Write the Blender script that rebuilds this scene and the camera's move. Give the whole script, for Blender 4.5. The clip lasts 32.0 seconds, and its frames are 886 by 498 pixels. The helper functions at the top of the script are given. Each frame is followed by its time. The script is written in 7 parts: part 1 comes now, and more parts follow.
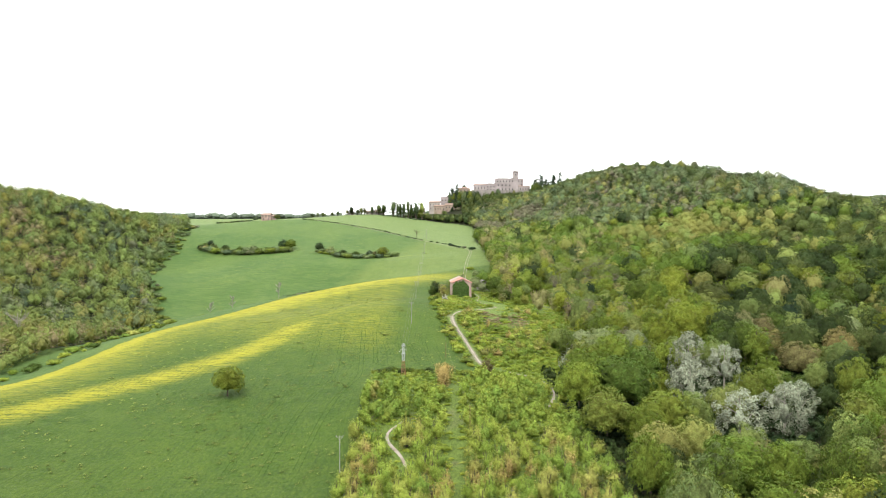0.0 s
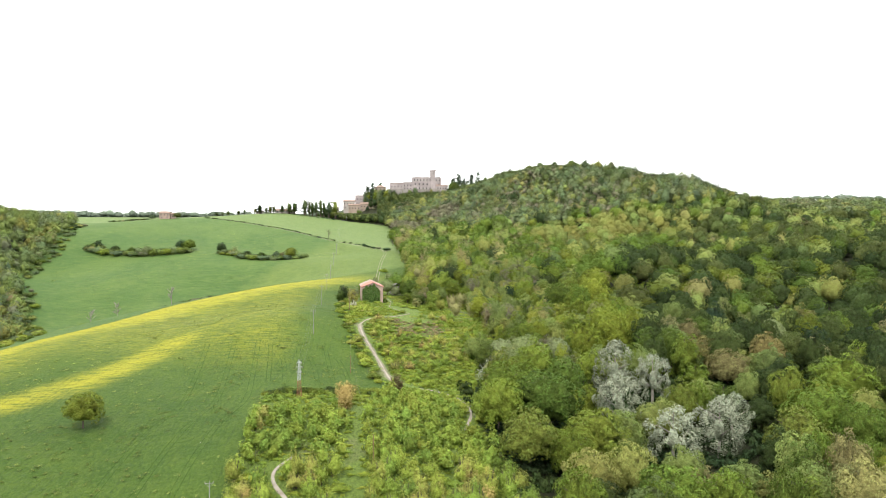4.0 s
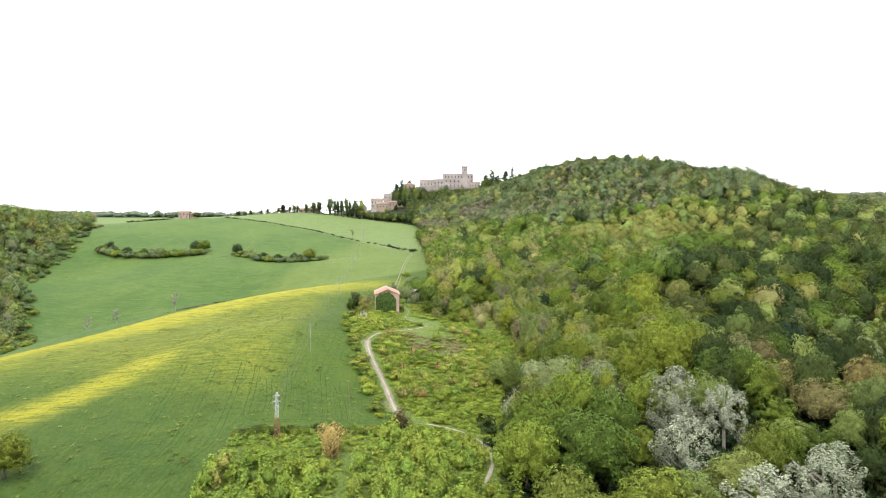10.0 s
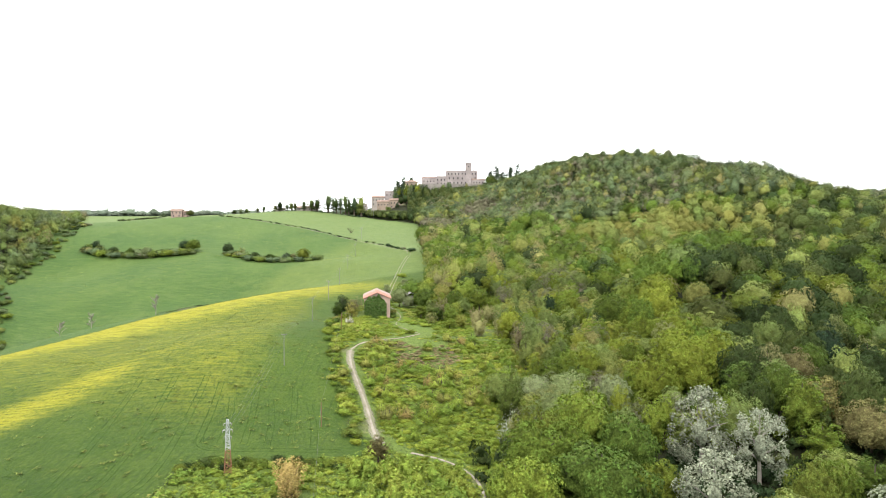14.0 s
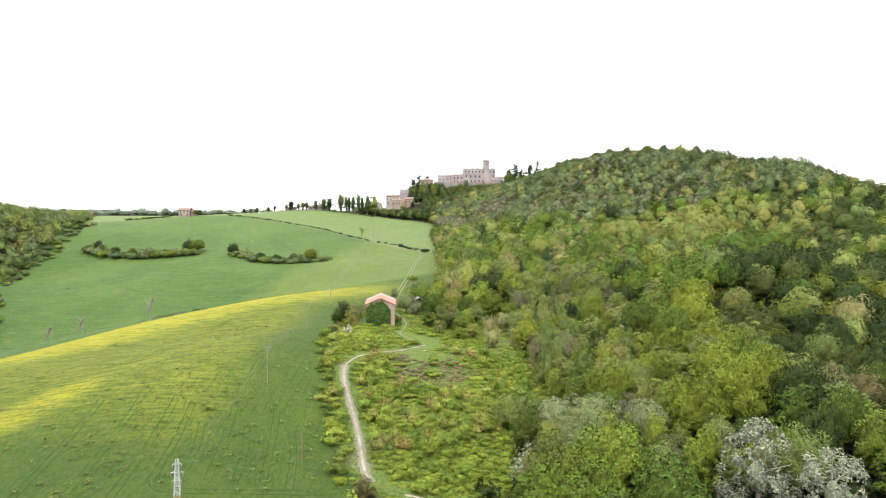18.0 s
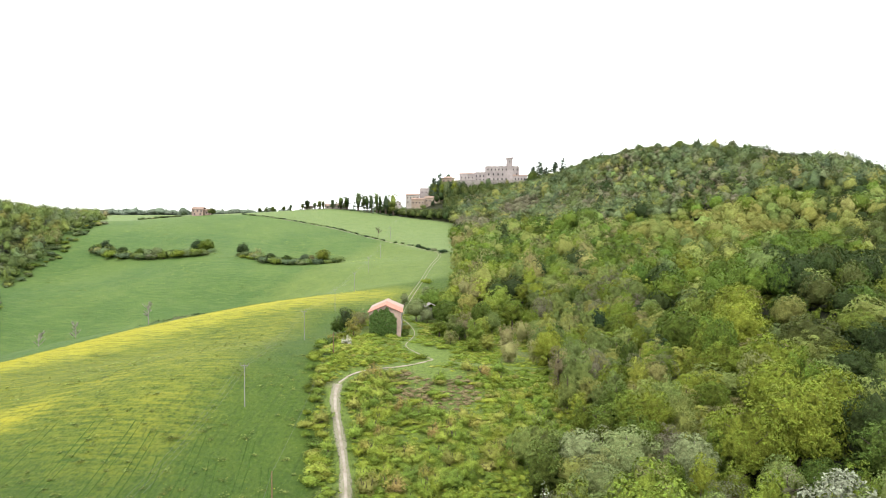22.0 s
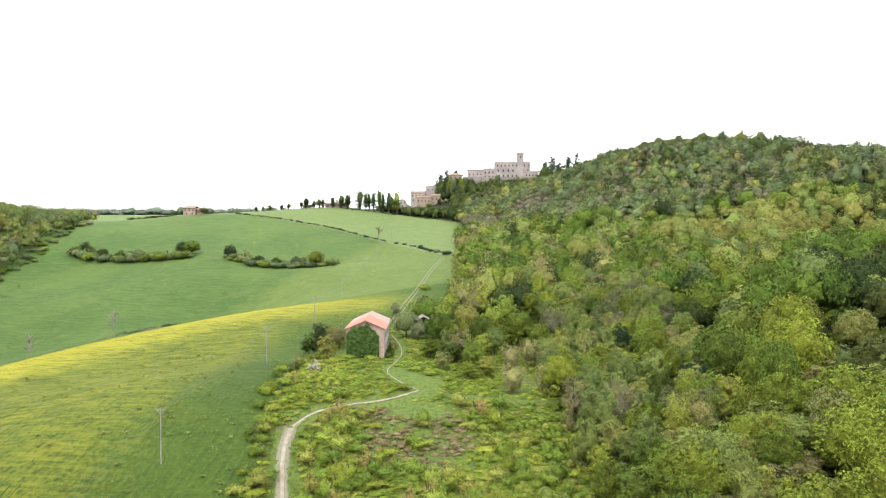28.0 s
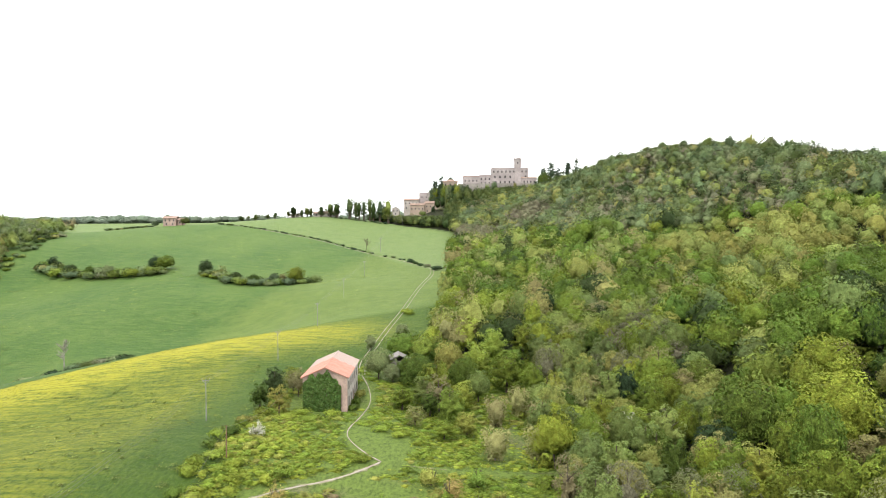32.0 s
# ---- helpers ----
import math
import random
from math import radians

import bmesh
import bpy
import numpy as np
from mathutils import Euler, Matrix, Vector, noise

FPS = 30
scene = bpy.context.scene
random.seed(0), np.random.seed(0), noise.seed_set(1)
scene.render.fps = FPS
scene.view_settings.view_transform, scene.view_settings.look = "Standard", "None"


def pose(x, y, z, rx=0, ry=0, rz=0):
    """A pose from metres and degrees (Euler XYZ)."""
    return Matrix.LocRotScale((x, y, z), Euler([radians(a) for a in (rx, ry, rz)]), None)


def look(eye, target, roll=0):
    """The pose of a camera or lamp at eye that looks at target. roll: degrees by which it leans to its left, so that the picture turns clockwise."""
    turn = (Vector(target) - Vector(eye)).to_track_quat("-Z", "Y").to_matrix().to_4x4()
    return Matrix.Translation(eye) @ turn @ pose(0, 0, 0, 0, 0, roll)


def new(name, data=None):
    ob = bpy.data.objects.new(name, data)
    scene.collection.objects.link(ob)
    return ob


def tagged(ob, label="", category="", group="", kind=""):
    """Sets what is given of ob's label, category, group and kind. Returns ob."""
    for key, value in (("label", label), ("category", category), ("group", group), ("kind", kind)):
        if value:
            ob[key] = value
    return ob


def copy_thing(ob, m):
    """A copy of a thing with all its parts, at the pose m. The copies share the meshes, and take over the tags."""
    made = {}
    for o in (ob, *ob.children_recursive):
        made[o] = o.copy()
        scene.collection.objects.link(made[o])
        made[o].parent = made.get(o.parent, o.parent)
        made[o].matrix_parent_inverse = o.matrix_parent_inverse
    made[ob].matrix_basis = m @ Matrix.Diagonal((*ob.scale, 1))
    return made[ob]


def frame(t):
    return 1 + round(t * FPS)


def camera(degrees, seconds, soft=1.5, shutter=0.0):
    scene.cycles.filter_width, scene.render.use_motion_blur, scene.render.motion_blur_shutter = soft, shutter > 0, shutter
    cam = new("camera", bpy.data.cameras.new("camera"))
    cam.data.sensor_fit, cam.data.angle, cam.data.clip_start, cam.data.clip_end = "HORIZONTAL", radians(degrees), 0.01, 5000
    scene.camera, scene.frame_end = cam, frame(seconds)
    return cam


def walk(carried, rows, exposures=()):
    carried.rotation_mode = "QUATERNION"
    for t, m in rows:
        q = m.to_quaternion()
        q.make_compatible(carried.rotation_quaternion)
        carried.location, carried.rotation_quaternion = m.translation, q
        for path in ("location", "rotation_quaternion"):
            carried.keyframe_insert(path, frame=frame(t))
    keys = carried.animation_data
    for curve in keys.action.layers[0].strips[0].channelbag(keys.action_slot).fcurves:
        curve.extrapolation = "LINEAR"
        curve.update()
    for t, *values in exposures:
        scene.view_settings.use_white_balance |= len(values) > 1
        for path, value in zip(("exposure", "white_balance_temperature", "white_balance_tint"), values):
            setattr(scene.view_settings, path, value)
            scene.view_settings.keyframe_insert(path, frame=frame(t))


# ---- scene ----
# The camera's way: seconds, place, tilt, turn and lean.
cam = camera(65.98, 32.0, soft=0.5)
PATH = [
    (0, 0.00, 0.00, 60.00, -0.954, -0.000, 0.059),
    (0.5, 0.55, 3.49, 60.00, -0.923, 0.072, 0.078),
    (0.6, 0.66, 4.18, 60.00, -0.922, -0.158, 0.081),
    (0.7, 0.77, 4.88, 60.00, -0.922, -0.576, 0.085),
    (0.8, 0.88, 5.58, 60.00, -0.922, -1.136, 0.089),
    (0.9, 0.99, 6.28, 60.00, -0.922, -1.390, 0.092),
    (1, 1.10, 6.98, 60.00, -0.923, -1.833, 0.096),
    (1.5, 1.68, 10.49, 60.00, -0.924, -1.939, 0.115),
    (1.8, 2.04, 12.60, 60.00, -0.924, -2.026, 0.126),
    (1.9, 2.16, 13.31, 60.00, -0.923, -2.068, 0.129),
    (2, 2.28, 14.02, 60.00, -0.922, -2.487, 0.133),
    (2.1, 2.41, 14.72, 60.00, -0.922, -2.907, 0.137),
    (2.2, 2.53, 15.44, 60.00, -0.921, -4.228, 0.140),
    (2.3, 2.66, 16.15, 60.00, -0.921, -5.312, 0.144),
    (2.4, 2.79, 16.86, 60.01, -0.920, -5.923, 0.148),
    (2.5, 2.92, 17.57, 60.01, -0.920, -6.723, 0.151),
    (2.6, 3.06, 18.29, 60.01, -0.919, -6.906, 0.155),
    (2.7, 3.19, 19.01, 60.01, -0.919, -6.994, 0.159),
    (3, 3.61, 21.17, 60.01, -0.919, -7.002, 0.170),
    (3.5, 4.35, 24.81, 60.01, -0.921, -6.902, 0.165),
    (5.5, 7.72, 39.60, 60.07, -0.864, -6.559, 0.148),
    (6, 8.62, 43.30, 60.12, -0.872, -6.523, 0.144),
    (6.5, 9.54, 46.98, 60.19, -0.880, -6.427, 0.124),
    (7, 10.47, 50.64, 60.26, -0.894, -6.330, 0.103),
    (7.5, 11.40, 54.28, 60.34, -0.922, -6.227, 0.083),
    (8, 12.34, 57.88, 60.42, -0.944, -6.199, 0.063),
    (8.3, 12.91, 60.03, 60.46, -0.950, -6.144, 0.051),
    (8.4, 13.10, 60.75, 60.47, -0.951, -6.090, 0.047),
    (8.5, 13.29, 61.46, 60.49, -0.952, -5.990, 0.043),
    (8.6, 13.48, 62.17, 60.50, -0.952, -5.794, 0.039),
    (8.7, 13.67, 62.88, 60.51, -0.952, -5.314, 0.035),
    (8.8, 13.86, 63.59, 60.52, -0.953, -5.023, 0.031),
    (8.9, 14.06, 64.29, 60.52, -0.953, -4.637, 0.027),
    (9, 14.25, 65.00, 60.53, -0.952, -4.299, 0.023),
    (9.1, 14.44, 65.70, 60.54, -0.952, -4.148, 0.020),
    (9.2, 14.63, 66.40, 60.54, -0.952, -3.949, 0.018),
    (9.3, 14.82, 67.10, 60.54, -0.952, -3.845, 0.015),
    (9.4, 15.01, 67.80, 60.55, -0.953, -3.742, 0.012),
    (9.5, 15.20, 68.50, 60.55, -0.953, -3.770, 0.010),
    (10, 16.16, 71.97, 60.55, -0.961, -3.653, -0.003),
    (10.5, 17.11, 75.40, 60.52, -0.982, -3.607, -0.016),
    (11, 18.05, 78.81, 60.48, -1.000, -3.491, -0.029),
    (11.5, 18.96, 82.20, 60.43, -1.006, -3.446, -0.042),
    (12, 19.85, 85.56, 60.38, -1.009, -3.327, -0.055),
    (12.5, 20.72, 88.91, 60.32, -1.018, -3.285, -0.067),
    (13, 21.54, 92.25, 60.26, -1.027, -3.174, -0.080),
    (13.5, 22.33, 95.57, 60.20, -1.030, -3.139, -0.074),
    (14, 23.08, 98.89, 60.16, -1.023, -3.035, -0.067),
    (14.5, 23.79, 102.20, 60.12, -1.012, -3.004, -0.060),
    (16.5, 26.41, 115.53, 60.03, -1.007, -2.390, -0.034),
    (16.6, 26.53, 116.20, 60.03, -1.007, -2.219, -0.033),
    (16.7, 26.66, 116.87, 60.03, -1.007, -2.072, -0.031),
    (16.8, 26.78, 117.54, 60.03, -1.007, -1.925, -0.030),
    (17, 27.02, 118.89, 60.03, -1.007, -1.783, -0.027),
    (17.2, 27.27, 120.24, 60.03, -1.008, -1.573, -0.023),
    (17.5, 27.63, 122.27, 60.04, -1.009, -1.467, -0.016),
    (18, 28.26, 125.68, 60.06, -1.008, -1.366, -0.005),
    (18.5, 28.93, 129.11, 60.11, -1.001, -1.186, 0.006),
    (19, 29.68, 132.56, 60.19, -0.998, -0.931, 0.017),
    (19.5, 30.49, 136.03, 60.28, -1.003, -0.607, 0.040),
    (20, 31.29, 139.44, 60.36, -1.012, -0.284, 0.064),
    (20.5, 31.97, 142.76, 60.37, -1.017, 0.030, 0.069),
    (21, 32.55, 145.99, 60.32, -1.014, 0.331, 0.075),
    (21.5, 33.04, 149.14, 60.24, -1.008, 0.556, 0.081),
    (22, 33.48, 152.24, 60.14, -1.002, 0.776, 0.087),
    (22.5, 33.88, 155.30, 60.06, -0.990, 0.995, 0.092),
    (23, 34.29, 158.37, 60.00, -0.971, 1.214, 0.098),
    (23.5, 34.71, 161.44, 59.99, -0.960, 1.378, 0.099),
    (24, 35.16, 164.52, 60.01, -0.970, 1.548, 0.100),
    (24.5, 35.61, 167.62, 60.02, -0.990, 1.719, 0.100),
    (25, 36.06, 170.72, 60.00, -1.003, 1.815, 0.101),
    (25.5, 36.51, 173.85, 59.93, -1.006, 1.831, 0.069),
    (27.5, 38.54, 187.10, 60.32, -1.061, 1.844, -0.057),
    (28, 39.17, 190.76, 60.90, -1.071, 1.873, -0.089),
    (28.5, 39.88, 194.60, 61.76, -1.080, 1.845, -0.122),
    (29, 40.64, 198.54, 62.82, -1.079, 1.897, -0.156),
    (29.5, 41.42, 202.47, 63.95, -1.063, 1.951, -0.189),
    (30, 42.19, 206.29, 65.02, -1.028, 1.935, -0.222),
    (30.5, 42.94, 209.91, 65.94, -0.977, 1.963, -0.235),
    (31, 43.66, 213.37, 66.73, -0.930, 1.919, -0.249),
    (31.5, 44.36, 216.71, 67.42, -0.901, 1.946, -0.262),
    (32, 45.06, 220.00, 68.08, -0.893, 1.972, -0.275),
]
walk(cam, [(t, pose(x, y, z, 90 + tilt, 0, turn) @ pose(0, 0, 0, 0, 0, lean)) for t, x, y, z, tilt, turn, lean in PATH])

# ---- light: a bright, thinly overcast sky ----
SUN_HEIGHT, SUN_FROM = 60, 205
world = bpy.data.worlds.new("overcast_sky")
scene.world = world
world.use_nodes = True
wn, wl = world.node_tree.nodes, world.node_tree.links
wn.clear()
sky = wn.new("ShaderNodeTexSky")
sky.sky_type, sky.sun_disc = "NISHITA", False
sky.sun_elevation, sky.sun_rotation = radians(SUN_HEIGHT), radians(SUN_FROM)
sky.air_density, sky.dust_density = 1.0, 3.0
gain = wn.new("ShaderNodeVectorMath")
gain.operation = "SCALE"
gain.inputs["Scale"].default_value = 0.10
cloud = wn.new("ShaderNodeMix")
cloud.data_type, cloud.blend_type = "RGBA", "MIX"
cloud.inputs[0].default_value = 0.86
cloud.inputs[7].default_value = (3.2, 3.22, 3.26, 1)
back = wn.new("ShaderNodeBackground")
back.inputs["Strength"].default_value = 1.0
wout = wn.new("ShaderNodeOutputWorld")
wl.new(sky.outputs[0], gain.inputs[0])
wl.new(gain.outputs[0], cloud.inputs[6])
wl.new(cloud.outputs[2], back.inputs["Color"])
wl.new(back.outputs[0], wout.inputs[0])
sun = new("sun", bpy.data.lights.new("sun", "SUN"))
sun.data.energy, sun.data.angle, sun.data.color = 3.2, radians(15), (1.0, 0.95, 0.87)
az, el = radians(SUN_FROM), radians(SUN_HEIGHT)
sun.matrix_world = look((math.sin(az) * math.cos(el) * 50, math.cos(az) * math.cos(el) * 50, 50 * math.sin(el) + 60), (0, 0, 60))


# ---- materials ----
class Nodes:
    """A small node builder for one material."""

    def __init__(self, name):
        self.mat = bpy.data.materials.new(name)
        self.mat.use_nodes = True
        self.n, self.l = self.mat.node_tree.nodes, self.mat.node_tree.links
        self.n.clear()
        self.out = self.n.new("ShaderNodeOutputMaterial")

    def put(self, socket, value):
        if isinstance(value, bpy.types.NodeSocket):
            self.l.new(value, socket)
        elif value is not None:
            socket.default_value = value

    def math(self, op, a, b=None, c=None):
        k = self.n.new("ShaderNodeMath")
        k.operation = op
        for i, v in enumerate((a, b, c)):
            self.put(k.inputs[i], v)
        return k.outputs[0]

    def mix(self, f, a, b, blend="MIX"):
        k = self.n.new("ShaderNodeMix")
        k.data_type, k.blend_type = "RGBA", blend
        self.put(k.inputs[0], f)
        self.put(k.inputs[6], a if isinstance(a, bpy.types.NodeSocket) else (*a, 1))
        self.put(k.inputs[7], b if isinstance(b, bpy.types.NodeSocket) else (*b, 1))
        return k.outputs[2]

    def noise(self, scale, detail=3, rough=0.55, vector=None, distort=0.0):
        k = self.n.new("ShaderNodeTexNoise")
        k.inputs["Scale"].default_value, k.inputs["Detail"].default_value = scale, detail
        k.inputs["Roughness"].default_value, k.inputs["Distortion"].default_value = rough, distort
        self.put(k.inputs["Vector"], vector if vector is not None else self.coords())
        return k.outputs["Fac"]

    def coords(self, which="Object"):
        return self.n.new("ShaderNodeTexCoord").outputs[which]

    def scaled(self, vector, s, turn=0.0):
        k = self.n.new("ShaderNodeMapping")
        k.inputs["Scale"].default_value, k.inputs["Rotation"].default_value = s, (0, 0, radians(turn))
        self.l.new(vector, k.inputs["Vector"])
        return k.outputs[0]

    def ramp(self, f, stops, mode="LINEAR"):
        k = self.n.new("ShaderNodeValToRGB")
        k.color_ramp.interpolation = mode
        e = k.color_ramp.elements
        while len(e) < len(stops):
            e.new(0.5)
        for i, (p, c) in enumerate(stops):
            e[i].position, e[i].color = p, (*c, 1) if len(c) == 3 else c
        self.put(k.inputs[0], f)
        return k.outputs["Color"]

    def level(self, f, lo, hi, a=0.0, b=1.0):
        k = self.n.new("ShaderNodeMapRange")
        k.interpolation_type = "SMOOTHSTEP"
        for i, v in enumerate((f, lo, hi, a, b)):
            self.put(k.inputs[i], v)
        return k.outputs[0]

    def attr(self, name):
        k = self.n.new("ShaderNodeAttribute")
        k.attribute_name = name
        return k.outputs["Fac"]

    def bump(self, height, strength, distance):
        k = self.n.new("ShaderNodeBump")
        k.inputs["Strength"].default_value, k.inputs["Distance"].default_value = strength, distance
        self.l.new(height, k.inputs["Height"])
        return k.outputs[0]

    def surface(self, color, rough=0.8, metal=0.0, normal=None, spec=0.3):
        k = self.n.new("ShaderNodeBsdfPrincipled")
        self.put(k.inputs["Base Color"], color if isinstance(color, bpy.types.NodeSocket) else (*color, 1))
        self.put(k.inputs["Roughness"], rough)
        k.inputs["Metallic"].default_value, k.inputs["Specular IOR Level"].default_value = metal, spec
        if normal is not None:
            self.l.new(normal, k.inputs["Normal"])
        self.l.new(k.outputs[0], self.out.inputs[0])
        return k

    def ragged(self, shader, raw=0.5):
        """Lets a trodden strip break up into grass along its edges and ends."""
        fray = self.math("ADD", self.attr("middle"), self.math("MULTIPLY", self.math("SUBTRACT", self.noise(0.9, 5, 0.7), 0.5), 2.4))
        both, none = self.n.new("ShaderNodeMixShader"), self.n.new("ShaderNodeBsdfTransparent")
        self.put(both.inputs[0], self.level(fray, raw - 0.25, raw + 0.25))
        self.l.new(none.outputs[0], both.inputs[1])
        self.l.new(shader.outputs[0], both.inputs[2])
        self.l.new(both.outputs[0], self.out.inputs[0])

    def object_random(self):
        return self.n.new("ShaderNodeObjectInfo").outputs["Random"]

    def island_random(self):
        return self.n.new("ShaderNodeNewGeometry").outputs["Random Per Island"]


def foliage(name, stops, shine=0.8, through_light=0.12, spread=0.22, holes=4.6, open_share=0.42, grit=1.0, calm=1.0):
    """Leaves: a tint for the whole tree, a smaller one for each spray, and sprays broken up into leaf clusters with gaps."""
    k = Nodes(name)
    stops = [(p, (r * 1.03, g * 1.03, b * 1.4) if b < 0.044 else (r, g, b)) for p, (r, g, b) in stops]
    mean = np.mean([c for _, c in stops], axis=0)
    stops = [(p, tuple(mean + (np.array(c) - mean) * calm)) for p, c in stops]
    tint = k.math("FRACT", k.math("ADD", k.attr("tint"), k.object_random()))
    base = k.ramp(tint, stops)
    co = k.coords()
    leaf = k.level(k.island_random(), 0.0, 1.0, 1 - spread * grit, 1 + spread * grit)
    cluster = k.noise(holes, 3, 0.6, co)
    # random clump tones, widened to put shaded gaps between clumps into the colour
    patch = k.math("MULTIPLY", k.level(k.noise(1.0, 4, 0.7, co), 0.33, 0.67, 1 - 0.38 * grit, 1 + 0.34 * grit), k.level(cluster, 0.35, 0.66, 1 - 0.42 * grit, 1 + 0.34 * grit))
    hsv = k.n.new("ShaderNodeHueSaturation")
    k.put(hsv.inputs["Color"], base)
    own = k.level(k.math("FRACT", k.math("MULTIPLY", tint, 7.3)), 0.0, 1.0, 0.88, 1.12)
    k.put(hsv.inputs["Value"], k.math("MULTIPLY", own, k.math("MULTIPLY", leaf, patch)))
    k.put(hsv.inputs["Hue"], k.level(k.island_random(), 0.0, 1.0, 0.488, 0.512))
    front = k.surface(hsv.outputs[0], shine, spec=0.06, normal=k.bump(k.noise(1.3, 4, 0.7, co), 1.0, 0.8))
    tr = k.n.new("ShaderNodeBsdfTranslucent")
    k.put(tr.inputs["Color"], hsv.outputs[0])
    both = k.n.new("ShaderNodeMixShader")
    both.inputs[0].default_value = through_light
    k.l.new(front.outputs[0], both.inputs[1])
    k.l.new(tr.outputs[0], both.inputs[2])
    gap = k.n.new("ShaderNodeBsdfTransparent")
    seen = k.n.new("ShaderNodeMixShader")
    k.put(seen.inputs[0], k.math("MAXIMUM", k.level(cluster, open_share - 0.02, open_share + 0.02), k.attr("solid")))
    k.l.new(gap.outputs[0], seen.inputs[1])
    k.l.new(both.outputs[0], seen.inputs[2])
    k.l.new(seen.outputs[0], k.out.inputs[0])
    return k.mat


def plain(name, color, rough=0.8, metal=0.0, grain=4.0, amount=0.25, relief=0.02, stain=0.35):
    """Weathered paint, stone, metal or timber: grain, larger stains and a fine relief."""
    k = Nodes(name)
    fine, big = k.noise(grain, 5, 0.65), k.noise(grain * stain * 0.3, 3)
    v = k.math("MULTIPLY", k.level(fine, 0.25, 0.75, 1 - amount, 1 + amount), k.level(big, 0.3, 0.7, 1 - amount, 1 + amount))
    hsv = k.n.new("ShaderNodeHueSaturation")
    k.put(hsv.inputs["Color"], (*color, 1))
    k.put(hsv.inputs["Value"], v)
    k.surface(hsv.outputs[0], rough, metal, k.bump(fine, 0.6, relief))
    return k.mat


OAK_LEAF = foliage("oak_leaves", [(0.0, (0.0497, 0.0827, 0.013)), (0.3, (0.0779, 0.115, 0.0143)), (0.6, (0.109, 0.149, 0.0158)), (0.85, (0.14, 0.166, 0.0174)), (1.0, (0.0726, 0.105, 0.0164))], grit=0.95)
MIXED_LEAF = foliage("mixed_wood_leaves", [(0.0, (0.0768, 0.117, 0.0301)), (0.2, (0.11, 0.162, 0.0334)), (0.45, (0.151, 0.208, 0.0387)), (0.7, (0.196, 0.239, 0.0435)), (0.88, (0.227, 0.232, 0.0569)), (1.0, (0.229, 0.194, 0.0869))], grit=0.6, calm=0.72)
# greyer, bluer and flatter than nearer leaves: distance haze put into the colour
HAZED_HILL_LEAF = foliage("hazed_hill_leaves", [(0.0, (0.0574, 0.0937, 0.0521)), (0.35, (0.0811, 0.125, 0.0559)), (0.65, (0.115, 0.164, 0.0635)), (0.88, (0.158, 0.191, 0.0783)), (1.0, (0.176, 0.164, 0.112))], grit=0.5, calm=0.65)
YOUNG_LEAF = foliage("young_tree_leaves", [(0.0, (0.129, 0.197, 0.0269)), (0.35, (0.181, 0.249, 0.0284)), (0.65, (0.231, 0.279, 0.0335)), (0.9, (0.252, 0.272, 0.0425)), (1.0, (0.273, 0.258, 0.071))], holes=5.5, grit=0.7)
SCRUB_LEAF = foliage("scrub_leaves", [(0.0, (0.121, 0.178, 0.0204)), (0.4, (0.166, 0.224, 0.0231)), (0.8, (0.221, 0.261, 0.0256)), (1.0, (0.214, 0.22, 0.0409))], holes=5.0, grit=0.6)
# deep green, lowered further: the shade of tree gaps is in the colour
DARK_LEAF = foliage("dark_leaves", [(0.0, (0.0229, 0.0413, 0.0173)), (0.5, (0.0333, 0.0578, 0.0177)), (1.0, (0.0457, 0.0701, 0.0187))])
RUSSET_LEAF = foliage("russet_leaves", [(0.0, (0.146, 0.132, 0.0536)), (0.4, (0.156, 0.148, 0.0536)), (0.8, (0.154, 0.168, 0.0456)), (1.0, (0.178, 0.132, 0.0536))], holes=4.4, grit=0.7)
SILVER_LEAF = foliage("silver_leaves", [(0.0, (0.238, 0.262, 0.179)), (0.5, (0.265, 0.292, 0.203)), (1.0, (0.208, 0.241, 0.153))], holes=4.4, grit=0.8)
SAGE_LEAF = foliage("sage_leaves", [(0.0, (0.175, 0.219, 0.0811)), (0.5, (0.203, 0.248, 0.101)), (1.0, (0.228, 0.272, 0.126))], holes=4.4, grit=0.6)
BLOSSOM = foliage("white_blossom", [(0.0, (0.403, 0.397, 0.304)), (1.0, (0.441, 0.437, 0.353))], holes=5.0, grit=0.5)
APRICOT_LEAF = foliage("apricot_leaves", [(0.0, (0.336, 0.246, 0.0914)), (0.5, (0.321, 0.27, 0.0792)), (1.0, (0.277, 0.27, 0.0609))], holes=5.0, grit=0.6)
BRIGHT_LEAF = foliage("bright_oak_leaves", [(0.0, (0.067, 0.109, 0.0147)), (0.4, (0.0963, 0.146, 0.0163)), (0.8, (0.141, 0.183, 0.0186)), (1.0, (0.124, 0.154, 0.0208))], holes=5.0, grit=0.85)
YELLOW_LEAF = foliage("yellow_oak_leaves", [(0.0, (0.123, 0.166, 0.0162)), (0.5, (0.153, 0.184, 0.0177)), (1.0, (0.133, 0.175, 0.017))], holes=5.0, grit=0.8)
WILLOW_LEAF = foliage("tan_willow_buds", [(0.0, (0.251, 0.228, 0.104)), (0.5, (0.236, 0.236, 0.0883)), (1.0, (0.216, 0.24, 0.0761))], through_light=0.15, holes=5.5, open_share=0.42, grit=0.35)
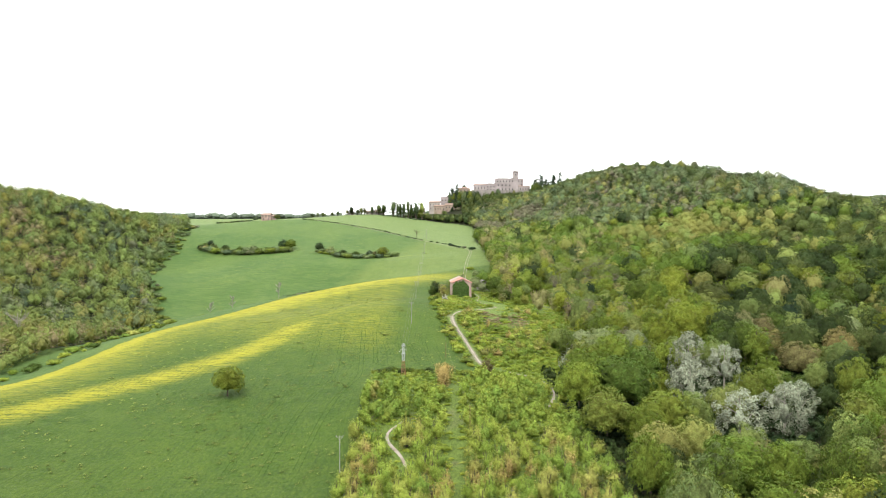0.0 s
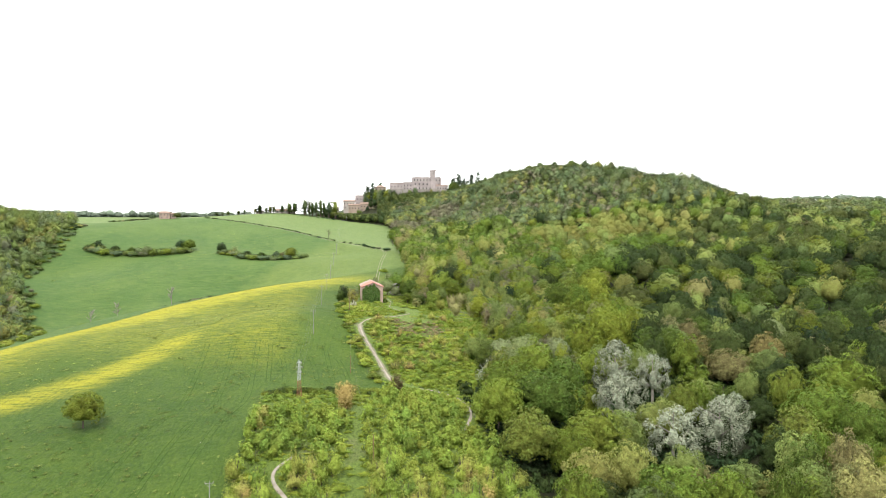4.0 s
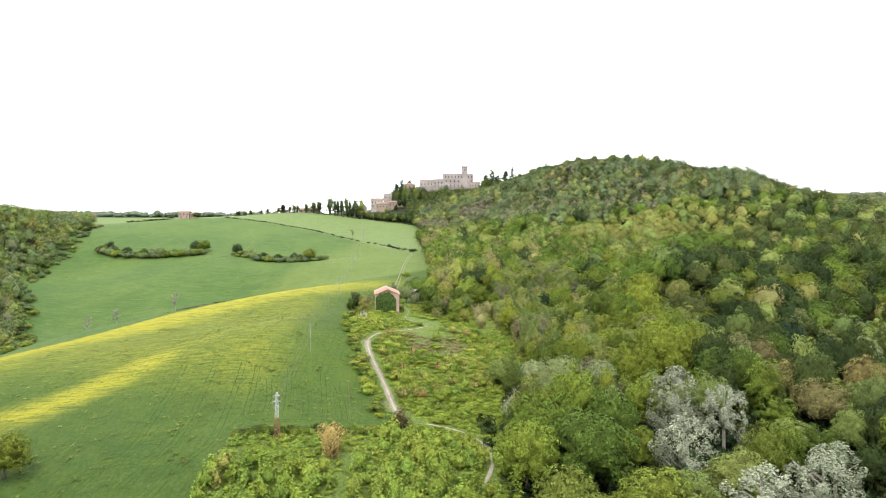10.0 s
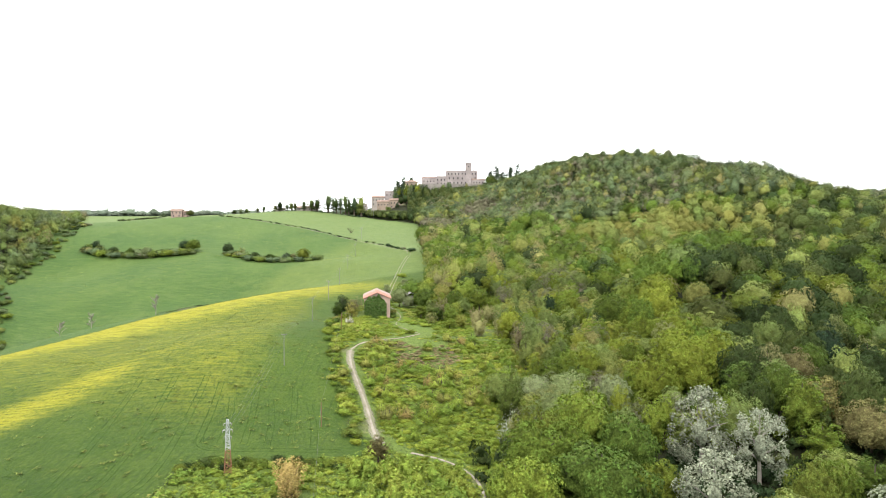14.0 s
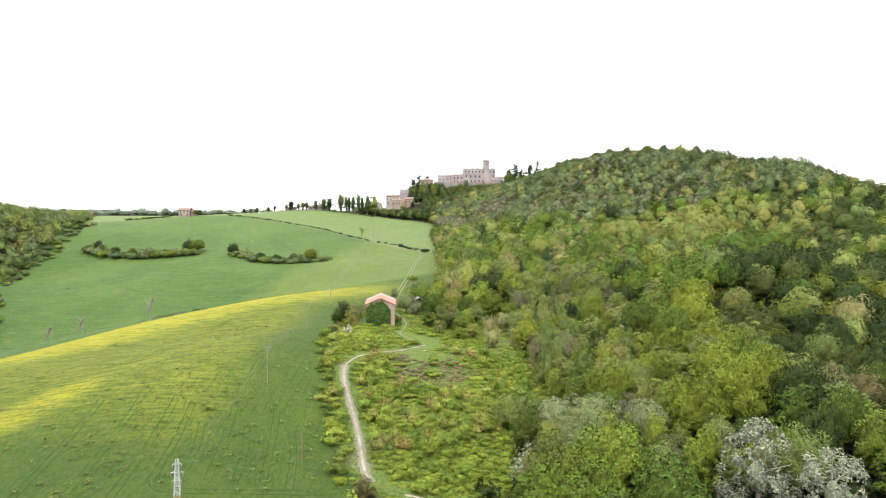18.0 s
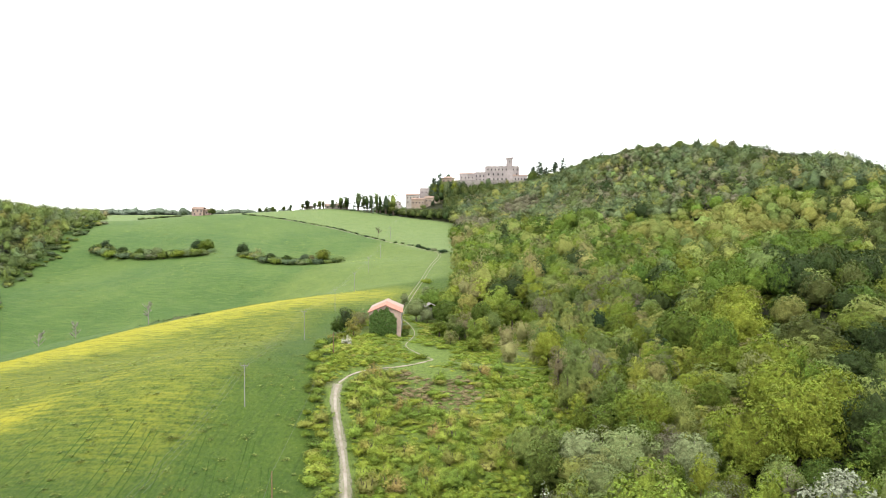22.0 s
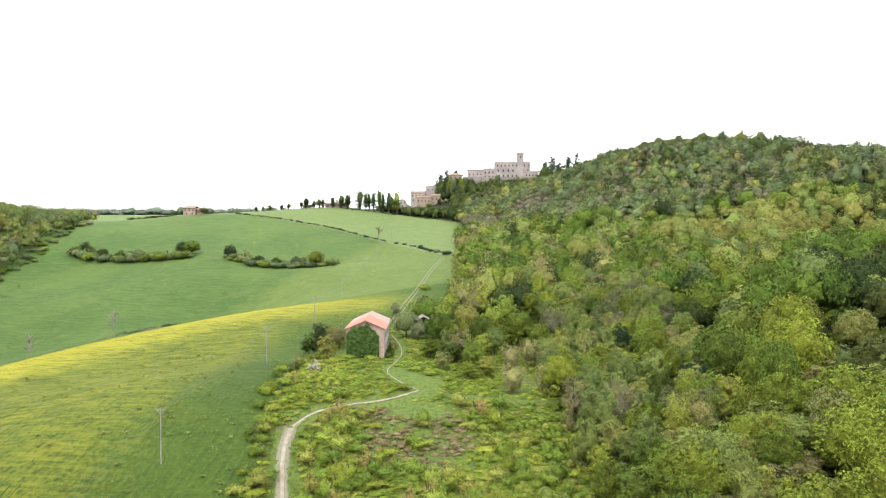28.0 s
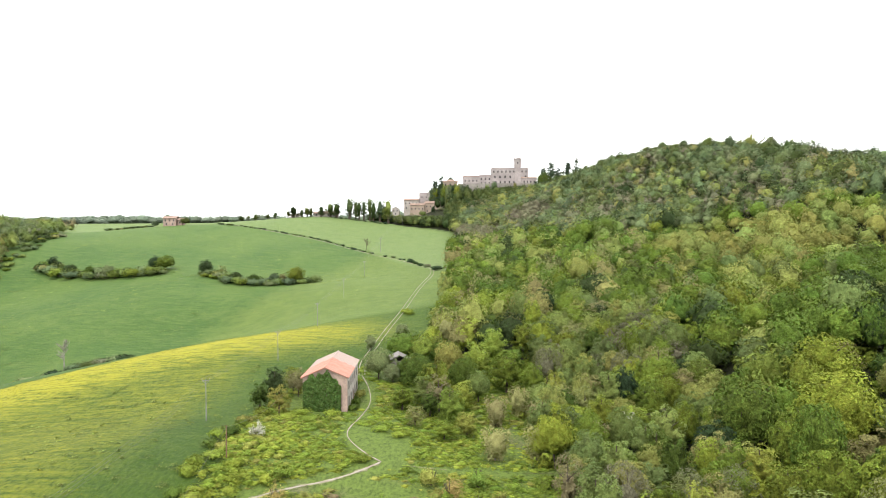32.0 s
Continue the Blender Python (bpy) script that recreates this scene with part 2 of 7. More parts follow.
# deep green of the great crowns, darkened again to paint shade between them
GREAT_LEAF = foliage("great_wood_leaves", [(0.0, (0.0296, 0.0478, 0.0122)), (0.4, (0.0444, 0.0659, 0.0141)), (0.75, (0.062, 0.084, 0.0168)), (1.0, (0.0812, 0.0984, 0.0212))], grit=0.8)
IVY_LEAF = foliage("ivy_leaves", [(0.0, (0.0696, 0.123, 0.0244)), (0.5, (0.0905, 0.15, 0.0274)), (1.0, (0.118, 0.179, 0.0305))], grit=0.8)
CEDAR_LEAF = foliage("cedar_needles", [(0.0, (0.052, 0.076, 0.0457)), (1.0, (0.065, 0.0926, 0.0548))])
GREY_TWIG = foliage("grey_twigs", [(0.0, (0.149, 0.137, 0.0884)), (0.5, (0.16, 0.155, 0.0933)), (1.0, (0.143, 0.161, 0.0751))], through_light=0.1, holes=4.6, open_share=0.52, grit=0.4)
TAN_TWIG = foliage("tan_twigs", [(0.0, (0.212, 0.189, 0.0961)), (0.5, (0.194, 0.197, 0.0777)), (1.0, (0.171, 0.197, 0.0643))], through_light=0.15, holes=4.6, open_share=0.49, grit=0.45)
OLIVE_LEAF = foliage("olive_bud_leaves", [(0.0, (0.166, 0.178, 0.0402)), (0.5, (0.19, 0.187, 0.0456)), (1.0, (0.154, 0.184, 0.0375))], through_light=0.15, grit=0.5)
# pale sage instead of green: the haze of the far ridges is coloured in
HAZED_DISTANT_LEAF = foliage("hazed_distant_leaves", [(0.0, (0.125, 0.165, 0.115)), (1.0, (0.16, 0.195, 0.14))], holes=0.8, grit=0.4)
DRY_STEM = foliage("dry_bramble_stems", [(0.0, (0.17, 0.138, 0.0723)), (0.5, (0.2, 0.163, 0.085)), (1.0, (0.15, 0.153, 0.0595))], through_light=0.1, holes=5.0, open_share=0.44, grit=0.6)
PINK_BUD = foliage("pink_brown_buds", [(0.0, (0.202, 0.178, 0.0858)), (0.5, (0.227, 0.191, 0.0961)), (1.0, (0.184, 0.184, 0.0751))], through_light=0.15, holes=4.6, open_share=0.45, grit=0.45)
BARK = plain("bark", (0.0768, 0.0608, 0.0448), 0.9, grain=6, relief=0.03)
PALE_BARK = plain("pale_bark", (0.23, 0.211, 0.179), 0.85, grain=5, relief=0.02)
FLOWER = foliage("yellow_mustard_flowers", [(0.0, (0.221, 0.215, 0.0143)), (0.5, (0.273, 0.254, 0.0143)), (1.0, (0.176, 0.195, 0.0195))], holes=0.01, open_share=0.0)
WEED_TUFT = foliage("pale_weed_tufts", [(0.0, (0.13, 0.176, 0.0325)), (0.6, (0.156, 0.189, 0.0358)), (1.0, (0.195, 0.208, 0.039))], holes=0.01, open_share=0.0)
# pink brick, paled and greyed: haze over the distance is in this colour
CASTLE_STONE = plain("castle_brick", (0.265, 0.232, 0.222), 0.9, grain=1.0, amount=0.16, relief=0.05)
TERRACE_STONE = plain("terrace_stone", (0.211, 0.192, 0.17), 0.9, grain=1.0, amount=0.2, relief=0.06)
HAMLET_PLASTER = plain("hamlet_plaster", (0.284, 0.223, 0.17), 0.9, grain=1.0, amount=0.14, relief=0.03)
PALE_PLASTER = plain("pale_plaster", (0.312, 0.284, 0.251), 0.9, grain=1.0, amount=0.12, relief=0.03)
PINK_BRICK = plain("farmhouse_pink_render", (0.294, 0.214, 0.176), 0.9, grain=1.6, amount=0.2, relief=0.03)
ROOF_TILE = plain("old_roof_tiles", (0.218, 0.152, 0.118), 0.85, grain=1.5, amount=0.2, relief=0.05)
GREY_ROOF = plain("grey_roof", (0.156, 0.142, 0.132), 0.8, grain=1.5, amount=0.25, relief=0.03)
GLASS_DARK = plain("window_dark", (0.0224, 0.0224, 0.0256), 0.25, grain=1.0, amount=0.1, relief=0.0)
CONCRETE = plain("pole_concrete", (0.205, 0.202, 0.192), 0.85, grain=3, amount=0.15, relief=0.01)
WOOD_POLE = plain("pole_timber", (0.166, 0.102, 0.0576), 0.85, grain=4, amount=0.2, relief=0.01)
STEEL_WHITE = plain("pylon_pale_paint", (0.333, 0.346, 0.352), 0.5, 0.3, grain=4, amount=0.12, relief=0.003)
STEEL_RUST = plain("pylon_red_paint", (0.211, 0.102, 0.0512), 0.65, 0.2, grain=4, amount=0.25, relief=0.004)
CABLE = plain("cable", (0.102, 0.102, 0.102), 0.5, 0.5, grain=3, amount=0.1, relief=0.0)
CERAMIC = plain("insulator", (0.192, 0.179, 0.166), 0.3, grain=5, amount=0.1, relief=0.0)


# ---- the lie of the land ----
KNOLLS = [
    (-170, 493, 38, -15.0), (-34, 333, 38, 11.3), (-79, 538, 38, -18.4), (-193, 379, 38, -7.2), (80, 402, 38, -9.4),
    (172, 402, 38, 11.5), (-11, 219, 38, 4.8), (58, 265, 38, -2.5), (126, 652, 38, 5.1), (-34, 470, 38, 4.2),
    (-56, 174, 38, -7.3), (-193, 288, 38, -11.3), (-148, 310, 38, 5.0), (-56, 288, 38, -1.6), (149, 265, 38, 5.6),
    (12, 447, 38, -2.8), (-125, 493, 38, -4.3), (35, 379, 38, 1.6), (80, 447, 38, 6.2), (-170, 242, 38, 6.1),
    (-56, 630, 38, -8.2), (-11, 516, 38, -3.0), (103, 493, 38, -2.3), (-56, 698, 38, 2.4), (-56, 379, 38, -5.7),
    (-56, 584, 38, 7.9), (12, 288, 38, -5.7), (35, 174, 38, -6.0), (103, 219, 38, -6.0), (194, 310, 38, -3.3),
    (194, 607, 38, -1.6),
]
SPURS = [
    (60, 140, 80, -6.3), (12, 668, 80, -6.6), (300, 668, 80, 36.7), (-180, 236, 80, -13.2), (123, 296, 55, -5.4),
    (-141, 791, 55, 4.6), (-240, 593, 55, -17.2), (348, 380, 80, 21.5), (90, 923, 55, 10.5), (222, 758, 55, 26.3),
    (189, 824, 55, 28.7), (-372, 284, 80, 18.7), (252, 188, 80, -19.4), (-108, 98, 55, -0.4), (57, 758, 55, -6.9),
    (-240, 428, 55, -22.5), (-75, 857, 55, 13.7), (-339, 395, 55, 13.3), (-180, 716, 80, 4.1), (288, 527, 55, 3.5),
    (222, 362, 55, -8.0), (-372, 791, 55, 1.4), (156, 725, 55, -6.3), (-174, 32, 55, -4.2),
]
SPURS_BEYOND = [
    (-372, 659, 55, 14.4), (57, 956, 55, 22.6), (-9, 890, 55, -7.3), (-207, 791, 55, 6.6), (387, 725, 55, -5.5),
    (156, 956, 55, -3.5), (-9, -1, 55, -0.9), (-405, 296, 55, 10.2), (-405, 593, 55, 8.7), (-42, 956, 55, -6.9),
]
HILLS = [
    (288, 872, 180, 29.3), (-180, 476, 120, -10.5), (-468, 620, 120, 26.7), (900, 1340, 300, 25.5), (612, 692, 120, 24.6),
    (-612, 1484, 120, 16.9), (-612, 620, 120, 29.9), (396, 1124, 120, -11.9), (936, 1304, 180, 26.1),
]


def ground_z(x, y):
    z = -8 + 0.095 * np.clip(y, 0, 1000)
    for cx, cy, s, rise in KNOLLS + SPURS + SPURS_BEYOND + HILLS:
        z = z + rise * np.exp(-((x - cx) ** 2 + (y - cy) ** 2) / (2 * s * s))
    return z


def gz(x, y):
    return float(ground_z(np.float64(x), np.float64(y)))


def away(x, y, line):
    """Distance from each point to a line of points in plan."""
    best = np.full(np.shape(x), 1e9)
    for (ax, ay), (bx, by) in zip(line, line[1:]):
        dx, dy = bx - ax, by - ay
        u = np.clip(((x - ax) * dx + (y - ay) * dy) / (dx * dx + dy * dy), 0, 1)
        best = np.minimum(best, np.hypot(x - ax - u * dx, y - ay - u * dy))
    return best


DIRT_PATH = [(24, 262), (17, 266), (15, 270), (12.4, 287), (9.2, 300.5), (6.3, 311), (4.6, 319), (4.4, 326), (7.5, 334), (13.7, 339.5), (19, 343), (24, 348), (28, 354), (31, 360)]
LOW_PATH = [(24, 261.5), (31, 259.3), (36.4, 254), (39.4, 246), (39, 236), (35, 224)]
CORNER_PATH = [(-12, 202), (-16.5, 196), (-15.2, 190), (-11.3, 184), (-9, 176)]
HOUSE_PATH = [(28, 354), (24, 357.5), (19.5, 364), (18.4, 370), (20, 381), (20.6, 394), (17.6, 409), (14, 420)]
EAST_PATH = [(28, 354), (35, 354), (41, 354), (49, 355.5), (57, 356.8), (66, 359), (78, 362)]
TRACK = [(14, 420), (12.2, 433), (13.8, 452), (15.3, 482), (17.7, 531), (21, 570), (25.4, 610), (24, 640)]
HEDGE_LANE = [(24, 640), (4, 682), (-19, 700), (-45, 720), (-67, 740), (-97, 754), (-122, 766), (-150, 780)]
WOOD_EDGE_Y = [246, 264, 285, 311, 332, 378, 405, 424, 434, 470, 560, 660, 703, 762, 790, 802, 818, 826, 834, 845, 1000]
WOOD_EDGE_X = [14, 13, 7, 1.5, -2, -5, -5, 2, 30, 36, 37, 37, 34, 39, 37, 33, 18, 0, -19, -40, -140]
LEFT_EDGE_Y = [150, 250, 300, 400, 449, 515, 562, 630, 741, 800, 1100]
LEFT_EDGE_X = [-230, -205, -192, -186, -186, -221, -250, -254, -274, -300, -420]
BAND_CREST = [(-185, 225), (-166, 255), (-150, 300), (-138, 345), (-120, 383), (-100, 421), (-80, 443), (-59, 458), (-37, 471), (-14, 486)]
BAND_LOW = [(-165, 190), (-141, 217), (-125, 237), (-103, 258), (-87, 275), (-75, 292), (-66, 308)]
BAND_TAIL = [(-66, 308), (-52, 328), (-36, 350)]

SLOPE_Y = [480, 550, 575, 600, 650, 700]
SLOPE_X = [-95, -84, -68, -57, -46, -28]


def right_wood(x, y):
    near = (y < 246 + 0.18 * (x + 24)) & (x > -25 - np.clip(y - 160, -60, 0) * 0.05) & (x < 14)
    return near | ((x >= 14) & (y <= 246)) | ((y > 246) & (x > np.interp(y, WOOD_EDGE_Y, WOOD_EDGE_X)) & (y < 1000))


def left_wood(x, y):
    return (x < np.interp(y, LEFT_EDGE_Y, LEFT_EDGE_X)) & (y < 830)


def steps(a, b, s):
    return list(np.arange(a, b, s))


def grown(a, b, s, f=1.18):
    r = []
    while a < b:
        r.append(a)
        a, s = a + s, s * f
    return r + [b]


xs = np.array([-v for v in grown(231, 4600, 7)][::-1] + steps(-228, 230, 3) + grown(231, 4600, 7))
ys = np.array([-v for v in grown(20, 700, 12)][::-1] + steps(-10, 120, 10) + steps(120, 520, 3) + steps(520, 960, 5) + grown(960, 4700, 8, 1.12))
gx, gy = np.meshgrid(xs, ys)
grid_z = ground_z(gx, gy)


def mesh_from(name, verts, quads=None, tris=None, attrs=(), normals=None):
    me = bpy.data.meshes.new(name)
    me.vertices.add(len(verts))
    me.vertices.foreach_set("co", np.asarray(verts, np.float32).ravel())
    nq, n3 = (0 if quads is None else len(quads)), (0 if tris is None else len(tris))
    loops = np.concatenate([a.ravel() for a in (quads, tris) if a is not None and len(a)]).astype(np.int32)
    me.loops.add(len(loops))
    me.loops.foreach_set("vertex_index", loops)
    me.polygons.add(nq + n3)
    start = np.concatenate([np.arange(nq) * 4, nq * 4 + np.arange(n3) * 3]).astype(np.int32)
    me.polygons.foreach_set("loop_start", start)
    for key, values in attrs:
        a = me.attributes.new(key, "FLOAT", "POINT")
        a.data.foreach_set("value", np.asarray(values, np.float32))
    me.update(calc_edges=True)
    if normals is not None:
        me.polygons.foreach_set("use_smooth", np.ones(len(me.polygons), bool))
        me.normals_split_custom_set_from_vertices(np.asarray(normals, np.float32))
    return me


nx, ny = len(xs), len(ys)
i = np.arange(nx * ny).reshape(ny, nx)
quads = np.stack([i[:-1, :-1], i[:-1, 1:], i[1:, 1:], i[1:, :-1]], -1).reshape(-1, 4)
fx, fy = gx.ravel(), gy.ravel()


def soft_step(v, a, b):
    u = np.clip((v - a) / (b - a), 0, 1)
    return u * u * (3 - 2 * u)


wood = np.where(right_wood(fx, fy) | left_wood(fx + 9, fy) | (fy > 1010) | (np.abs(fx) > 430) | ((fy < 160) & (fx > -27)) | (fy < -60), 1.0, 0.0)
scrub = np.where((fy > -40) & (fy < 432) & right_wood(fx, fy) & (fx < np.where(fy < 250, 42, 66)), 1.0, 0.0)
crest, low = away(fx, fy, BAND_CREST), away(fx, fy, BAND_LOW)
fade = soft_step(fy, 505, 455)
flowers = np.maximum(np.exp(-(crest / 15.0) ** 2), (0.62 + 0.2 * soft_step(fy, 330, 400)) * np.exp(-(crest / 38.0) ** 2))
flowers = np.maximum(flowers, 0.74 * np.exp(-(low / 11.0) ** 2))
flowers = np.maximum(flowers, 0.5 * np.exp(-(away(fx, fy, BAND_TAIL) / 10.0) ** 2))
haze_of_bloom = 0.42 * soft_step(fy + 0.4 * fx, 225, 290) * soft_step(fx, -2, -34) * soft_step(fy, 505, 440)
flowers = np.maximum(flowers * (0.55 + 0.45 * fade), haze_of_bloom) * (1 - wood)
beyond = soft_step(fy - np.interp(fx, [-190, -166, -138, -100, -59, -14, 40], [240, 262, 352, 430, 468, 500, 520]), 2, 12)
flowers = flowers * (1 - soft_step(beyond, 0.0, 0.6))
upper = soft_step(fy - np.interp(fx, [-150, -67, -19, 24, 40], [780, 742, 702, 640, 600]), -3, 6)

rise = soft_step(fx - np.interp(fy, SLOPE_Y, SLOPE_X), -8, 16) * soft_step(fy, 470, 500) * (1 - wood)

k = Nodes("field_and_wood_floor")
co = k.coords()
wide, mid, fine = k.noise(0.02, 3, 0.5, co), k.noise(0.15, 4, 0.6, co), k.noise(1.6, 4, 0.7, co)
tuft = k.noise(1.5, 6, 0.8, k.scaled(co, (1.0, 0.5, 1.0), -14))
crop = k.mix(k.level(wide, 0.3, 0.7), (0.032, 0.068, 0.0078), (0.048, 0.088, 0.0100))
crop = k.mix(k.level(mid, 0.35, 0.75, 0.0, 0.5), crop, (0.070, 0.106, 0.013))
# farther fields: other growth, with distance haze put in as paler, bluer colour
far_crop = k.mix(k.level(wide, 0.3, 0.7), (0.044, 0.092, 0.021), (0.070, 0.118, 0.027))
far_crop = k.mix(k.level(mid, 0.45, 0.8, 0.0, 0.4), far_crop, (0.115, 0.15, 0.048))
pasture = k.mix(k.level(mid, 0.3, 0.7), (0.122, 0.166, 0.0563), (0.0992, 0.147, 0.048))
# the rise is paler and yellower than the rest of the far crop
slope_crop = k.mix(k.level(mid, 0.3, 0.7), (0.0928, 0.134, 0.032), (0.122, 0.16, 0.0384))
far_crop = k.mix(k.math("MULTIPLY", k.attr("rise"), 0.7), far_crop, slope_crop)
grain = k.noise(1.0, 4, 0.7, k.scaled(co, (0.10, 0.5, 0.4), -22))
far_crop = k.mix(k.level(grain, 0.48, 0.7, 0.0, 0.5), far_crop, (0.098, 0.142, 0.036))
far_crop = k.mix(k.level(grain, 0.48, 0.3, 0.0, 0.5), far_crop, (0.034, 0.07, 0.019))
crop = k.mix(k.attr("beyond"), crop, far_crop)
crop = k.mix(k.attr("upper"), crop, pasture)
streak = k.noise(1.0, 4, 0.65, k.scaled(co, (0.13, 0.75, 0.5), 52))
bloom = k.math("MULTIPLY", k.attr("flowers"), k.level(k.math("ADD", k.math("MULTIPLY", streak, 0.55), k.math("MULTIPLY", tuft, 0.45)), 0.30, 0.64, 0.25, 1.25))
crop = k.mix(k.level(bloom, 0.10, 0.90, 0.0, 0.95), crop, k.mix(k.level(fine, 0.3, 0.7), (0.256, 0.25, 0.023), (0.333, 0.304, 0.023)))
crop = k.mix(k.level(tuft, 0.49, 0.64, 0.0, 0.6), crop, k.mix(0.55, crop, (0.122, 0.157, 0.0288)))
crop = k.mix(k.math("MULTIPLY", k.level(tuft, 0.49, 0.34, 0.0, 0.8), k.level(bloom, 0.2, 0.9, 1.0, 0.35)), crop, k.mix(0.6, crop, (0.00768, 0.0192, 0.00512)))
row = k.n.new("ShaderNodeTexWave")
row.wave_type, row.bands_direction = "BANDS", "X"
row.inputs["Scale"].default_value, row.inputs["Distortion"].default_value, row.inputs["Detail"].default_value = 0.13, 1.6, 2
row.inputs["Detail Scale"].default_value = 0.25
k.l.new(k.scaled(co, (1, 1, 1), 4), row.inputs["Vector"])
wheel = k.math("MULTIPLY", k.level(row.outputs["Fac"], 0.72, 0.97), k.level(k.noise(0.09, 3, 0.6, co), 0.42, 0.62))
near_field = k.math("SUBTRACT", 1.0, k.math("MAXIMUM", k.attr("beyond"), k.attr("upper")))
crop = k.mix(k.math("MULTIPLY", k.math("MULTIPLY", wheel, near_field), 0.24), crop, (0.0141, 0.0352, 0.00768))
# near-black wood floor: the deep shade between trees is painted into it
shaded_floor = k.mix(k.level(mid, 0.3, 0.7), (0.0128, 0.0154, 0.0064), (0.0218, 0.0256, 0.00896))
brush = k.mix(k.level(k.noise(0.06, 3, 0.6, co), 0.55, 0.66), (0.128, 0.182, 0.0352), (0.16, 0.16, 0.0768))
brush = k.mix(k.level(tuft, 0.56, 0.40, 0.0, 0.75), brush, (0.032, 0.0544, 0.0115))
brush = k.mix(k.level(fine, 0.35, 0.7, 0.0, 0.6), brush, (0.08, 0.118, 0.0224))
under = k.mix(k.attr("scrub"), shaded_floor, brush)
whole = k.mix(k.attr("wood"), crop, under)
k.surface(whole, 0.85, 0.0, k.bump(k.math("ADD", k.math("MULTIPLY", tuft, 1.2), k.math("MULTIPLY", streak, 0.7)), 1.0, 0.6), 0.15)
GROUND = k.mat

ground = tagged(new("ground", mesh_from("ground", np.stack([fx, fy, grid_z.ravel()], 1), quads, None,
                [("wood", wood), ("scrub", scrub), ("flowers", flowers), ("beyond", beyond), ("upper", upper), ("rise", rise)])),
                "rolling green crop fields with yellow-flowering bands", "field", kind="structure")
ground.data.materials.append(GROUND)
ground.data.polygons.foreach_set("use_smooth", np.ones(len(ground.data.polygons), bool))


# ---- helpers for building ----
def part(name, bm, material, parent=None, label="", smooth=False):
    """Links a bmesh as one mesh object under a thing or a part."""
    me = bpy.data.meshes.new(name)
    bm.to_mesh(me)
    bm.free()
    for m in material if isinstance(material, (list, tuple)) else (material,):
        me.materials.append(m)
    if smooth:
        me.polygons.foreach_set("use_smooth", np.ones(len(me.polygons), bool))
    ob = new(name, me)
    ob.parent = parent
    return tagged(ob, label)


def thing(name, m, label, category, group="", kind=""):
    ob = new(name)
    ob.empty_display_size = 0.5
    ob.matrix_world = m
    return tagged(ob, label, category, group, kind)


def box(bm, x0, y0, z0, x1, y1, z1, bevel=0.0, index=0):
    made = bmesh.ops.create_cube(bm, size=1.0, matrix=Matrix.Translation(((x0 + x1) / 2, (y0 + y1) / 2, (z0 + z1) / 2)) @ Matrix.Diagonal((x1 - x0, y1 - y0, z1 - z0, 1)))
    if bevel:
        edges = list({e for v in made["verts"] for e in v.link_edges})
        bmesh.ops.bevel(bm, geom=edges, offset=bevel, segments=1, affect="EDGES")
    return bm


def rod(bm, a, b, r0, r1=None, sides=6):
    a, b = Vector(a), Vector(b)
    d = b - a
    m = Matrix.Translation((a + b) / 2) @ d.to_track_quat("Z", "Y").to_matrix().to_4x4()
    bmesh.ops.create_cone(bm, cap_ends=True, segments=sides, radius1=r0, radius2=r0 if r1 is None else r1, depth=d.length, matrix=m)
    return bm


def ribbon(name, line, width, material, lift, label, category, wobble=0.25, seed=1):
    """A trodden strip that follows the ground along a line."""
    rng = np.random.default_rng(seed)
    p = np.array(line, float)
    for _ in range(3):
        q = np.empty((2 * len(p) - 2, 2))
        q[0::2], q[1::2] = 0.75 * p[:-1] + 0.25 * p[1:], 0.25 * p[:-1] + 0.75 * p[1:]
        p = np.vstack([p[:1], q, p[-1:]])
    seg = np.concatenate([[0], np.cumsum(np.hypot(*np.diff(p, axis=0).T))])
    u = np.arange(0, seg[-1], 0.8)
    p = np.stack([np.interp(u, seg, p[:, 0]), np.interp(u, seg, p[:, 1])], 1)
    d = np.gradient(p, axis=0)
    d /= np.linalg.norm(d, axis=1)[:, None]
    side = np.stack([-d[:, 1], d[:, 0]], 1)
    n = len(p)
    w = width / 2 * (1 + wobble * np.interp(np.arange(n), np.arange(0, n + 6, 5), rng.uniform(-1, 1, len(np.arange(0, n + 6, 5)))))
    cross = [-1, -0.6, 0, 0.6, 1]
    v = []
    for c in cross:
        q = p + side * (w * c + rng.uniform(-0.12, 0.12, n) * (abs(c) == 1))[:, None]
        v.append(np.column_stack([q, ground_z(q[:, 0], q[:, 1]) + lift - (0.25 + lift if abs(c) == 1 else 0)]))
    v = np.stack(v, 1).reshape(-1, 3)
    i = np.arange(n * 5).reshape(n, 5)
    f = np.stack([i[:-1, :-1], i[:-1, 1:], i[1:, 1:], i[1:, :-1]], -1).reshape(-1, 4)
    ob = tagged(new(name, mesh_from(name, v, f, None, [("middle", np.tile([0, 0.4, 1, 0.4, 0], n))])), label, category, kind="structure")
    ob.data.materials.append(material)
    return ob


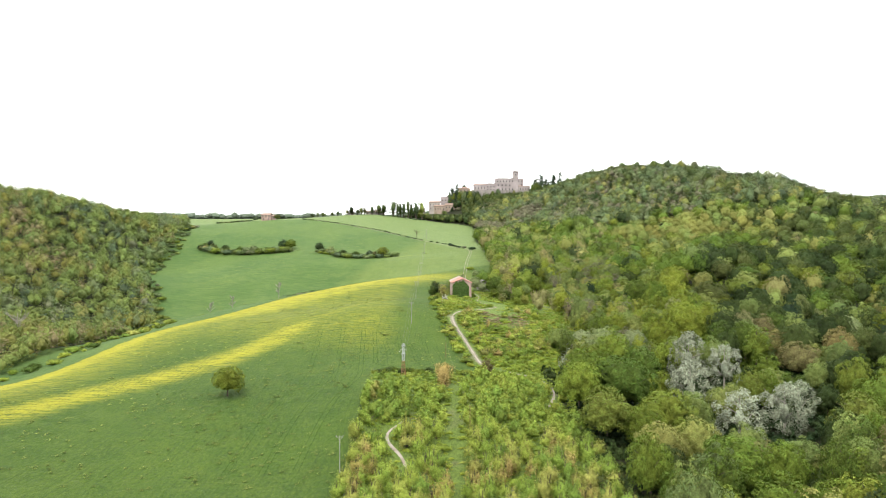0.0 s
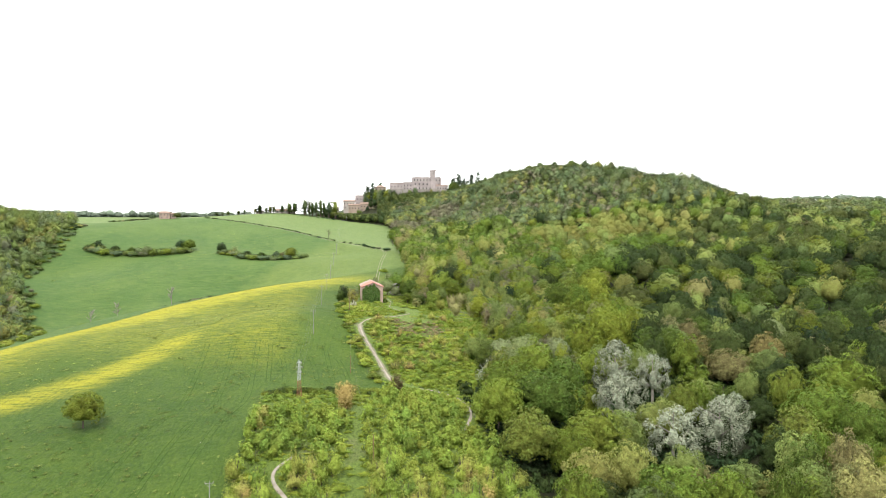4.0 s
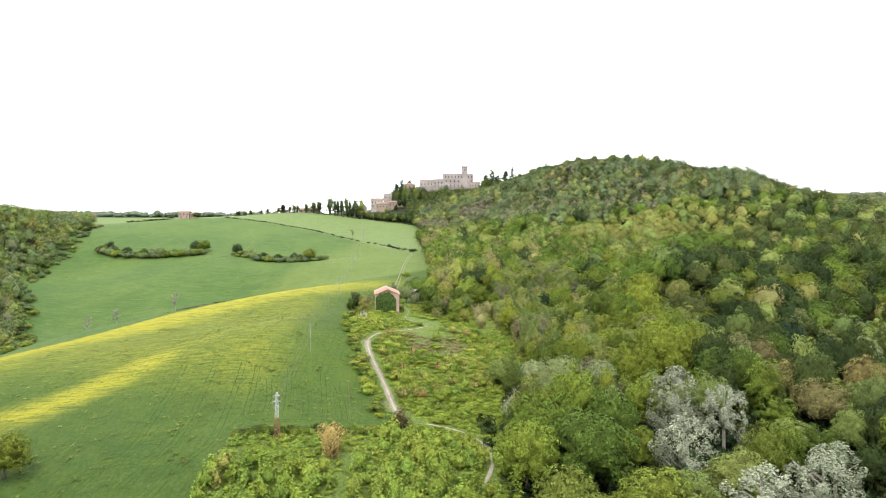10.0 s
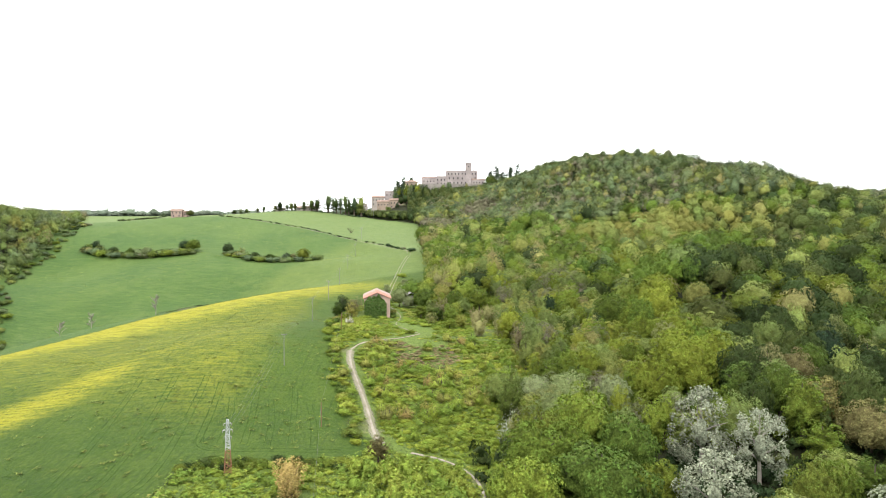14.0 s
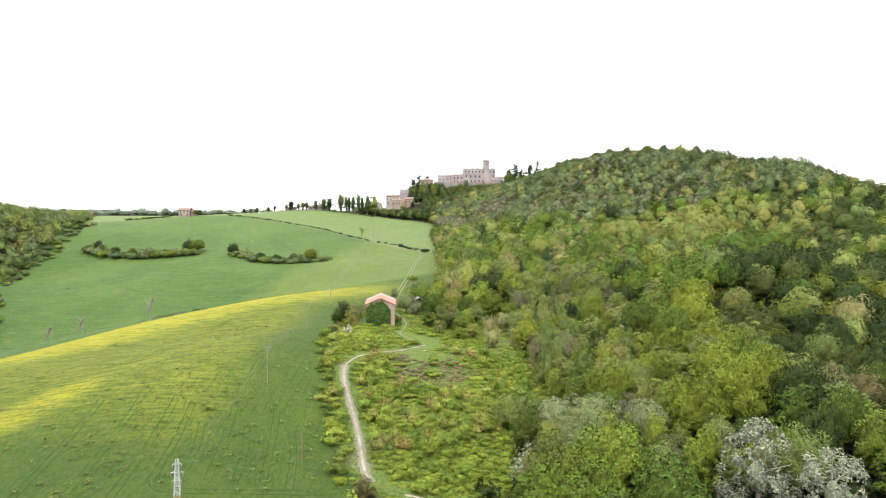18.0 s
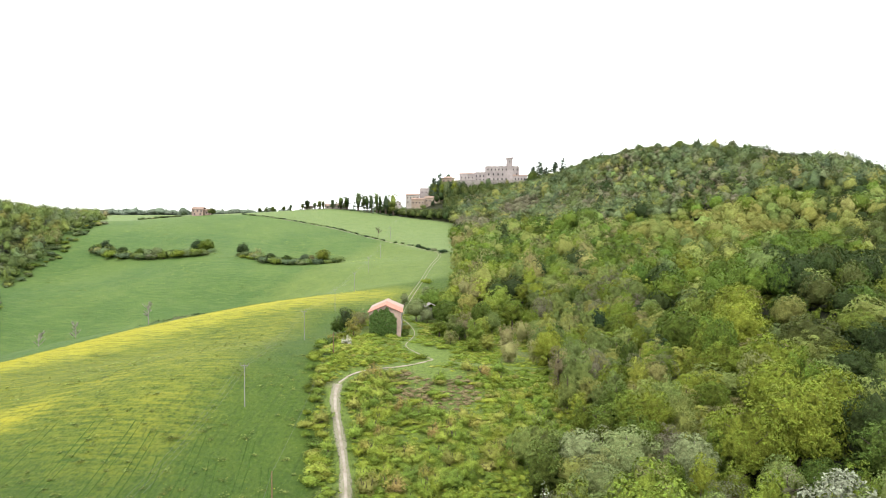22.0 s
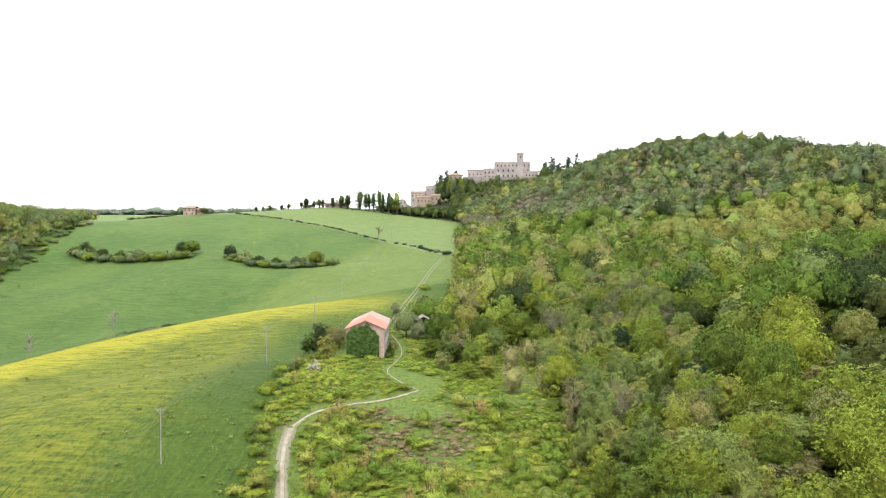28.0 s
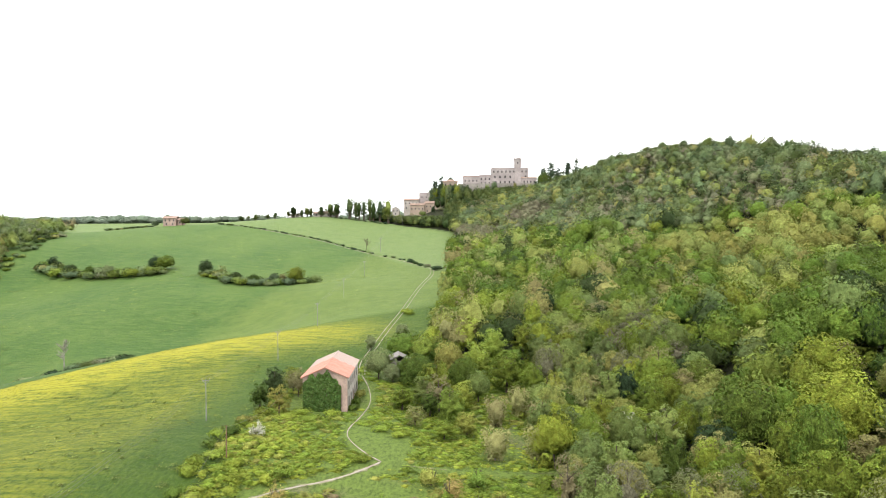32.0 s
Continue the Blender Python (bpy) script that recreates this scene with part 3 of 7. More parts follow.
# ---- tree shapes ----
def ball_mesh(splits):
    """A round lump: an octahedron split on the unit sphere."""
    v = [(1, 0, 0), (-1, 0, 0), (0, 1, 0), (0, -1, 0), (0, 0, 1), (0, 0, -1)]
    f = [(0, 2, 4), (2, 1, 4), (1, 3, 4), (3, 0, 4), (2, 0, 5), (1, 2, 5), (3, 1, 5), (0, 3, 5)]
    for _ in range(splits):
        mids, out = {}, []
        for tri in f:
            m = []
            for p, q in ((0, 1), (1, 2), (2, 0)):
                key = tuple(sorted((tri[p], tri[q])))
                if key not in mids:
                    mids[key] = len(v)
                    c = np.array(v[key[0]]) + np.array(v[key[1]])
                    v.append(tuple(c / np.linalg.norm(c)))
                m.append(mids[key])
            out += [(tri[0], m[0], m[2]), (m[0], tri[1], m[1]), (m[2], m[1], tri[2]), (m[0], m[1], m[2])]
        f = out
    return np.array(v, float), np.array(f)


BALLS = [ball_mesh(n) for n in range(4)]


def lobes_for(shape, rng, count):
    """Centres and radii of the leaf clumps that make up a crown, in metres."""
    L = []
    if shape == "round":
        turn = rng.uniform(0, math.tau)
        lean = rng.uniform(-0.16, 0.16, 3)
        for j in range(count):
            h = 1 - 1.62 * (j + 0.5) / count
            a, ring = turn + j * 2.39996 + rng.uniform(-0.35, 0.35), math.sqrt(max(0.0, 1 - h * h))
            r = rng.uniform(0.75, 1.3) * 8.6 / math.sqrt(count)
            out = (5.7 * rng.uniform(0.80, 1.08) - 0.62 * r) * (1 + lean[0] * math.cos(a) + lean[1] * math.sin(2 * a))
            L.append((math.cos(a) * ring * out, math.sin(a) * ring * out, 6.0 + h * out * (1.0 if h > 0 else 0.85), r, r, r * 0.8))
    elif shape == "tall":
        turn = rng.uniform(0, math.tau)
        for j in range(count):
            h = (j + 0.5) / count
            a, ring = turn + j * 2.39996 + rng.uniform(-0.4, 0.4), math.sqrt(max(0.02, math.sin(math.pi * (0.16 + 0.78 * h ** 1.15))))
            r = rng.uniform(0.75, 1.25) * 4.9 / math.sqrt(count)
            out = 3.5 * rng.uniform(0.8, 1.1) - 0.6 * r
            L.append((math.cos(a) * ring * out, math.sin(a) * ring * out, 1.6 + h * 9.6, r, r, r * 1.1))
    elif shape == "plume":
        for j in range(count):
            a, u = j * 2.39996 + rng.uniform(-0.6, 0.6), 1.75 * math.sqrt((j + 0.3) / count)
            top, r = rng.uniform(3.6, 6.2) * (1 - 0.16 * u), rng.uniform(0.5, 0.85)
            L.append((math.cos(a) * u * 0.9, math.sin(a) * u * 0.9, top * 0.5, r, r, top * 0.5))
    elif shape == "fan":
        for j in range(count):
            a, u = j * 2.39996 + rng.uniform(-0.4, 0.4), 2.0 * math.sqrt((j + 0.3) / count)
            top = rng.uniform(5.0, 6.2) * (1 - 0.09 * u)
            for q in (0.16, 0.34, 0.52, 0.7, 0.87):
                r = rng.uniform(0.3, 0.5)
                L.append((math.cos(a) * u * (0.35 + 0.6 * q), math.sin(a) * u * (0.35 + 0.6 * q), top * q, r, r, 0.75))
    elif shape == "bush":
        for j in range(count):
            a, u = j * 2.39996 + rng.uniform(-0.5, 0.5), 1.5 * math.sqrt((j + 0.2) / count)
            r = rng.uniform(0.6, 1.0)
            L.append((math.cos(a) * u, math.sin(a) * u, r * 0.6 + rng.uniform(0.1, 1.1) * (1 - u / 2.2), r, r, r * 0.85))
    elif shape == "airy":
        for j in range(count):
            a, h = j * 2.39996 + rng.uniform(-0.5, 0.5), rng.uniform(0, 1)
            u = math.sqrt(rng.uniform(0.15, 1)) * 5.0 * math.sqrt(max(0.05, 1 - (1.5 * h - 0.5) ** 2))
            r = rng.uniform(0.6, 1.15)
            L.append((math.cos(a) * u, math.sin(a) * u, 2.6 + h * 11.0, r, r, r * 1.5))
    elif shape == "column":
        for j in range(count):
            h = j / (count - 1)
            L.append((rng.uniform(-0.6, 0.6), rng.uniform(-0.6, 0.6), 4.2 + h * 9.5, *(rng.uniform(1.0, 1.6) * (1.1 - 0.35 * h) * np.array([1, 1, 1.3]))))
    elif shape == "tier":
        for j in range(count):
            h = j / (count - 1)
            a, u = rng.uniform(0, math.tau), rng.uniform(0.15, 1) * 4.8 * (1 - 0.75 * h) * rng.uniform(0.7, 1.15)
            L.append((math.cos(a) * u, math.sin(a) * u, 2.6 + h * 13.2 + rng.uniform(-0.4, 0.4), *(np.array([1.9, 1.9, 0.45]) * (1.15 - 0.7 * h))))
    return np.array(L)


# the shaded heart of each crown: its height and radii
HEARTS = {"round": (5.2, 3.3, 3.5), "tall": (5.6, 1.7, 3.8), "plume": (2.4, 1.05, 1.9), "bush": (0.8, 1.25, 0.95), "fan": (2.6, 1.0, 2.1), "airy": (7.0, 0.9, 2.6), "column": (9.0, 0.8, 4.8), "tier": (7.0, 0.5, 4.0)}
HEIGHTS = {"fan": 6.4, "round": 11.6, "tall": 12.4, "plume": 6.4, "bush": 2.8, "airy": 15.4, "column": 15.2, "tier": 16.6}
SPREADS = {"fan": 2.5, "round": 6.2, "tall": 3.9, "plume": 2.5, "bush": 2.2, "airy": 6.4, "column": 1.9, "tier": 5.6}


def unit(v):
    return v / np.linalg.norm(v, axis=1)[:, None]


def heart_of(shape, c, r, level, rng, swell):
    """The leafy mass within a crown, swelling out to its clumps."""
    hz, hr, hh_ = HEARTS[shape]
    h = np.array((0, 0, hz))
    u, f = BALLS[level]
    if shape in ("airy", "fan", "tier", "column"):
        return h + u * np.array((hr, hr, hh_)) * rng.uniform(0.85, 1.12, (len(u), 1)), f, u
    best, nor = np.zeros(len(u)), u.copy()
    for cc, rr in zip(c, r):
        a = ((u / rr) ** 2).sum(1)
        b = 2 * ((h - cc) / rr ** 2 * u).sum(1)
        k0 = (((h - cc) / rr) ** 2).sum() - 1
        disc = b * b - 4 * a * k0
        s = np.where(disc > 0, (-b + np.sqrt(np.maximum(disc, 0))) / (2 * a), 0)
        q = s > best
        best = np.where(q, s, best)
        nor[q] = unit(((h + u * s[:, None] - cc) / rr ** 2)[q])
    best = np.maximum(best, 0.72 * np.median(best)) * swell * rng.uniform(0.9, 1.08, len(u))
    return h + u * best[:, None], f, unit(0.65 * nor + 0.35 * u)


def leafy(shape, seed, lobes, leaves, size, level=1, swell=0.78):
    """Points, faces, soft normals and inner share of one crown: a leafy mass, and sprays of leaves on the clumps round it."""
    rng = np.random.default_rng(seed)
    L = lobes_for(shape, rng, lobes)
    c, r = L[:, :3], L[:, 3:]
    v3, f3, n3 = heart_of(shape, c, r, level, rng, swell * (0.9 if shape in ("bush", "plume") else 1))
    heart = np.array((0, 0, HEARTS[shape][0]))
    w = r[:, 0] * r[:, 2]
    pick = rng.choice(len(L), leaves * 3, p=w / w.sum())
    out = unit(c[pick] - heart + rng.normal(scale=0.05, size=(leaves * 3, 3)))
    d = unit(rng.normal(size=out.shape) + 0.6 * out + np.array((0, 0, 0.25)))
    low, high = {"bush": (0.6, 1.25), "plume": (0.5, 1.35), "fan": (0.3, 1.4), "airy": (0.5, 1.25)}.get(shape, (0.78, 1.16))
    p = c[pick] + d * r[pick] * rng.uniform(low, high, (leaves * 3, 1))
    inside = np.zeros(len(p), bool)
    for cc, rr in zip(c, r):
        inside |= (((p - cc) / rr) ** 2).sum(1) < min(0.6, low * low)
    keep = np.where(~inside)[0][:leaves]
    p, d, out = p[keep], d[keep], out[keep]
    n = unit(d + np.array((0, 0, 0.15)) + rng.normal(scale=0.33, size=d.shape))
    lift = np.array((0, 0, 0.4 if shape in ("bush", "plume", "fan") else 0.1))
    soft = unit(0.6 * d + (0.2 if shape in ("bush", "plume", "fan") else 0.45) * out + 0.25 * n + lift)
    t = unit(np.cross(n, rng.normal(size=d.shape)))
    b = np.cross(n, t)
    s = size * rng.uniform(0.6, 1.35, (len(p), 1))
    lv = np.stack([p - t * s * 0.6, p + t * s * 0.5 - b * s * 0.5, p + b * s * 0.6 + t * s * 0.15], 1).reshape(-1, 3)
    lf = np.arange(len(lv)).reshape(-1, 3) + len(v3)
    v = np.vstack([v3, lv])
    v[:, 2] = np.maximum(v[:, 2], 0.05)
    return v, np.vstack([f3, lf]), np.vstack([n3, np.repeat(soft, 3, 0)]), np.repeat([1.0, 0.0], [len(v3), len(lv)])


def trunk_bm(shape, seed):
    """A tapered trunk with forking limbs."""
    rng = random.Random(seed)
    bm = bmesh.new()
    H, R = HEIGHTS[shape], SPREADS[shape]
    if shape == "bush":
        for j in range(5):
            a = rng.uniform(0, math.tau)
            rod(bm, (0, 0, -0.3), (math.cos(a) * 0.9, math.sin(a) * 0.9, 1.3), 0.06, 0.02, 5)
        return bm
    if shape in ("plume", "fan"):
        for j in range(5):
            a, u = rng.uniform(0, math.tau), rng.uniform(0.2, 1.3)
            rod(bm, (u * 0.2 * math.cos(a), u * 0.2 * math.sin(a), -0.4), (math.cos(a) * u, math.sin(a) * u, 4.4), 0.11, 0.03, 5)
        return bm
    fork = H * (0.36 if shape in ("round", "airy") else 0.5)
    t = 0.022 * H
    rod(bm, (0, 0, -0.8), (0.1, 0, fork * 0.5), t * 1.25, t, 6)
    rod(bm, (0.1, 0, fork * 0.5 - 0.05), (0.15, 0.1, fork), t, t * 0.8, 6)
    rod(bm, (0.15, 0.1, fork - 0.05), (0.0, 0.0, H * 0.88), t * 0.75, t * 0.2, 6)
    for j in range(5):
        a, z = rng.uniform(0, math.tau), rng.uniform(fork * 0.75, H * 0.68)
        reach = R * rng.uniform(0.45, 0.75)
        mid_p = (math.cos(a) * reach * 0.5, math.sin(a) * reach * 0.5, z + reach * 0.35)
        rod(bm, (0.1, 0.05, z - 0.2), mid_p, t * 0.5, t * 0.32, 4)
        rod(bm, mid_p, (math.cos(a + 0.2) * reach, math.sin(a + 0.2) * reach, z + reach * rng.uniform(0.55, 0.9)), t * 0.32, t * 0.1, 4)
    return bm


def bare_bm(seed, H, spread, limbs=9, twigs=26, thick=0.2, droop=0.0):
    """A bare or budding tree: trunk, limbs and many thin twigs."""
    rng = random.Random(seed)
    bm = bmesh.new()
    rod(bm, (0, 0, -0.6), (0.1, 0, H * 0.45), thick, thick * 0.7, 7)
    rod(bm, (0.1, 0, H * 0.45), (0, 0.1, H * 0.97), thick * 0.7, thick * 0.1, 6)
    tw = bmesh.new()
    for j in range(limbs):
        a, z = rng.uniform(0, math.tau), H * rng.uniform(0.28, 0.8)
        reach = spread * rng.uniform(0.5, 1.0) * (1.15 - z / H * 0.6)
        tip = Vector((math.cos(a) * reach, math.sin(a) * reach, min(H * 0.98, z + reach * rng.uniform(0.7, 1.3))))
        base = Vector((0.05, 0.03, z))
        rod(bm, base, tip, thick * 0.38, thick * 0.08, 5)
        for q in range(twigs):
            s = base.lerp(tip, rng.uniform(0.25, 1))
            e = s + Vector((rng.uniform(-1, 1), rng.uniform(-1, 1), rng.uniform(0.1, 1.4) - droop)) * H * 0.085
            side = Vector((rng.uniform(-1, 1), rng.uniform(-1, 1), 0)).normalized() * 0.055
            try:
                tw.faces.new([tw.verts.new(s + side), tw.verts.new(s - side), tw.verts.new(e)])
            except ValueError:
                pass
    return bm, tw


PROTOTYPES = {}


def tree_meshes(shape, variant, detail):
    """Shared crown and trunk meshes of one form of tree."""
    key = (shape, variant, detail)
    if key not in PROTOTYPES:
        lobes, leaves, size = {"round": (34, 4000, 0.38), "tall": (20, 1900, 0.35), "plume": (10, 950, 0.25), "fan": (16, 2400, 0.22), "bush": (8, 520, 0.25),
                               "airy": (60, 4600, 0.34), "column": (10, 420, 0.6), "tier": (70, 2000, 0.85)}[shape]
        PROTOTYPES[key] = leafy(shape, 100 + variant * 7 + len(shape), lobes, leaves, size, 3 if shape in ("round", "tall") else 2, 0.45 if detail else 0.78), trunk_bm(shape, variant + 3)
    return PROTOTYPES[key]


PARENTS = {}
TWIGGY = (GREY_TWIG, TAN_TWIG, PINK_BUD, WILLOW_LEAF, BLOSSOM, SILVER_LEAF, APRICOT_LEAF)


def plant(shape, variant, leaf, x, y, height, width, turn, name, label, category="tree", group="", bark=None, sink=0.0):
    """One tree as a thing of its own, with a trunk and a crown; alike trees share meshes."""
    key = (shape, variant, leaf.name, name, label)
    s = Matrix.Diagonal((width / SPREADS[shape], width / SPREADS[shape], height / HEIGHTS[shape], 1))
    m = pose(x, y, gz(x, y) - sink, 0, 0, turn) @ s
    if key in PARENTS:
        made = copy_thing(PARENTS[key], m)
        made.matrix_basis = m
        return made
    root = thing(name, Matrix(), label, category, group)
    (v, f3, nor, solid), bm = tree_meshes(shape, variant, leaf in TWIGGY)
    trunk = bpy.data.meshes.new("trunk")
    bm.to_mesh(trunk)
    trunk.materials.append(bark or BARK)
    crown = mesh_from("crown", v, None, f3, [("solid", solid)], nor)
    crown.materials.append(leaf)
    for nm, me in (("trunk", trunk), ("crown", crown)):
        ob = new(nm, me)
        ob.parent = root
    PARENTS[key] = root
    root.matrix_basis = m
    return root


def drift(x, y, s=0.03):
    """A slow drift over the land, by which kinds of tree gather."""
    return 0.5 + 0.25 * (np.sin(x * s + 1.7 * np.sin(y * s * 0.7)) + np.sin(y * s * 1.3 + 1.1 * np.sin(x * s * 0.9 + 2)))


def forest(name, label, category, leaf, shapes, places, seed, leaves=95, lobes=7, size=1.5, level=1, swell=0.78):
    """A wood that nobody could count, as one mesh: places are rows of x, y, height, radius."""
    rng = np.random.default_rng(seed)
    V, F, T, N, S, off = [], [], [], [], [], 0
    protos = [leafy(s, seed * 31 + j, lobes, leaves, size * SPREADS[s] / 6.2, level, 0.5 if leaf in TWIGGY else swell) + (s,) for j, s in enumerate(shapes * 3)]
    pick = rng.integers(0, len(protos), len(places))
    zz = ground_z(places[:, 0], places[:, 1])
    for j, (v, f, nor, solid, s) in enumerate(protos):
        rows = np.where(pick == j)[0]
        if not len(rows):
            continue
        a = rng.uniform(0, math.tau, len(rows))
        ca, sa = np.cos(a)[:, None], np.sin(a)[:, None]
        p = places[rows]
        sx, sz = p[:, 3] / SPREADS[s], p[:, 2] / HEIGHTS[s]
        x = (ca * v[None, :, 0] - sa * v[None, :, 1]) * sx[:, None] + p[:, 0, None]
        y = (sa * v[None, :, 0] + ca * v[None, :, 1]) * sx[:, None] + p[:, 1, None]
        z = v[None, :, 2] * sz[:, None] + zz[rows][:, None] - 0.4
        V.append(np.stack([x, y, z], -1).reshape(-1, 3))
        N.append(np.stack([ca * nor[None, :, 0] - sa * nor[None, :, 1], sa * nor[None, :, 0] + ca * nor[None, :, 1], np.broadcast_to(nor[None, :, 2], x.shape)], -1).reshape(-1, 3))
        F.append((f[None] + (off + len(v) * np.arange(len(rows)))[:, None, None]).reshape(-1, 3))
        T.append(np.repeat(0.55 * rng.uniform(0, 1, len(rows)) + 0.45 * drift(p[:, 0], p[:, 1], 0.06), len(v)))
        S.append(np.tile(solid, len(rows)))
        off += len(v) * len(rows)
    ob = tagged(new(name, mesh_from(name, np.vstack(V), None, np.vstack(F), [("tint", np.concatenate(T)), ("solid", np.concatenate(S))], np.vstack(N))), label, category, kind="stuff")
    ob.data.materials.append(leaf)
    return ob


def scatter(rng, x0, x1, y0, y1, gap, test):
    """Jittered places in a rectangle that pass the test."""
    gx, gy = np.meshgrid(np.arange(x0, x1, gap), np.arange(y0, y1, gap * 0.87))
    gx = gx + (np.arange(gx.shape[0]) % 2)[:, None] * gap / 2
    x = (gx + rng.uniform(-0.42, 0.42, gx.shape) * gap).ravel()
    y = (gy + rng.uniform(-0.42, 0.42, gx.shape) * gap).ravel()
    ok = test(x, y)
    return x[ok], y[ok]


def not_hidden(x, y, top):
    """Leaves out what the brow of a hill hides from three points of the camera's way."""
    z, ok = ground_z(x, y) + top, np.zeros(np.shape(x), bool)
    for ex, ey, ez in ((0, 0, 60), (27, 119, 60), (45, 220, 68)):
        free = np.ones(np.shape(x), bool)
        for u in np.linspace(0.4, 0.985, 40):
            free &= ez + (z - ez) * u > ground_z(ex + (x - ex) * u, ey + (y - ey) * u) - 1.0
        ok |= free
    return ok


def in_view(x, y):
    """The wedge of land that the flight looks over."""
    return (y > 125) & (x < 40 + 0.74 * y) & (x > -30 - 0.70 * y)


ALL_PATHS = [DIRT_PATH, LOW_PATH, HOUSE_PATH, EAST_PATH, CORNER_PATH]


def clear_of_paths(x, y, gap):
    ok = np.ones(np.shape(x), bool)
    for line in ALL_PATHS:
        ok &= away(x, y, line) > gap + (1.3 if line is DIRT_PATH else 0)
    return ok & ((((x - 9.3) / 11) ** 2 + ((y - 395) / 17) ** 2) > 1) & (np.hypot(x - 25, y - 366) > 8) & (np.hypot(x - 24, y - 421) > 8)


SPECIAL = []


def clear_of_special(x, y):
    ok = np.ones(np.shape(x), bool)
    for sx, sy, r in SPECIAL:
        ok &= np.hypot(x - sx, y - sy) > r
    return ok


# ---- single trees that stand out ----
def special(shape, variant, leaf, x, y, height, width, name, label, turn=0, bark=None, clear=0.8, group="", category="tree"):
    SPECIAL.append((x, y, width * clear))
    return plant(shape, variant, leaf, x, y, height, width, turn, name, label, category, group, bark)


special("round", 0, OAK_LEAF, -73.5, 232, 10.5, 6.2, "oak_tree", "lone round green tree standing in the crop field")
for px, py, ph, pw, pt in ((92, 255, 21, 10.4, 0), (103, 249, 18, 9.0, 70), (83, 228, 20, 10.2, 130), (90, 206, 18, 10.2, 200), (106, 211, 18, 9.8, 260), (116, 222, 15, 8.5, 310)):
    special("airy", pt % 3, SILVER_LEAF, px, py, ph, pw * 0.94, "white_poplar_tree", "tall poplar with silvery white leaves and dark gaps", pt, PALE_BARK, group="silver poplars in the ravine", clear=0.95)
    SPECIAL.append((px - 1, py - 9, 8.5))
    SPECIAL.append((px - 9, py - 4, 5.0))
for px, py, ph, pw, pt in ((63, 256, 19, 9.4, 40), (51, 243, 16, 8.6, 80), (72, 247, 18, 8.2, 150), (60, 226, 20, 11.0, 210), (45, 224, 17, 8.6, 270), (67, 205, 17, 9.6, 330), (49, 203, 16, 9.0, 20), (140, 214, 17, 10.5, 70), (122, 198, 17, 9.5, 190), (163, 236, 17, 10, 250)):
    special("round", pt % 3, BRIGHT_LEAF, px, py, ph, pw, "oak_tree", "broad spreading oak with bright green leaves above the ravine", pt, clear=0.85)
for px, py, ph, pw, pt in ((122, 364, 18, 9.4, 10), (117, 330, 18, 9.0, 110), (131, 386, 16, 8.6, 60), (104, 291, 20, 9.6, 200), (92, 288, 16, 8.0, 250), (116, 302, 18, 8.6, 320), (110, 314, 17, 8.4, 30)):
    special("round", pt % 3, YELLOW_LEAF, px, py, ph, pw, "oak_tree", "great yellow-green oak towering over the wood", pt)
for px, py, ph, pw, pt in ((138, 295, 13, 7.0, 10), (133, 254, 14, 7.5, 80), (157, 269, 14, 7.0, 220), (143, 376, 13, 6.2, 300)):
    special("round", pt % 3, RUSSET_LEAF, px, py, ph, pw, "beech_tree", "beech tree flushed russet and tan with young leaves", pt)
special("plume", 0, SILVER_LEAF, 49, 269, 10.5, 4.0, "white_poplar_tree", "slender young poplar with pale silver leaves", 0, PALE_BARK)
for px, py, ph, pw, pt in ((68, 287, 13, 7.0, 30), (60, 292, 10, 5.6, 90), (81, 286, 12, 5.8, 150), (62, 277, 11, 5.6, 210), (182, 304, 15, 6, 150)):
    special("round", pt % 3, SAGE_LEAF, px, py, ph, pw, "willow_tree", "grey-green willow with pale limbs showing", pt, PALE_BARK)
special("round", 1, YELLOW_LEAF, 77, 304, 13, 6.6, "maple_tree", "rounded maple with yellow-olive young leaves", 60)
for px, py, ph, pw, pt in ((51, 362, 8, 4.4, 0), (60, 365, 9, 4.4, 70), (69, 394, 10, 4.8, 140), (73, 370, 9, 4.6, 230)):
    special("fan", pt % 3, WILLOW_LEAF, px, py, ph, pw, "budding_willow_tree", "willow in tan bud fanning up from the ground", pt, PALE_BARK)
special("fan", 1, APRICOT_LEAF, 0.3, 231, 9.5, 4.6, "young_tree", "apricot and russet-leaved young tree at the field corner", 0)
special("tall", 2, RUSSET_LEAF, 16.5, 253, 6.5, 2.8, "young_tree", "russet-brown young tree beside the dirt path", 50)


# ---- the woods ----
rng = np.random.default_rng(11)


def leaf_pick(r, table):
    total = 0
    for share, item in table:
        total += share
        if r < total:
            return item
    return table[-1][1]


# young yellow-green trees on the slope below the field
x, y = scatter(rng, -30, 46, 128, 262, 4.2, lambda x, y: right_wood(x, y) & in_view(x, y) & (x < 46) & ~((y > 250) & (x > 13)) & clear_of_paths(x, y, 2.4) & clear_of_special(x, y) & ~((x > 1) & (x < 6) & (y < 236)))
order = np.argsort(y)
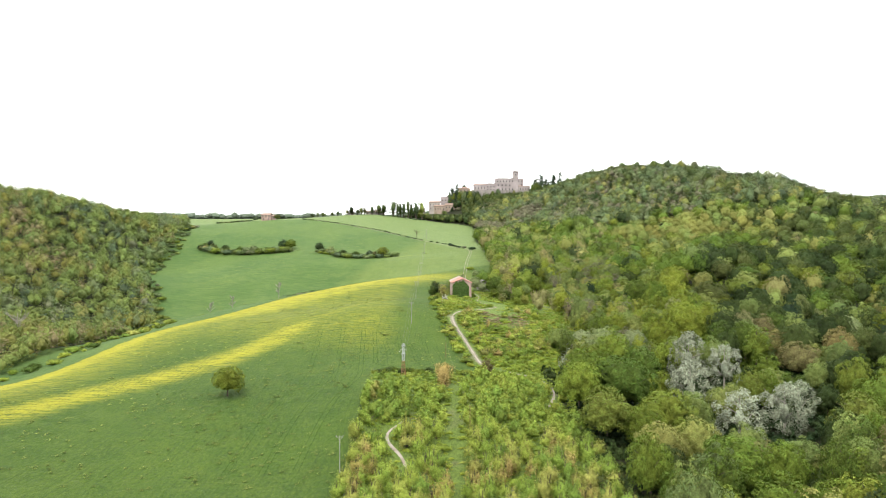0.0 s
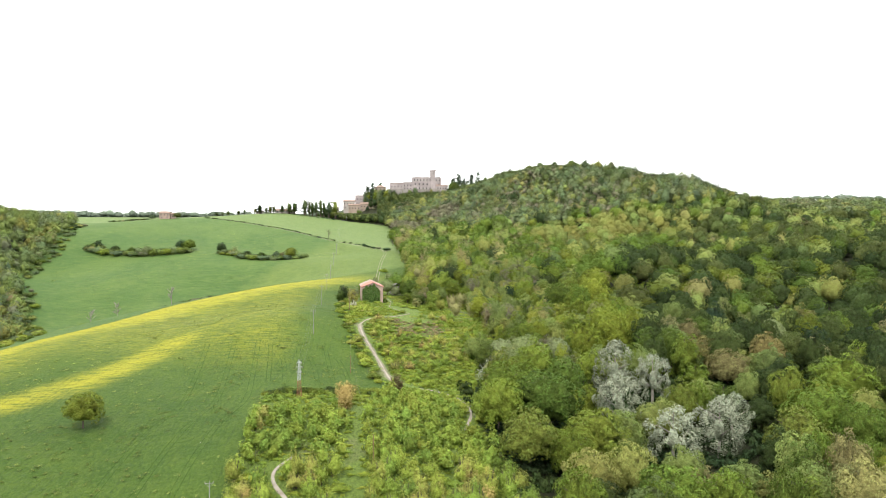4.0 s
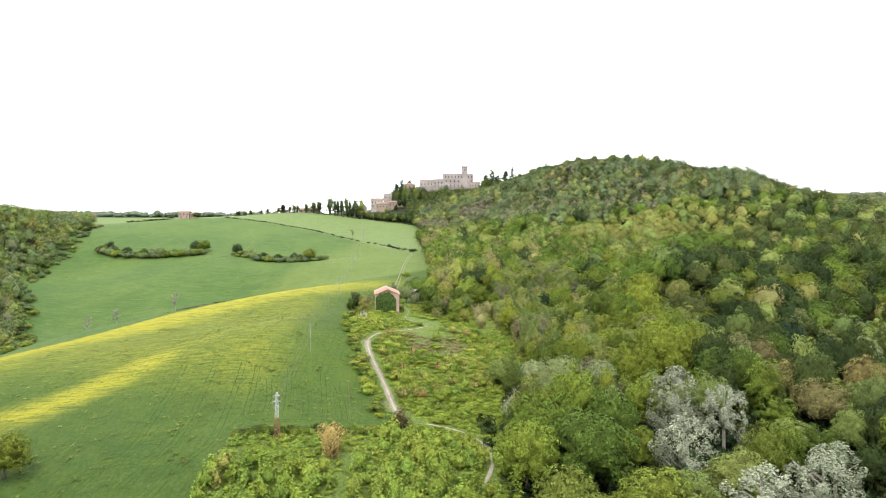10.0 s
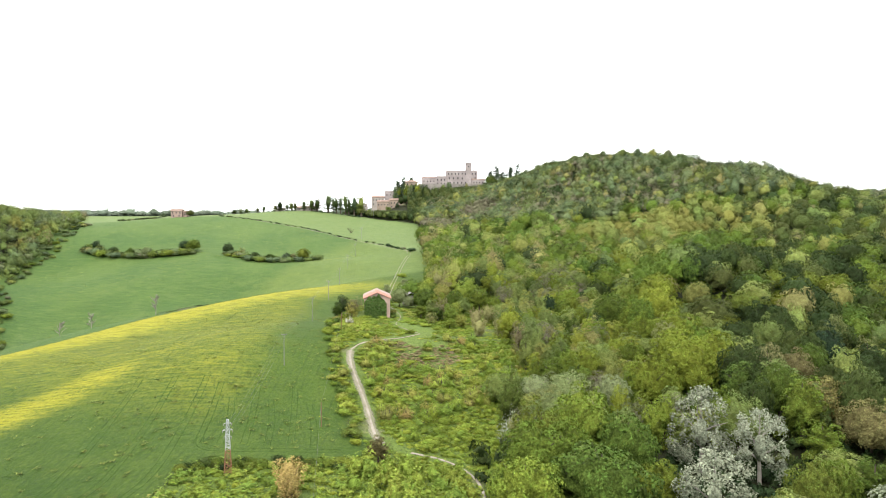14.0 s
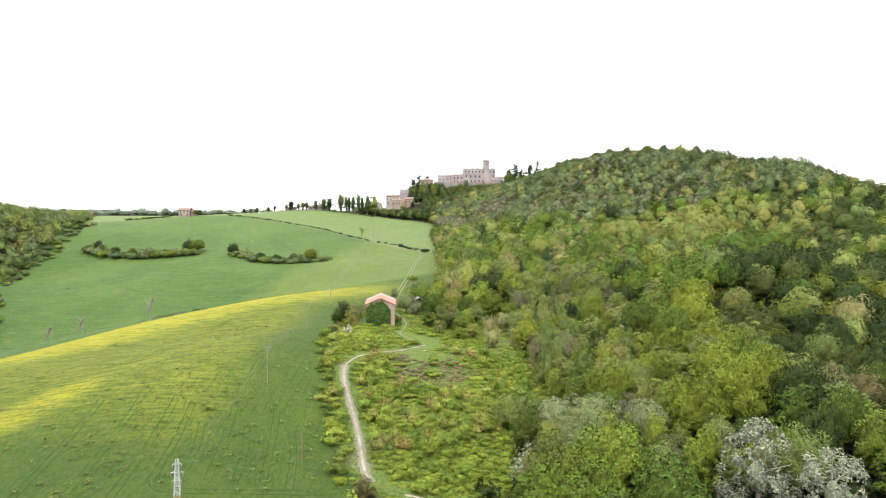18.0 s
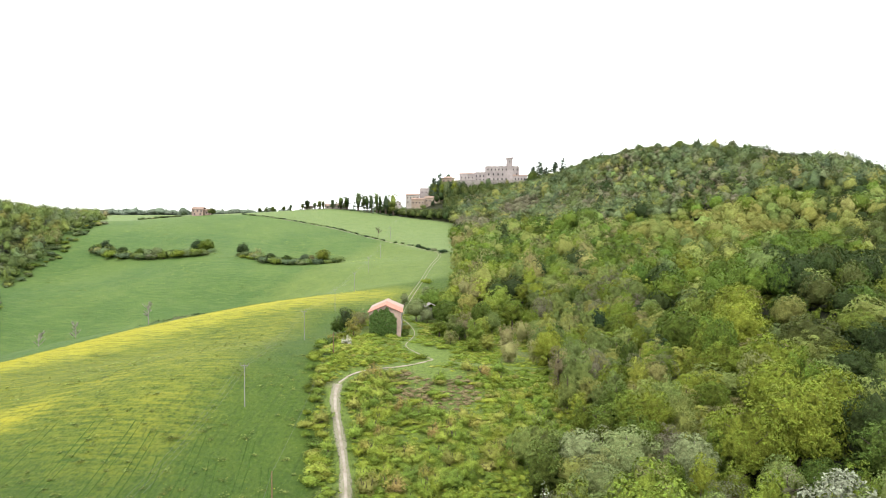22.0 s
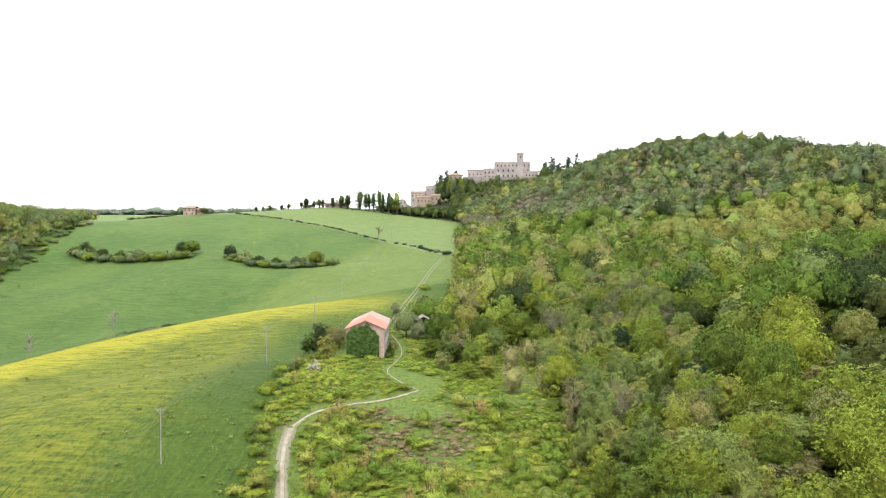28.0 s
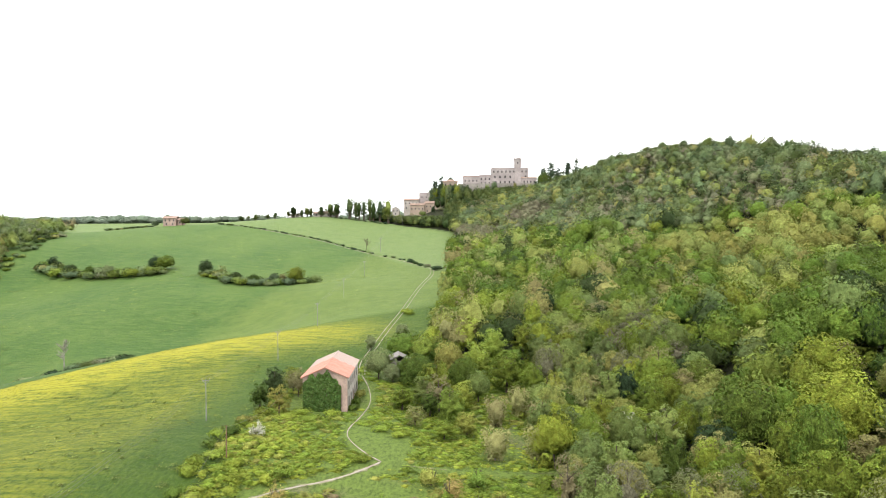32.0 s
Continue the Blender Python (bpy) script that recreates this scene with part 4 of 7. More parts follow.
for j, n in enumerate(order[:300]):
    r = rng.uniform(0, 1, 5)
    edge = (y[n] > 226) and x[n] < 12
    if edge or r[0] > 0.82:
        plant("bush", int(r[1] * 4), SCRUB_LEAF, x[n], y[n], 1.6 + 1.5 * r[2], 2.6 + 1.2 * r[3], 360 * r[4], "shrub", "dense green shrub among the young trees", "shrub", "shrubs on the slope")
    elif r[0] < 0.70:
        plant("plume", int(r[1] * 4), YOUNG_LEAF, x[n], y[n], 4.6 + 4.0 * r[2], 2.3 + 1.2 * r[3], 360 * r[4], "young_tree", "slender young tree with yellow-green spring leaves", group="young trees below the field")
    else:
        plant("plume", int(r[1] * 3), APRICOT_LEAF, x[n], y[n], 4.5 + 3 * r[2], 2.2 + r[3], 360 * r[4], "young_tree", "young tree flushed russet and orange", group="young trees below the field")
rest = order[300:]
if len(rest):
    low_edge = (y[rest] > 226) & (x[rest] < 12)
    forest("young_wood", "thicket of young yellow-green trees", "thicket", YOUNG_LEAF, ["plume"], np.stack([x[rest], y[rest], np.where(low_edge, 2.2, rng.uniform(4, 8, len(rest))), rng.uniform(2.4, 3.2, len(rest))], 1), 3, 220, 6, 1.3)

x, y = scatter(rng, -26, 46, 130, 262, 2.8, lambda x, y: right_wood(x, y) & in_view(x, y) & ~((y > 250) & (x > 13)) & clear_of_paths(x, y, 1.8) & ~((x > 2.6) & (x < 4.8) & (y < 234)))
forest("bramble_carpet", "low carpet of brambles and shrubs", "scrub", SCRUB_LEAF, ["bush"], np.stack([x, y, rng.uniform(0.8, 2.0, len(x)), rng.uniform(1.7, 2.5, len(x))], 1), 4, 80, 5, 1.0)

# shrubs and brambles of the overgrown clearing
thin = lambda x, y: (np.hypot((x - 28) / 10, (y - 342) / 7) > 1) & ((np.hypot((x - 29) / 12, (y - 331) / 13) > 1) | (drift(x, y, 1.1) > 0.72)) & (np.hypot(x - 36, y - 322) > 5) & (np.hypot(x - 24, y - 306) > 4)
x, y = scatter(rng, -8, 68, 248, 432, 2.45, lambda x, y: right_wood(x, y) & (x < 62 + 0.03 * (y - 250)) & ~((y < 300) & (x > 52)) & ~((np.abs(x - 57) < 8) & (y > 362) & (y < 386)) & clear_of_paths(x, y, 1.7) & clear_of_special(x, y) & thin(x, y))
order = np.argsort(np.abs(y - 310) + 0.8 * np.abs(x - 24))
for j, n in enumerate(order[:330]):
    r = rng.uniform(0, 1, 6)
    share = 0.35 if 262 < y[n] < 345 else 0.75
    if r[0] < share:
        plant("bush", int(r[1] * 4), SCRUB_LEAF, x[n], y[n], 1.0 + 1.4 * r[2], 2.0 + 1.2 * r[3], 360 * r[4], "shrub", "leafy green shrub in the overgrown clearing", "shrub", "shrubs of the clearing")
    elif r[0] > 0.965:
        plant("plume", int(r[1] * 3), APRICOT_LEAF, x[n], y[n], 3.0 + 2.4 * r[2], 1.9 + 1.0 * r[3], 360 * r[4], "sapling", "tan and apricot sapling in the clearing", "sapling", "saplings of the clearing")
    else:
        plant("plume", int(r[1] * 4), YOUNG_LEAF if r[5] < 0.6 else SCRUB_LEAF, x[n], y[n], 2.0 + 3.0 * r[2] ** 1.5, 1.9 + 1.2 * r[3], 360 * r[4], "sapling", "yellow-green sapling growing through the brambles", "sapling", "saplings of the clearing")
rest = order[330:]
forest("scrub", "low green shrubs and brambles", "scrub", SCRUB_LEAF, ["bush", "plume", "plume"], np.stack([x[rest], y[rest], np.where((y[rest] > 262) & (y[rest] < 345), rng.uniform(1.2, 3.6, len(rest)), rng.uniform(0.8, 1.9, len(rest))), rng.uniform(2.0, 3.0, len(rest))], 1), 5, 150, 6, 1.0)

x, y = scatter(rng, -8, 68, 248, 432, 2.0, lambda x, y: right_wood(x, y) & (x < 62 + 0.03 * (y - 250)) & ~((y < 300) & (x > 52)) & clear_of_paths(x, y, 1.3) & (np.hypot((x - 28) / 7, (y - 342) / 5) > 1))
low_h = 0.45 + 1.1 * np.clip(drift(x, y, 0.33) - 0.2, 0, 1) + 0.25 * rng.uniform(0, 1, len(x)) + 0.9 * (np.hypot((x - 3) / 9, (y - 358) / 12) < 1)
dry = (np.hypot((x - 29) / 12, (y - 331) / 13) < 1) & (rng.uniform(0, 1, len(x)) < 0.8)
forest("dry_bramble", "brown patch of dry brambles and old stems", "scrub", DRY_STEM, ["bush"], np.stack([x[dry], y[dry], 0.5 + low_h[dry], rng.uniform(1.8, 2.6, dry.sum())], 1), 26, 90, 6, 0.7)
x, y, low_h = x[~dry], y[~dry], low_h[~dry]
forest("bramble_mat", "low mat of brambles, nettles and grass", "scrub", SCRUB_LEAF, ["bush"], np.stack([x, y, low_h, rng.uniform(1.6, 2.5, len(x))], 1), 6, 70, 6, 0.8)
# undergrowth in extra dark leaf colours, which stand in for shade in the gaps
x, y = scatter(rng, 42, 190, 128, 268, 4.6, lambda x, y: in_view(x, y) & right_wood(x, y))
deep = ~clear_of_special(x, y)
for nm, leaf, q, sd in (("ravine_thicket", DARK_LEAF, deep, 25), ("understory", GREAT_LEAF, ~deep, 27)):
    forest(nm, "thicket under the great trees, leaves darkened as if shaded", "thicket", leaf, ["bush"], np.stack([x[q], y[q], rng.uniform(2.5, 6.5, q.sum()), rng.uniform(2.4, 3.8, q.sum())], 1), sd, 90, 5, 1.6)

x, y = scatter(rng, 62, 200, 268, 470, 6.0, lambda x, y: in_view(x, y) & right_wood(x, y) & clear_of_paths(x, y, 2.5))
forest("edge_understory", "shrubs and young growth under the trees", "thicket", OAK_LEAF, ["bush"], np.stack([x, y, rng.uniform(2.5, 6, len(x)), rng.uniform(2.6, 4.0, len(x))], 1), 28, 80, 5, 1.7)

# great crowns of the ravine and the lower slope
OAK = (OAK_LEAF, "great-crowned oak in fresh yellow-green leaf", "oak_tree")
MAPLE = (MIXED_LEAF, "wide maple tree in olive green leaf", "maple_tree")
HOLM = (DARK_LEAF, "dark green wide-crowned holm oak", "holm_oak_tree")
BEECH = (RUSSET_LEAF, "beech tree with brownish unfolding leaves", "beech_tree")
HORNBEAM = (GREAT_LEAF, "wide-crowned deep green hornbeam tree", "hornbeam_tree")
LATE = (TAN_TWIG, "wide late tree still in tan bud", "budding_tree")
GREEN_STAND = [(0.34, (BRIGHT_LEAF, "great oak in bright fresh leaf", "oak_tree")), (0.20, OAK), (0.29, MAPLE), (0.05, BEECH), (0.06, LATE), (0.1, HORNBEAM)]
BROWN_STAND = [(0.13, BEECH), (0.17, LATE), (0.34, MAPLE), (0.20, HORNBEAM), (0.16, OAK)]
DARK_STAND = [(0.55, HORNBEAM), (0.12, HOLM), (0.19, OAK), (0.09, MAPLE), (0.05, LATE)]
big = lambda x, y: (x > 100 + 0.12 * np.abs(y - 330)) & (y < 470)
x, y = scatter(rng, 40, 340, 128, 470, 11.0, lambda x, y: right_wood(x, y) & in_view(x, y) & (big(x, y) | ((x > 50) & (y < 262))) & clear_of_special(x, y) & ~((np.abs(x - 80) < 4.5) & (y > 195) & (y < 262)))
order = np.argsort(y + 0.5 * x)
for j, n in enumerate(order[:230]):
    r = rng.uniform(0, 1, 6)
    brown = math.hypot((x[n] - 138) / 30, (y[n] - 276) / 24) < 1 or math.hypot((x[n] - 190) / 20, (y[n] - 312) / 16) < 1
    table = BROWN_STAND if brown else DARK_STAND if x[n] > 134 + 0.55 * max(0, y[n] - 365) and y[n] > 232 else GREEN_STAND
    leaf, label, kind_name = leaf_pick(r[5], table)
    form = "round" if r[0] < 0.85 else "tall"
    w = (5.2 + 3.6 * r[3] ** 1.5) if form == "round" else (4.2 + 1.6 * r[3])
    plant(form, int(r[1] * 4), leaf, x[n], y[n], 9.5 + 9 * r[2], w, 360 * r[4], kind_name, label, group="great trees of the lower wood")
rest = order[230:]
chance = rng.uniform(0, 1, len(rest))
# the right of the wood gets more of the dark-leaved kinds
dark_zone = (x[rest] > 134 + 0.55 * np.maximum(0, y[rest] - 365)) & (y[rest] > 232)
kind_of = np.where(dark_zone, np.digitize(chance, [0.05, 0.25, 0.38]), np.digitize(chance, [0.46, 0.68, 0.94]))
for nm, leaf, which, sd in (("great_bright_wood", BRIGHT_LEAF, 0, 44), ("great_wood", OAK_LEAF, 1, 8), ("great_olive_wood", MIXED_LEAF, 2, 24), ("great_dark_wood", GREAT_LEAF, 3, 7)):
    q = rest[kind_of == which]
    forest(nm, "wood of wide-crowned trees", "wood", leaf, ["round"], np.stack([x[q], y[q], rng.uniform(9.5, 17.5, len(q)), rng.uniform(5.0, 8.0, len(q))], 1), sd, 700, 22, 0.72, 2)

# smaller mixed trees between the clearing and the great crowns
x, y = scatter(rng, 36, 190, 250, 470, 6.6, lambda x, y: right_wood(x, y) & in_view(x, y) & ~big(x, y) & (x > np.where(y > 300, 62, 50)) & (y > 262) & clear_of_paths(x, y, 3) & clear_of_special(x, y))
order = np.argsort(y)
for j, n in enumerate(order[:260]):
    r = rng.uniform(0, 1, 6)
    leaf, label, kind_name = leaf_pick(r[5], [(0.24, (OAK_LEAF, "green wood-edge ash tree in fresh leaf", "ash_tree")), (0.40, (MIXED_LEAF, "wood-edge elm tree in olive leaf", "elm_tree")), (0.20, (SCRUB_LEAF, "yellow-green locust tree at the wood's edge", "locust_tree")), (0.015, (DARK_LEAF, "dark ivy-clad tree at the wood's edge", "ivy_clad_tree")),
                                   (0.06, (TAN_TWIG, "late tree still in tan bud", "budding_tree")), (0.1, (GREY_TWIG, "grey tree not yet in leaf", "leafless_tree"))])
    form = "tall" if r[0] < 0.6 else "round"
    w = (3.0 + 1.6 * r[3]) if form == "tall" else (3.8 + 1.8 * r[3])
    plant(form, int(r[1] * 4), leaf, x[n], y[n], 7 + 6 * r[2], w, 360 * r[4], kind_name, label, group="mixed trees at the wood's edge")
rest = order[260:]
if len(rest):
    forest("edge_wood", "mixed trees at the wood's edge", "wood", MIXED_LEAF, ["round", "tall"], np.stack([x[rest], y[rest], rng.uniform(7, 13, len(rest)), rng.uniform(3.2, 5.2, len(rest))], 1), 8, 260, 14, 0.85, 2)

# the rising wood
BROW = lambda x: np.interp(x, [30, 70, 110, 150, 240, 300, 400], [770, 735, 668, 640, 612, 606, 640])
x, y = scatter(rng, 20, 520, 420, 780, 8.4, lambda x, y: right_wood(x, y) & in_view(x, y) & (y >= 425) & ~big(x, y) & (y < BROW(x)) & ~((y < 470) & (x > 62) & (x < 190)))
tall_h = (6.5 + 9.5 * rng.uniform(0, 1, len(x)) ** 1.2) * (0.78 + 0.5 * drift(x, y, 0.07))
chance = rng.uniform(0, 1, len(x))
olive = np.hypot((x - 200) / 62, (y - 572) / 40) + rng.normal(0, 0.16, len(x)) < 1
dark_zone = (x > 205 + 0.28 * (y - 400)) & ~olive
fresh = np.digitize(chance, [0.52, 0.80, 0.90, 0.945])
dark_mix = np.digitize(chance, [0.12, 0.42, 0.96, 0.99])
kind_of = np.where(olive, np.where(chance < 0.72, 5, 1), np.where(dark_zone, dark_mix, fresh))
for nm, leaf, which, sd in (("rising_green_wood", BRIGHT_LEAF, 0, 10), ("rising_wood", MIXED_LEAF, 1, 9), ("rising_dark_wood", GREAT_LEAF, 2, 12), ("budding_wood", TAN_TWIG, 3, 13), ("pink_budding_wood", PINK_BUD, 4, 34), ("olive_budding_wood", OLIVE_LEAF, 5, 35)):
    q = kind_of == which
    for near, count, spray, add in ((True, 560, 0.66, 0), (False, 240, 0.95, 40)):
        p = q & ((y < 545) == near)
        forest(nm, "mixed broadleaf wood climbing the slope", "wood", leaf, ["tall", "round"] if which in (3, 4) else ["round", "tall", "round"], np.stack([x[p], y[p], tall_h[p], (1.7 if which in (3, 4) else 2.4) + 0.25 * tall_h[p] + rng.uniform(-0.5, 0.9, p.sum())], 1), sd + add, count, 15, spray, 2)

# the darker wood on the castle hill
bare_zone = lambda x, y: ((np.abs(x - 48) < 24) & (y > 690) & (y < 790)) | (np.hypot(x - 95, (y - 790) / 1.3) < 20) | ((np.hypot((x - 132) / 34, (y - 706) / 18) < 1) & (np.sin(x * 0.7 + y) > -0.2)) | ((np.hypot((x - 205) / 40, (y - 690) / 14) < 1) & (np.sin(x * 0.6 + y) > 0.1))
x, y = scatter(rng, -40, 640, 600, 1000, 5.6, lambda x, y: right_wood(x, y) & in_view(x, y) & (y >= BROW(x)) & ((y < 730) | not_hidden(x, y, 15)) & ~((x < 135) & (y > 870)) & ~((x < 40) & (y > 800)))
pick = 0.6 * rng.uniform(0, 1, len(x)) + 0.4 * drift(x, y, 0.04) + np.where(bare_zone(x, y), 0.62, 0)
hill_h = np.interp(x, [120, 164, 193, 220, 243, 262, 280, 287, 306, 316, 337, 370, 400], [12, 9.5, 6, 6.5, 9.5, 13, 14, 9, 12.5, 15, 13, 13, 15]) * rng.uniform(0.6, 1.12, len(x))
hill_w = 3.2 + 0.25 * hill_h + rng.uniform(-0.9, 1.6, len(x))
hill_h = np.where((x > 120) & (y < 800 - 0.93 * (x - 163)), np.maximum(hill_h * 1.3, 10 * rng.uniform(0.8, 1.25, len(x))), hill_h)  # taller below the brow
for nm, leaf, lo, hi, sd in (("hill_wood", HAZED_HILL_LEAF, -9, 0.50, 14), ("hill_dark_wood", GREAT_LEAF, 0.50, 0.60, 46), ("hill_green_wood", MIXED_LEAF, 0.60, 0.73, 15), ("leafless_wood", GREY_TWIG, 0.73, 9, 16)):
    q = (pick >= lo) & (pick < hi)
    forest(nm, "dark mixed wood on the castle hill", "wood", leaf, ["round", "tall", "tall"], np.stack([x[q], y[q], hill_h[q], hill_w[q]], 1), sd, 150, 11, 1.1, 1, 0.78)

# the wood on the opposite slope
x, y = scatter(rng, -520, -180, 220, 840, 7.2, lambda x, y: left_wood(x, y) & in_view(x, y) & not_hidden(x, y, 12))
pick = 0.6 * rng.uniform(0, 1, len(x)) + 0.4 * drift(x, y, 0.03)
for nm, leaf, lo, hi, sd in (("slope_dark_wood", HAZED_HILL_LEAF, -9, 0.32, 18), ("slope_wood", MIXED_LEAF, 0.32, 0.66, 17), ("slope_olive_wood", OLIVE_LEAF, 0.66, 0.78, 45), ("slope_budding_wood", PINK_BUD, 0.78, 9, 19)):
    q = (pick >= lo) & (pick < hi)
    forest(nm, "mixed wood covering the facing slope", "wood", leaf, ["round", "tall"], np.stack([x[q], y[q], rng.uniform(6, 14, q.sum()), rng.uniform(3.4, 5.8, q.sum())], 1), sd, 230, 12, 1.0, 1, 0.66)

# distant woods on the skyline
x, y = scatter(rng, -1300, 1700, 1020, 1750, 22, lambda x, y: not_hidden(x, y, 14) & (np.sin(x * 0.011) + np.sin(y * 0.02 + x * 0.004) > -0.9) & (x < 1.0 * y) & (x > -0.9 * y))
forest("distant_woods", "woods on the distant ridges, coloured pale for haze", "wood", HAZED_DISTANT_LEAF, ["round"], np.stack([x, y, rng.uniform(8, 13, len(x)), rng.uniform(7, 11, len(x))], 1), 21, 60, 8, 1.6)

# trees that stand out along the brow of the hill
for j, (px, py, ph, pw, form, leaf) in enumerate(((163, 825, 12, 4.5, "tall", HAZED_HILL_LEAF), (178, 815, 11, 4, "airy", HAZED_HILL_LEAF), (197, 803, 8, 4, "tall", MIXED_LEAF), (208, 794, 8.5, 4.5, "round", HAZED_HILL_LEAF), (222, 782, 9, 4.5, "tall", HAZED_HILL_LEAF), (236, 766, 11, 5, "round", MIXED_LEAF),
                                                  (247, 752, 14, 5, "tall", HAZED_HILL_LEAF), (258, 741, 15, 5.5, "round", MIXED_LEAF), (268, 728, 16.5, 5.5, "round", HAZED_HILL_LEAF), (277, 715, 16, 5, "airy", MIXED_LEAF), (282, 706, 15, 4, "tall", DARK_LEAF), (300, 690, 14, 4.5, "airy", GREY_TWIG),
                                                  (306, 685, 15, 4, "tall", DARK_LEAF), (312, 678, 17, 5, "tall", HAZED_HILL_LEAF), (317, 670, 18, 5.5, "airy", MIXED_LEAF), (325, 660, 19.5, 6, "airy", GREY_TWIG), (337, 657, 15, 5, "round", HAZED_HILL_LEAF), (352, 650, 14, 5, "airy", GREY_TWIG), (369, 643, 15, 5, "round", HAZED_HILL_LEAF), (388, 641, 16, 5, "airy", MIXED_LEAF))):
    plant(form, j % 3, leaf, px, py, ph, pw, j * 47, "hilltop_tree", "tree standing up on the brow of the castle hill", "tree", "trees on the brow")

# feathery trees along the edge of the wood above the farmhouse
for j in range(26):
    ey = 440 + j * 8.2 + rng.uniform(-2, 2)
    ex = float(np.interp(ey, WOOD_EDGE_Y, WOOD_EDGE_X)) + rng.uniform(2.5, 9)
    r = rng.uniform(0, 1, 4)
    plant("tall" if r[0] < 0.6 else "round", int(r[1] * 3), (SCRUB_LEAF, MIXED_LEAF, SCRUB_LEAF, BRIGHT_LEAF)[j % 4], ex, ey, 9 + 5 * r[2], 4.0 + 1.8 * r[3], j * 53, "edge_tree", "feathery light green tree at the pasture's edge", "tree", "trees along the pasture")


# ---- paths ----
k = Nodes("trodden_earth")
f1, f2 = k.noise(0.512, 2.56, 0.416), k.noise(3.2, 2.56, 0.448)
k.ragged(k.surface(k.mix(k.level(f1, 0.3, 0.7), (0.192, 0.166, 0.128), (0.269, 0.243, 0.205)), 0.95, 0.0, k.bump(f2, 0.7, 0.05), 0.1), 0.12)
EARTH = k.mat
k = Nodes("worn_verge")
f1, f2 = k.noise(0.5, 4, 0.65), k.noise(3, 4, 0.7)
k.ragged(k.surface(k.mix(k.level(f1, 0.35, 0.65), (0.175, 0.17, 0.10), (0.125, 0.155, 0.05)), 0.95, 0.0, k.bump(f2, 0.7, 0.08), 0.1), 0.62)
VERGE = k.mat
k = Nodes("grey_margin")
f1, f2 = k.noise(0.9, 5, 0.7), k.noise(4, 4, 0.7)
k.ragged(k.surface(k.mix(k.level(f1, 0.35, 0.65), (0.19, 0.175, 0.135), (0.13, 0.135, 0.075)), 0.95, 0.0, k.bump(f2, 0.8, 0.08), 0.1), 0.25)
GRAVEL = k.mat
ribbon("path_verge", DIRT_PATH[1:8], 3.6, GRAVEL, 0.07, "wide worn grey margin of the dirt path", "verge", seed=2)
ribbon("path_verge", DIRT_PATH[6:13], 2.2, VERGE, 0.06, "worn grassy verge of the dirt path", "verge", seed=14)
ribbon("dirt_path", DIRT_PATH[1:8], 1.1, EARTH, 0.13, "pale trodden dirt path", "path", seed=3)
ribbon("dirt_path", DIRT_PATH[7:13], 0.6, EARTH, 0.12, "narrow pale dirt path through grass", "path", wobble=0.6, seed=4)
ribbon("dirt_path", LOW_PATH, 1.2, EARTH, 0.10, "pale dirt path among young trees", "path", seed=5)
ribbon("dirt_path", CORNER_PATH, 1.3, EARTH, 0.10, "pale dirt path among young trees", "path", seed=6)
ribbon("footpath", HOUSE_PATH, 0.36, EARTH, 0.10, "narrow footpath to the farmhouse", "path", seed=7)
ribbon("footpath", [(33, 353.6), (37, 353.7), (41, 354)], 0.5, VERGE, 0.10, "short visible stretch of footpath", "path", seed=8)
ribbon("footpath", [(56, 356.6), (61, 357.8), (66, 359), (71, 360.3)], 0.5, VERGE, 0.10, "narrow footpath into the wood", "path", seed=13)
ribbon("track_rut", [(a - 0.9, b) for a, b in TRACK], 0.42, EARTH, 0.10, "pale wheel rut of the field track", "track", seed=9)
ribbon("track_rut", [(a + 0.9, b) for a, b in TRACK], 0.42, EARTH, 0.10, "pale wheel rut of the field track", "track", seed=10)
k = Nodes("pressed_crop")
f1, f2 = k.noise(0.3, 4, 0.65), k.noise(3, 4, 0.7)
k.ragged(k.surface(k.mix(k.level(f1, 0.4, 0.6), (0.028, 0.062, 0.011), (0.046, 0.09, 0.016)), 0.95, 0.0, k.bump(f2, 0.7, 0.08), 0.1), 0.6)
PRESSED = k.mat
WHEEL_LINES = [[(-26.5 + 5.4 * j + o, 259), (-28.0 + 5.3 * j + o, 275), (-30.5 + 5.2 * j + o, 296 - 9 * (j % 2))] for j in range(6) for o in (0, 1.5)]
WHEEL_LINES += [[(-28, 273), (-26.5, 260), (-24, 255.5), (-19, 254), (-6, 255), (9, 257.5)], [(-26.5, 271), (-25, 261), (-22.5, 257.5), (-18, 256), (-6, 257), (8, 259.5)]]
WHEEL_LINES += [[(-34 + o, 300), (-31 + o, 266), (-28.5 + o, 241), (-31.5 + o, 231), (-34 + o, 222), (-37 + o, 200), (-38 + o, 178)] for o in (0, -1.6, -9, -10.6, -19, -20.6)]
for j, line in enumerate(WHEEL_LINES):
    ribbon("wheel_line", line, 0.4, PRESSED, 0.04, "dark wheel line pressed into the crop", "wheel track", seed=40 + j)
ribbon("lane_bank", HEDGE_LANE, 0.6, EARTH, 0.12, "pale bank along the hedge lane", "lane", seed=12)


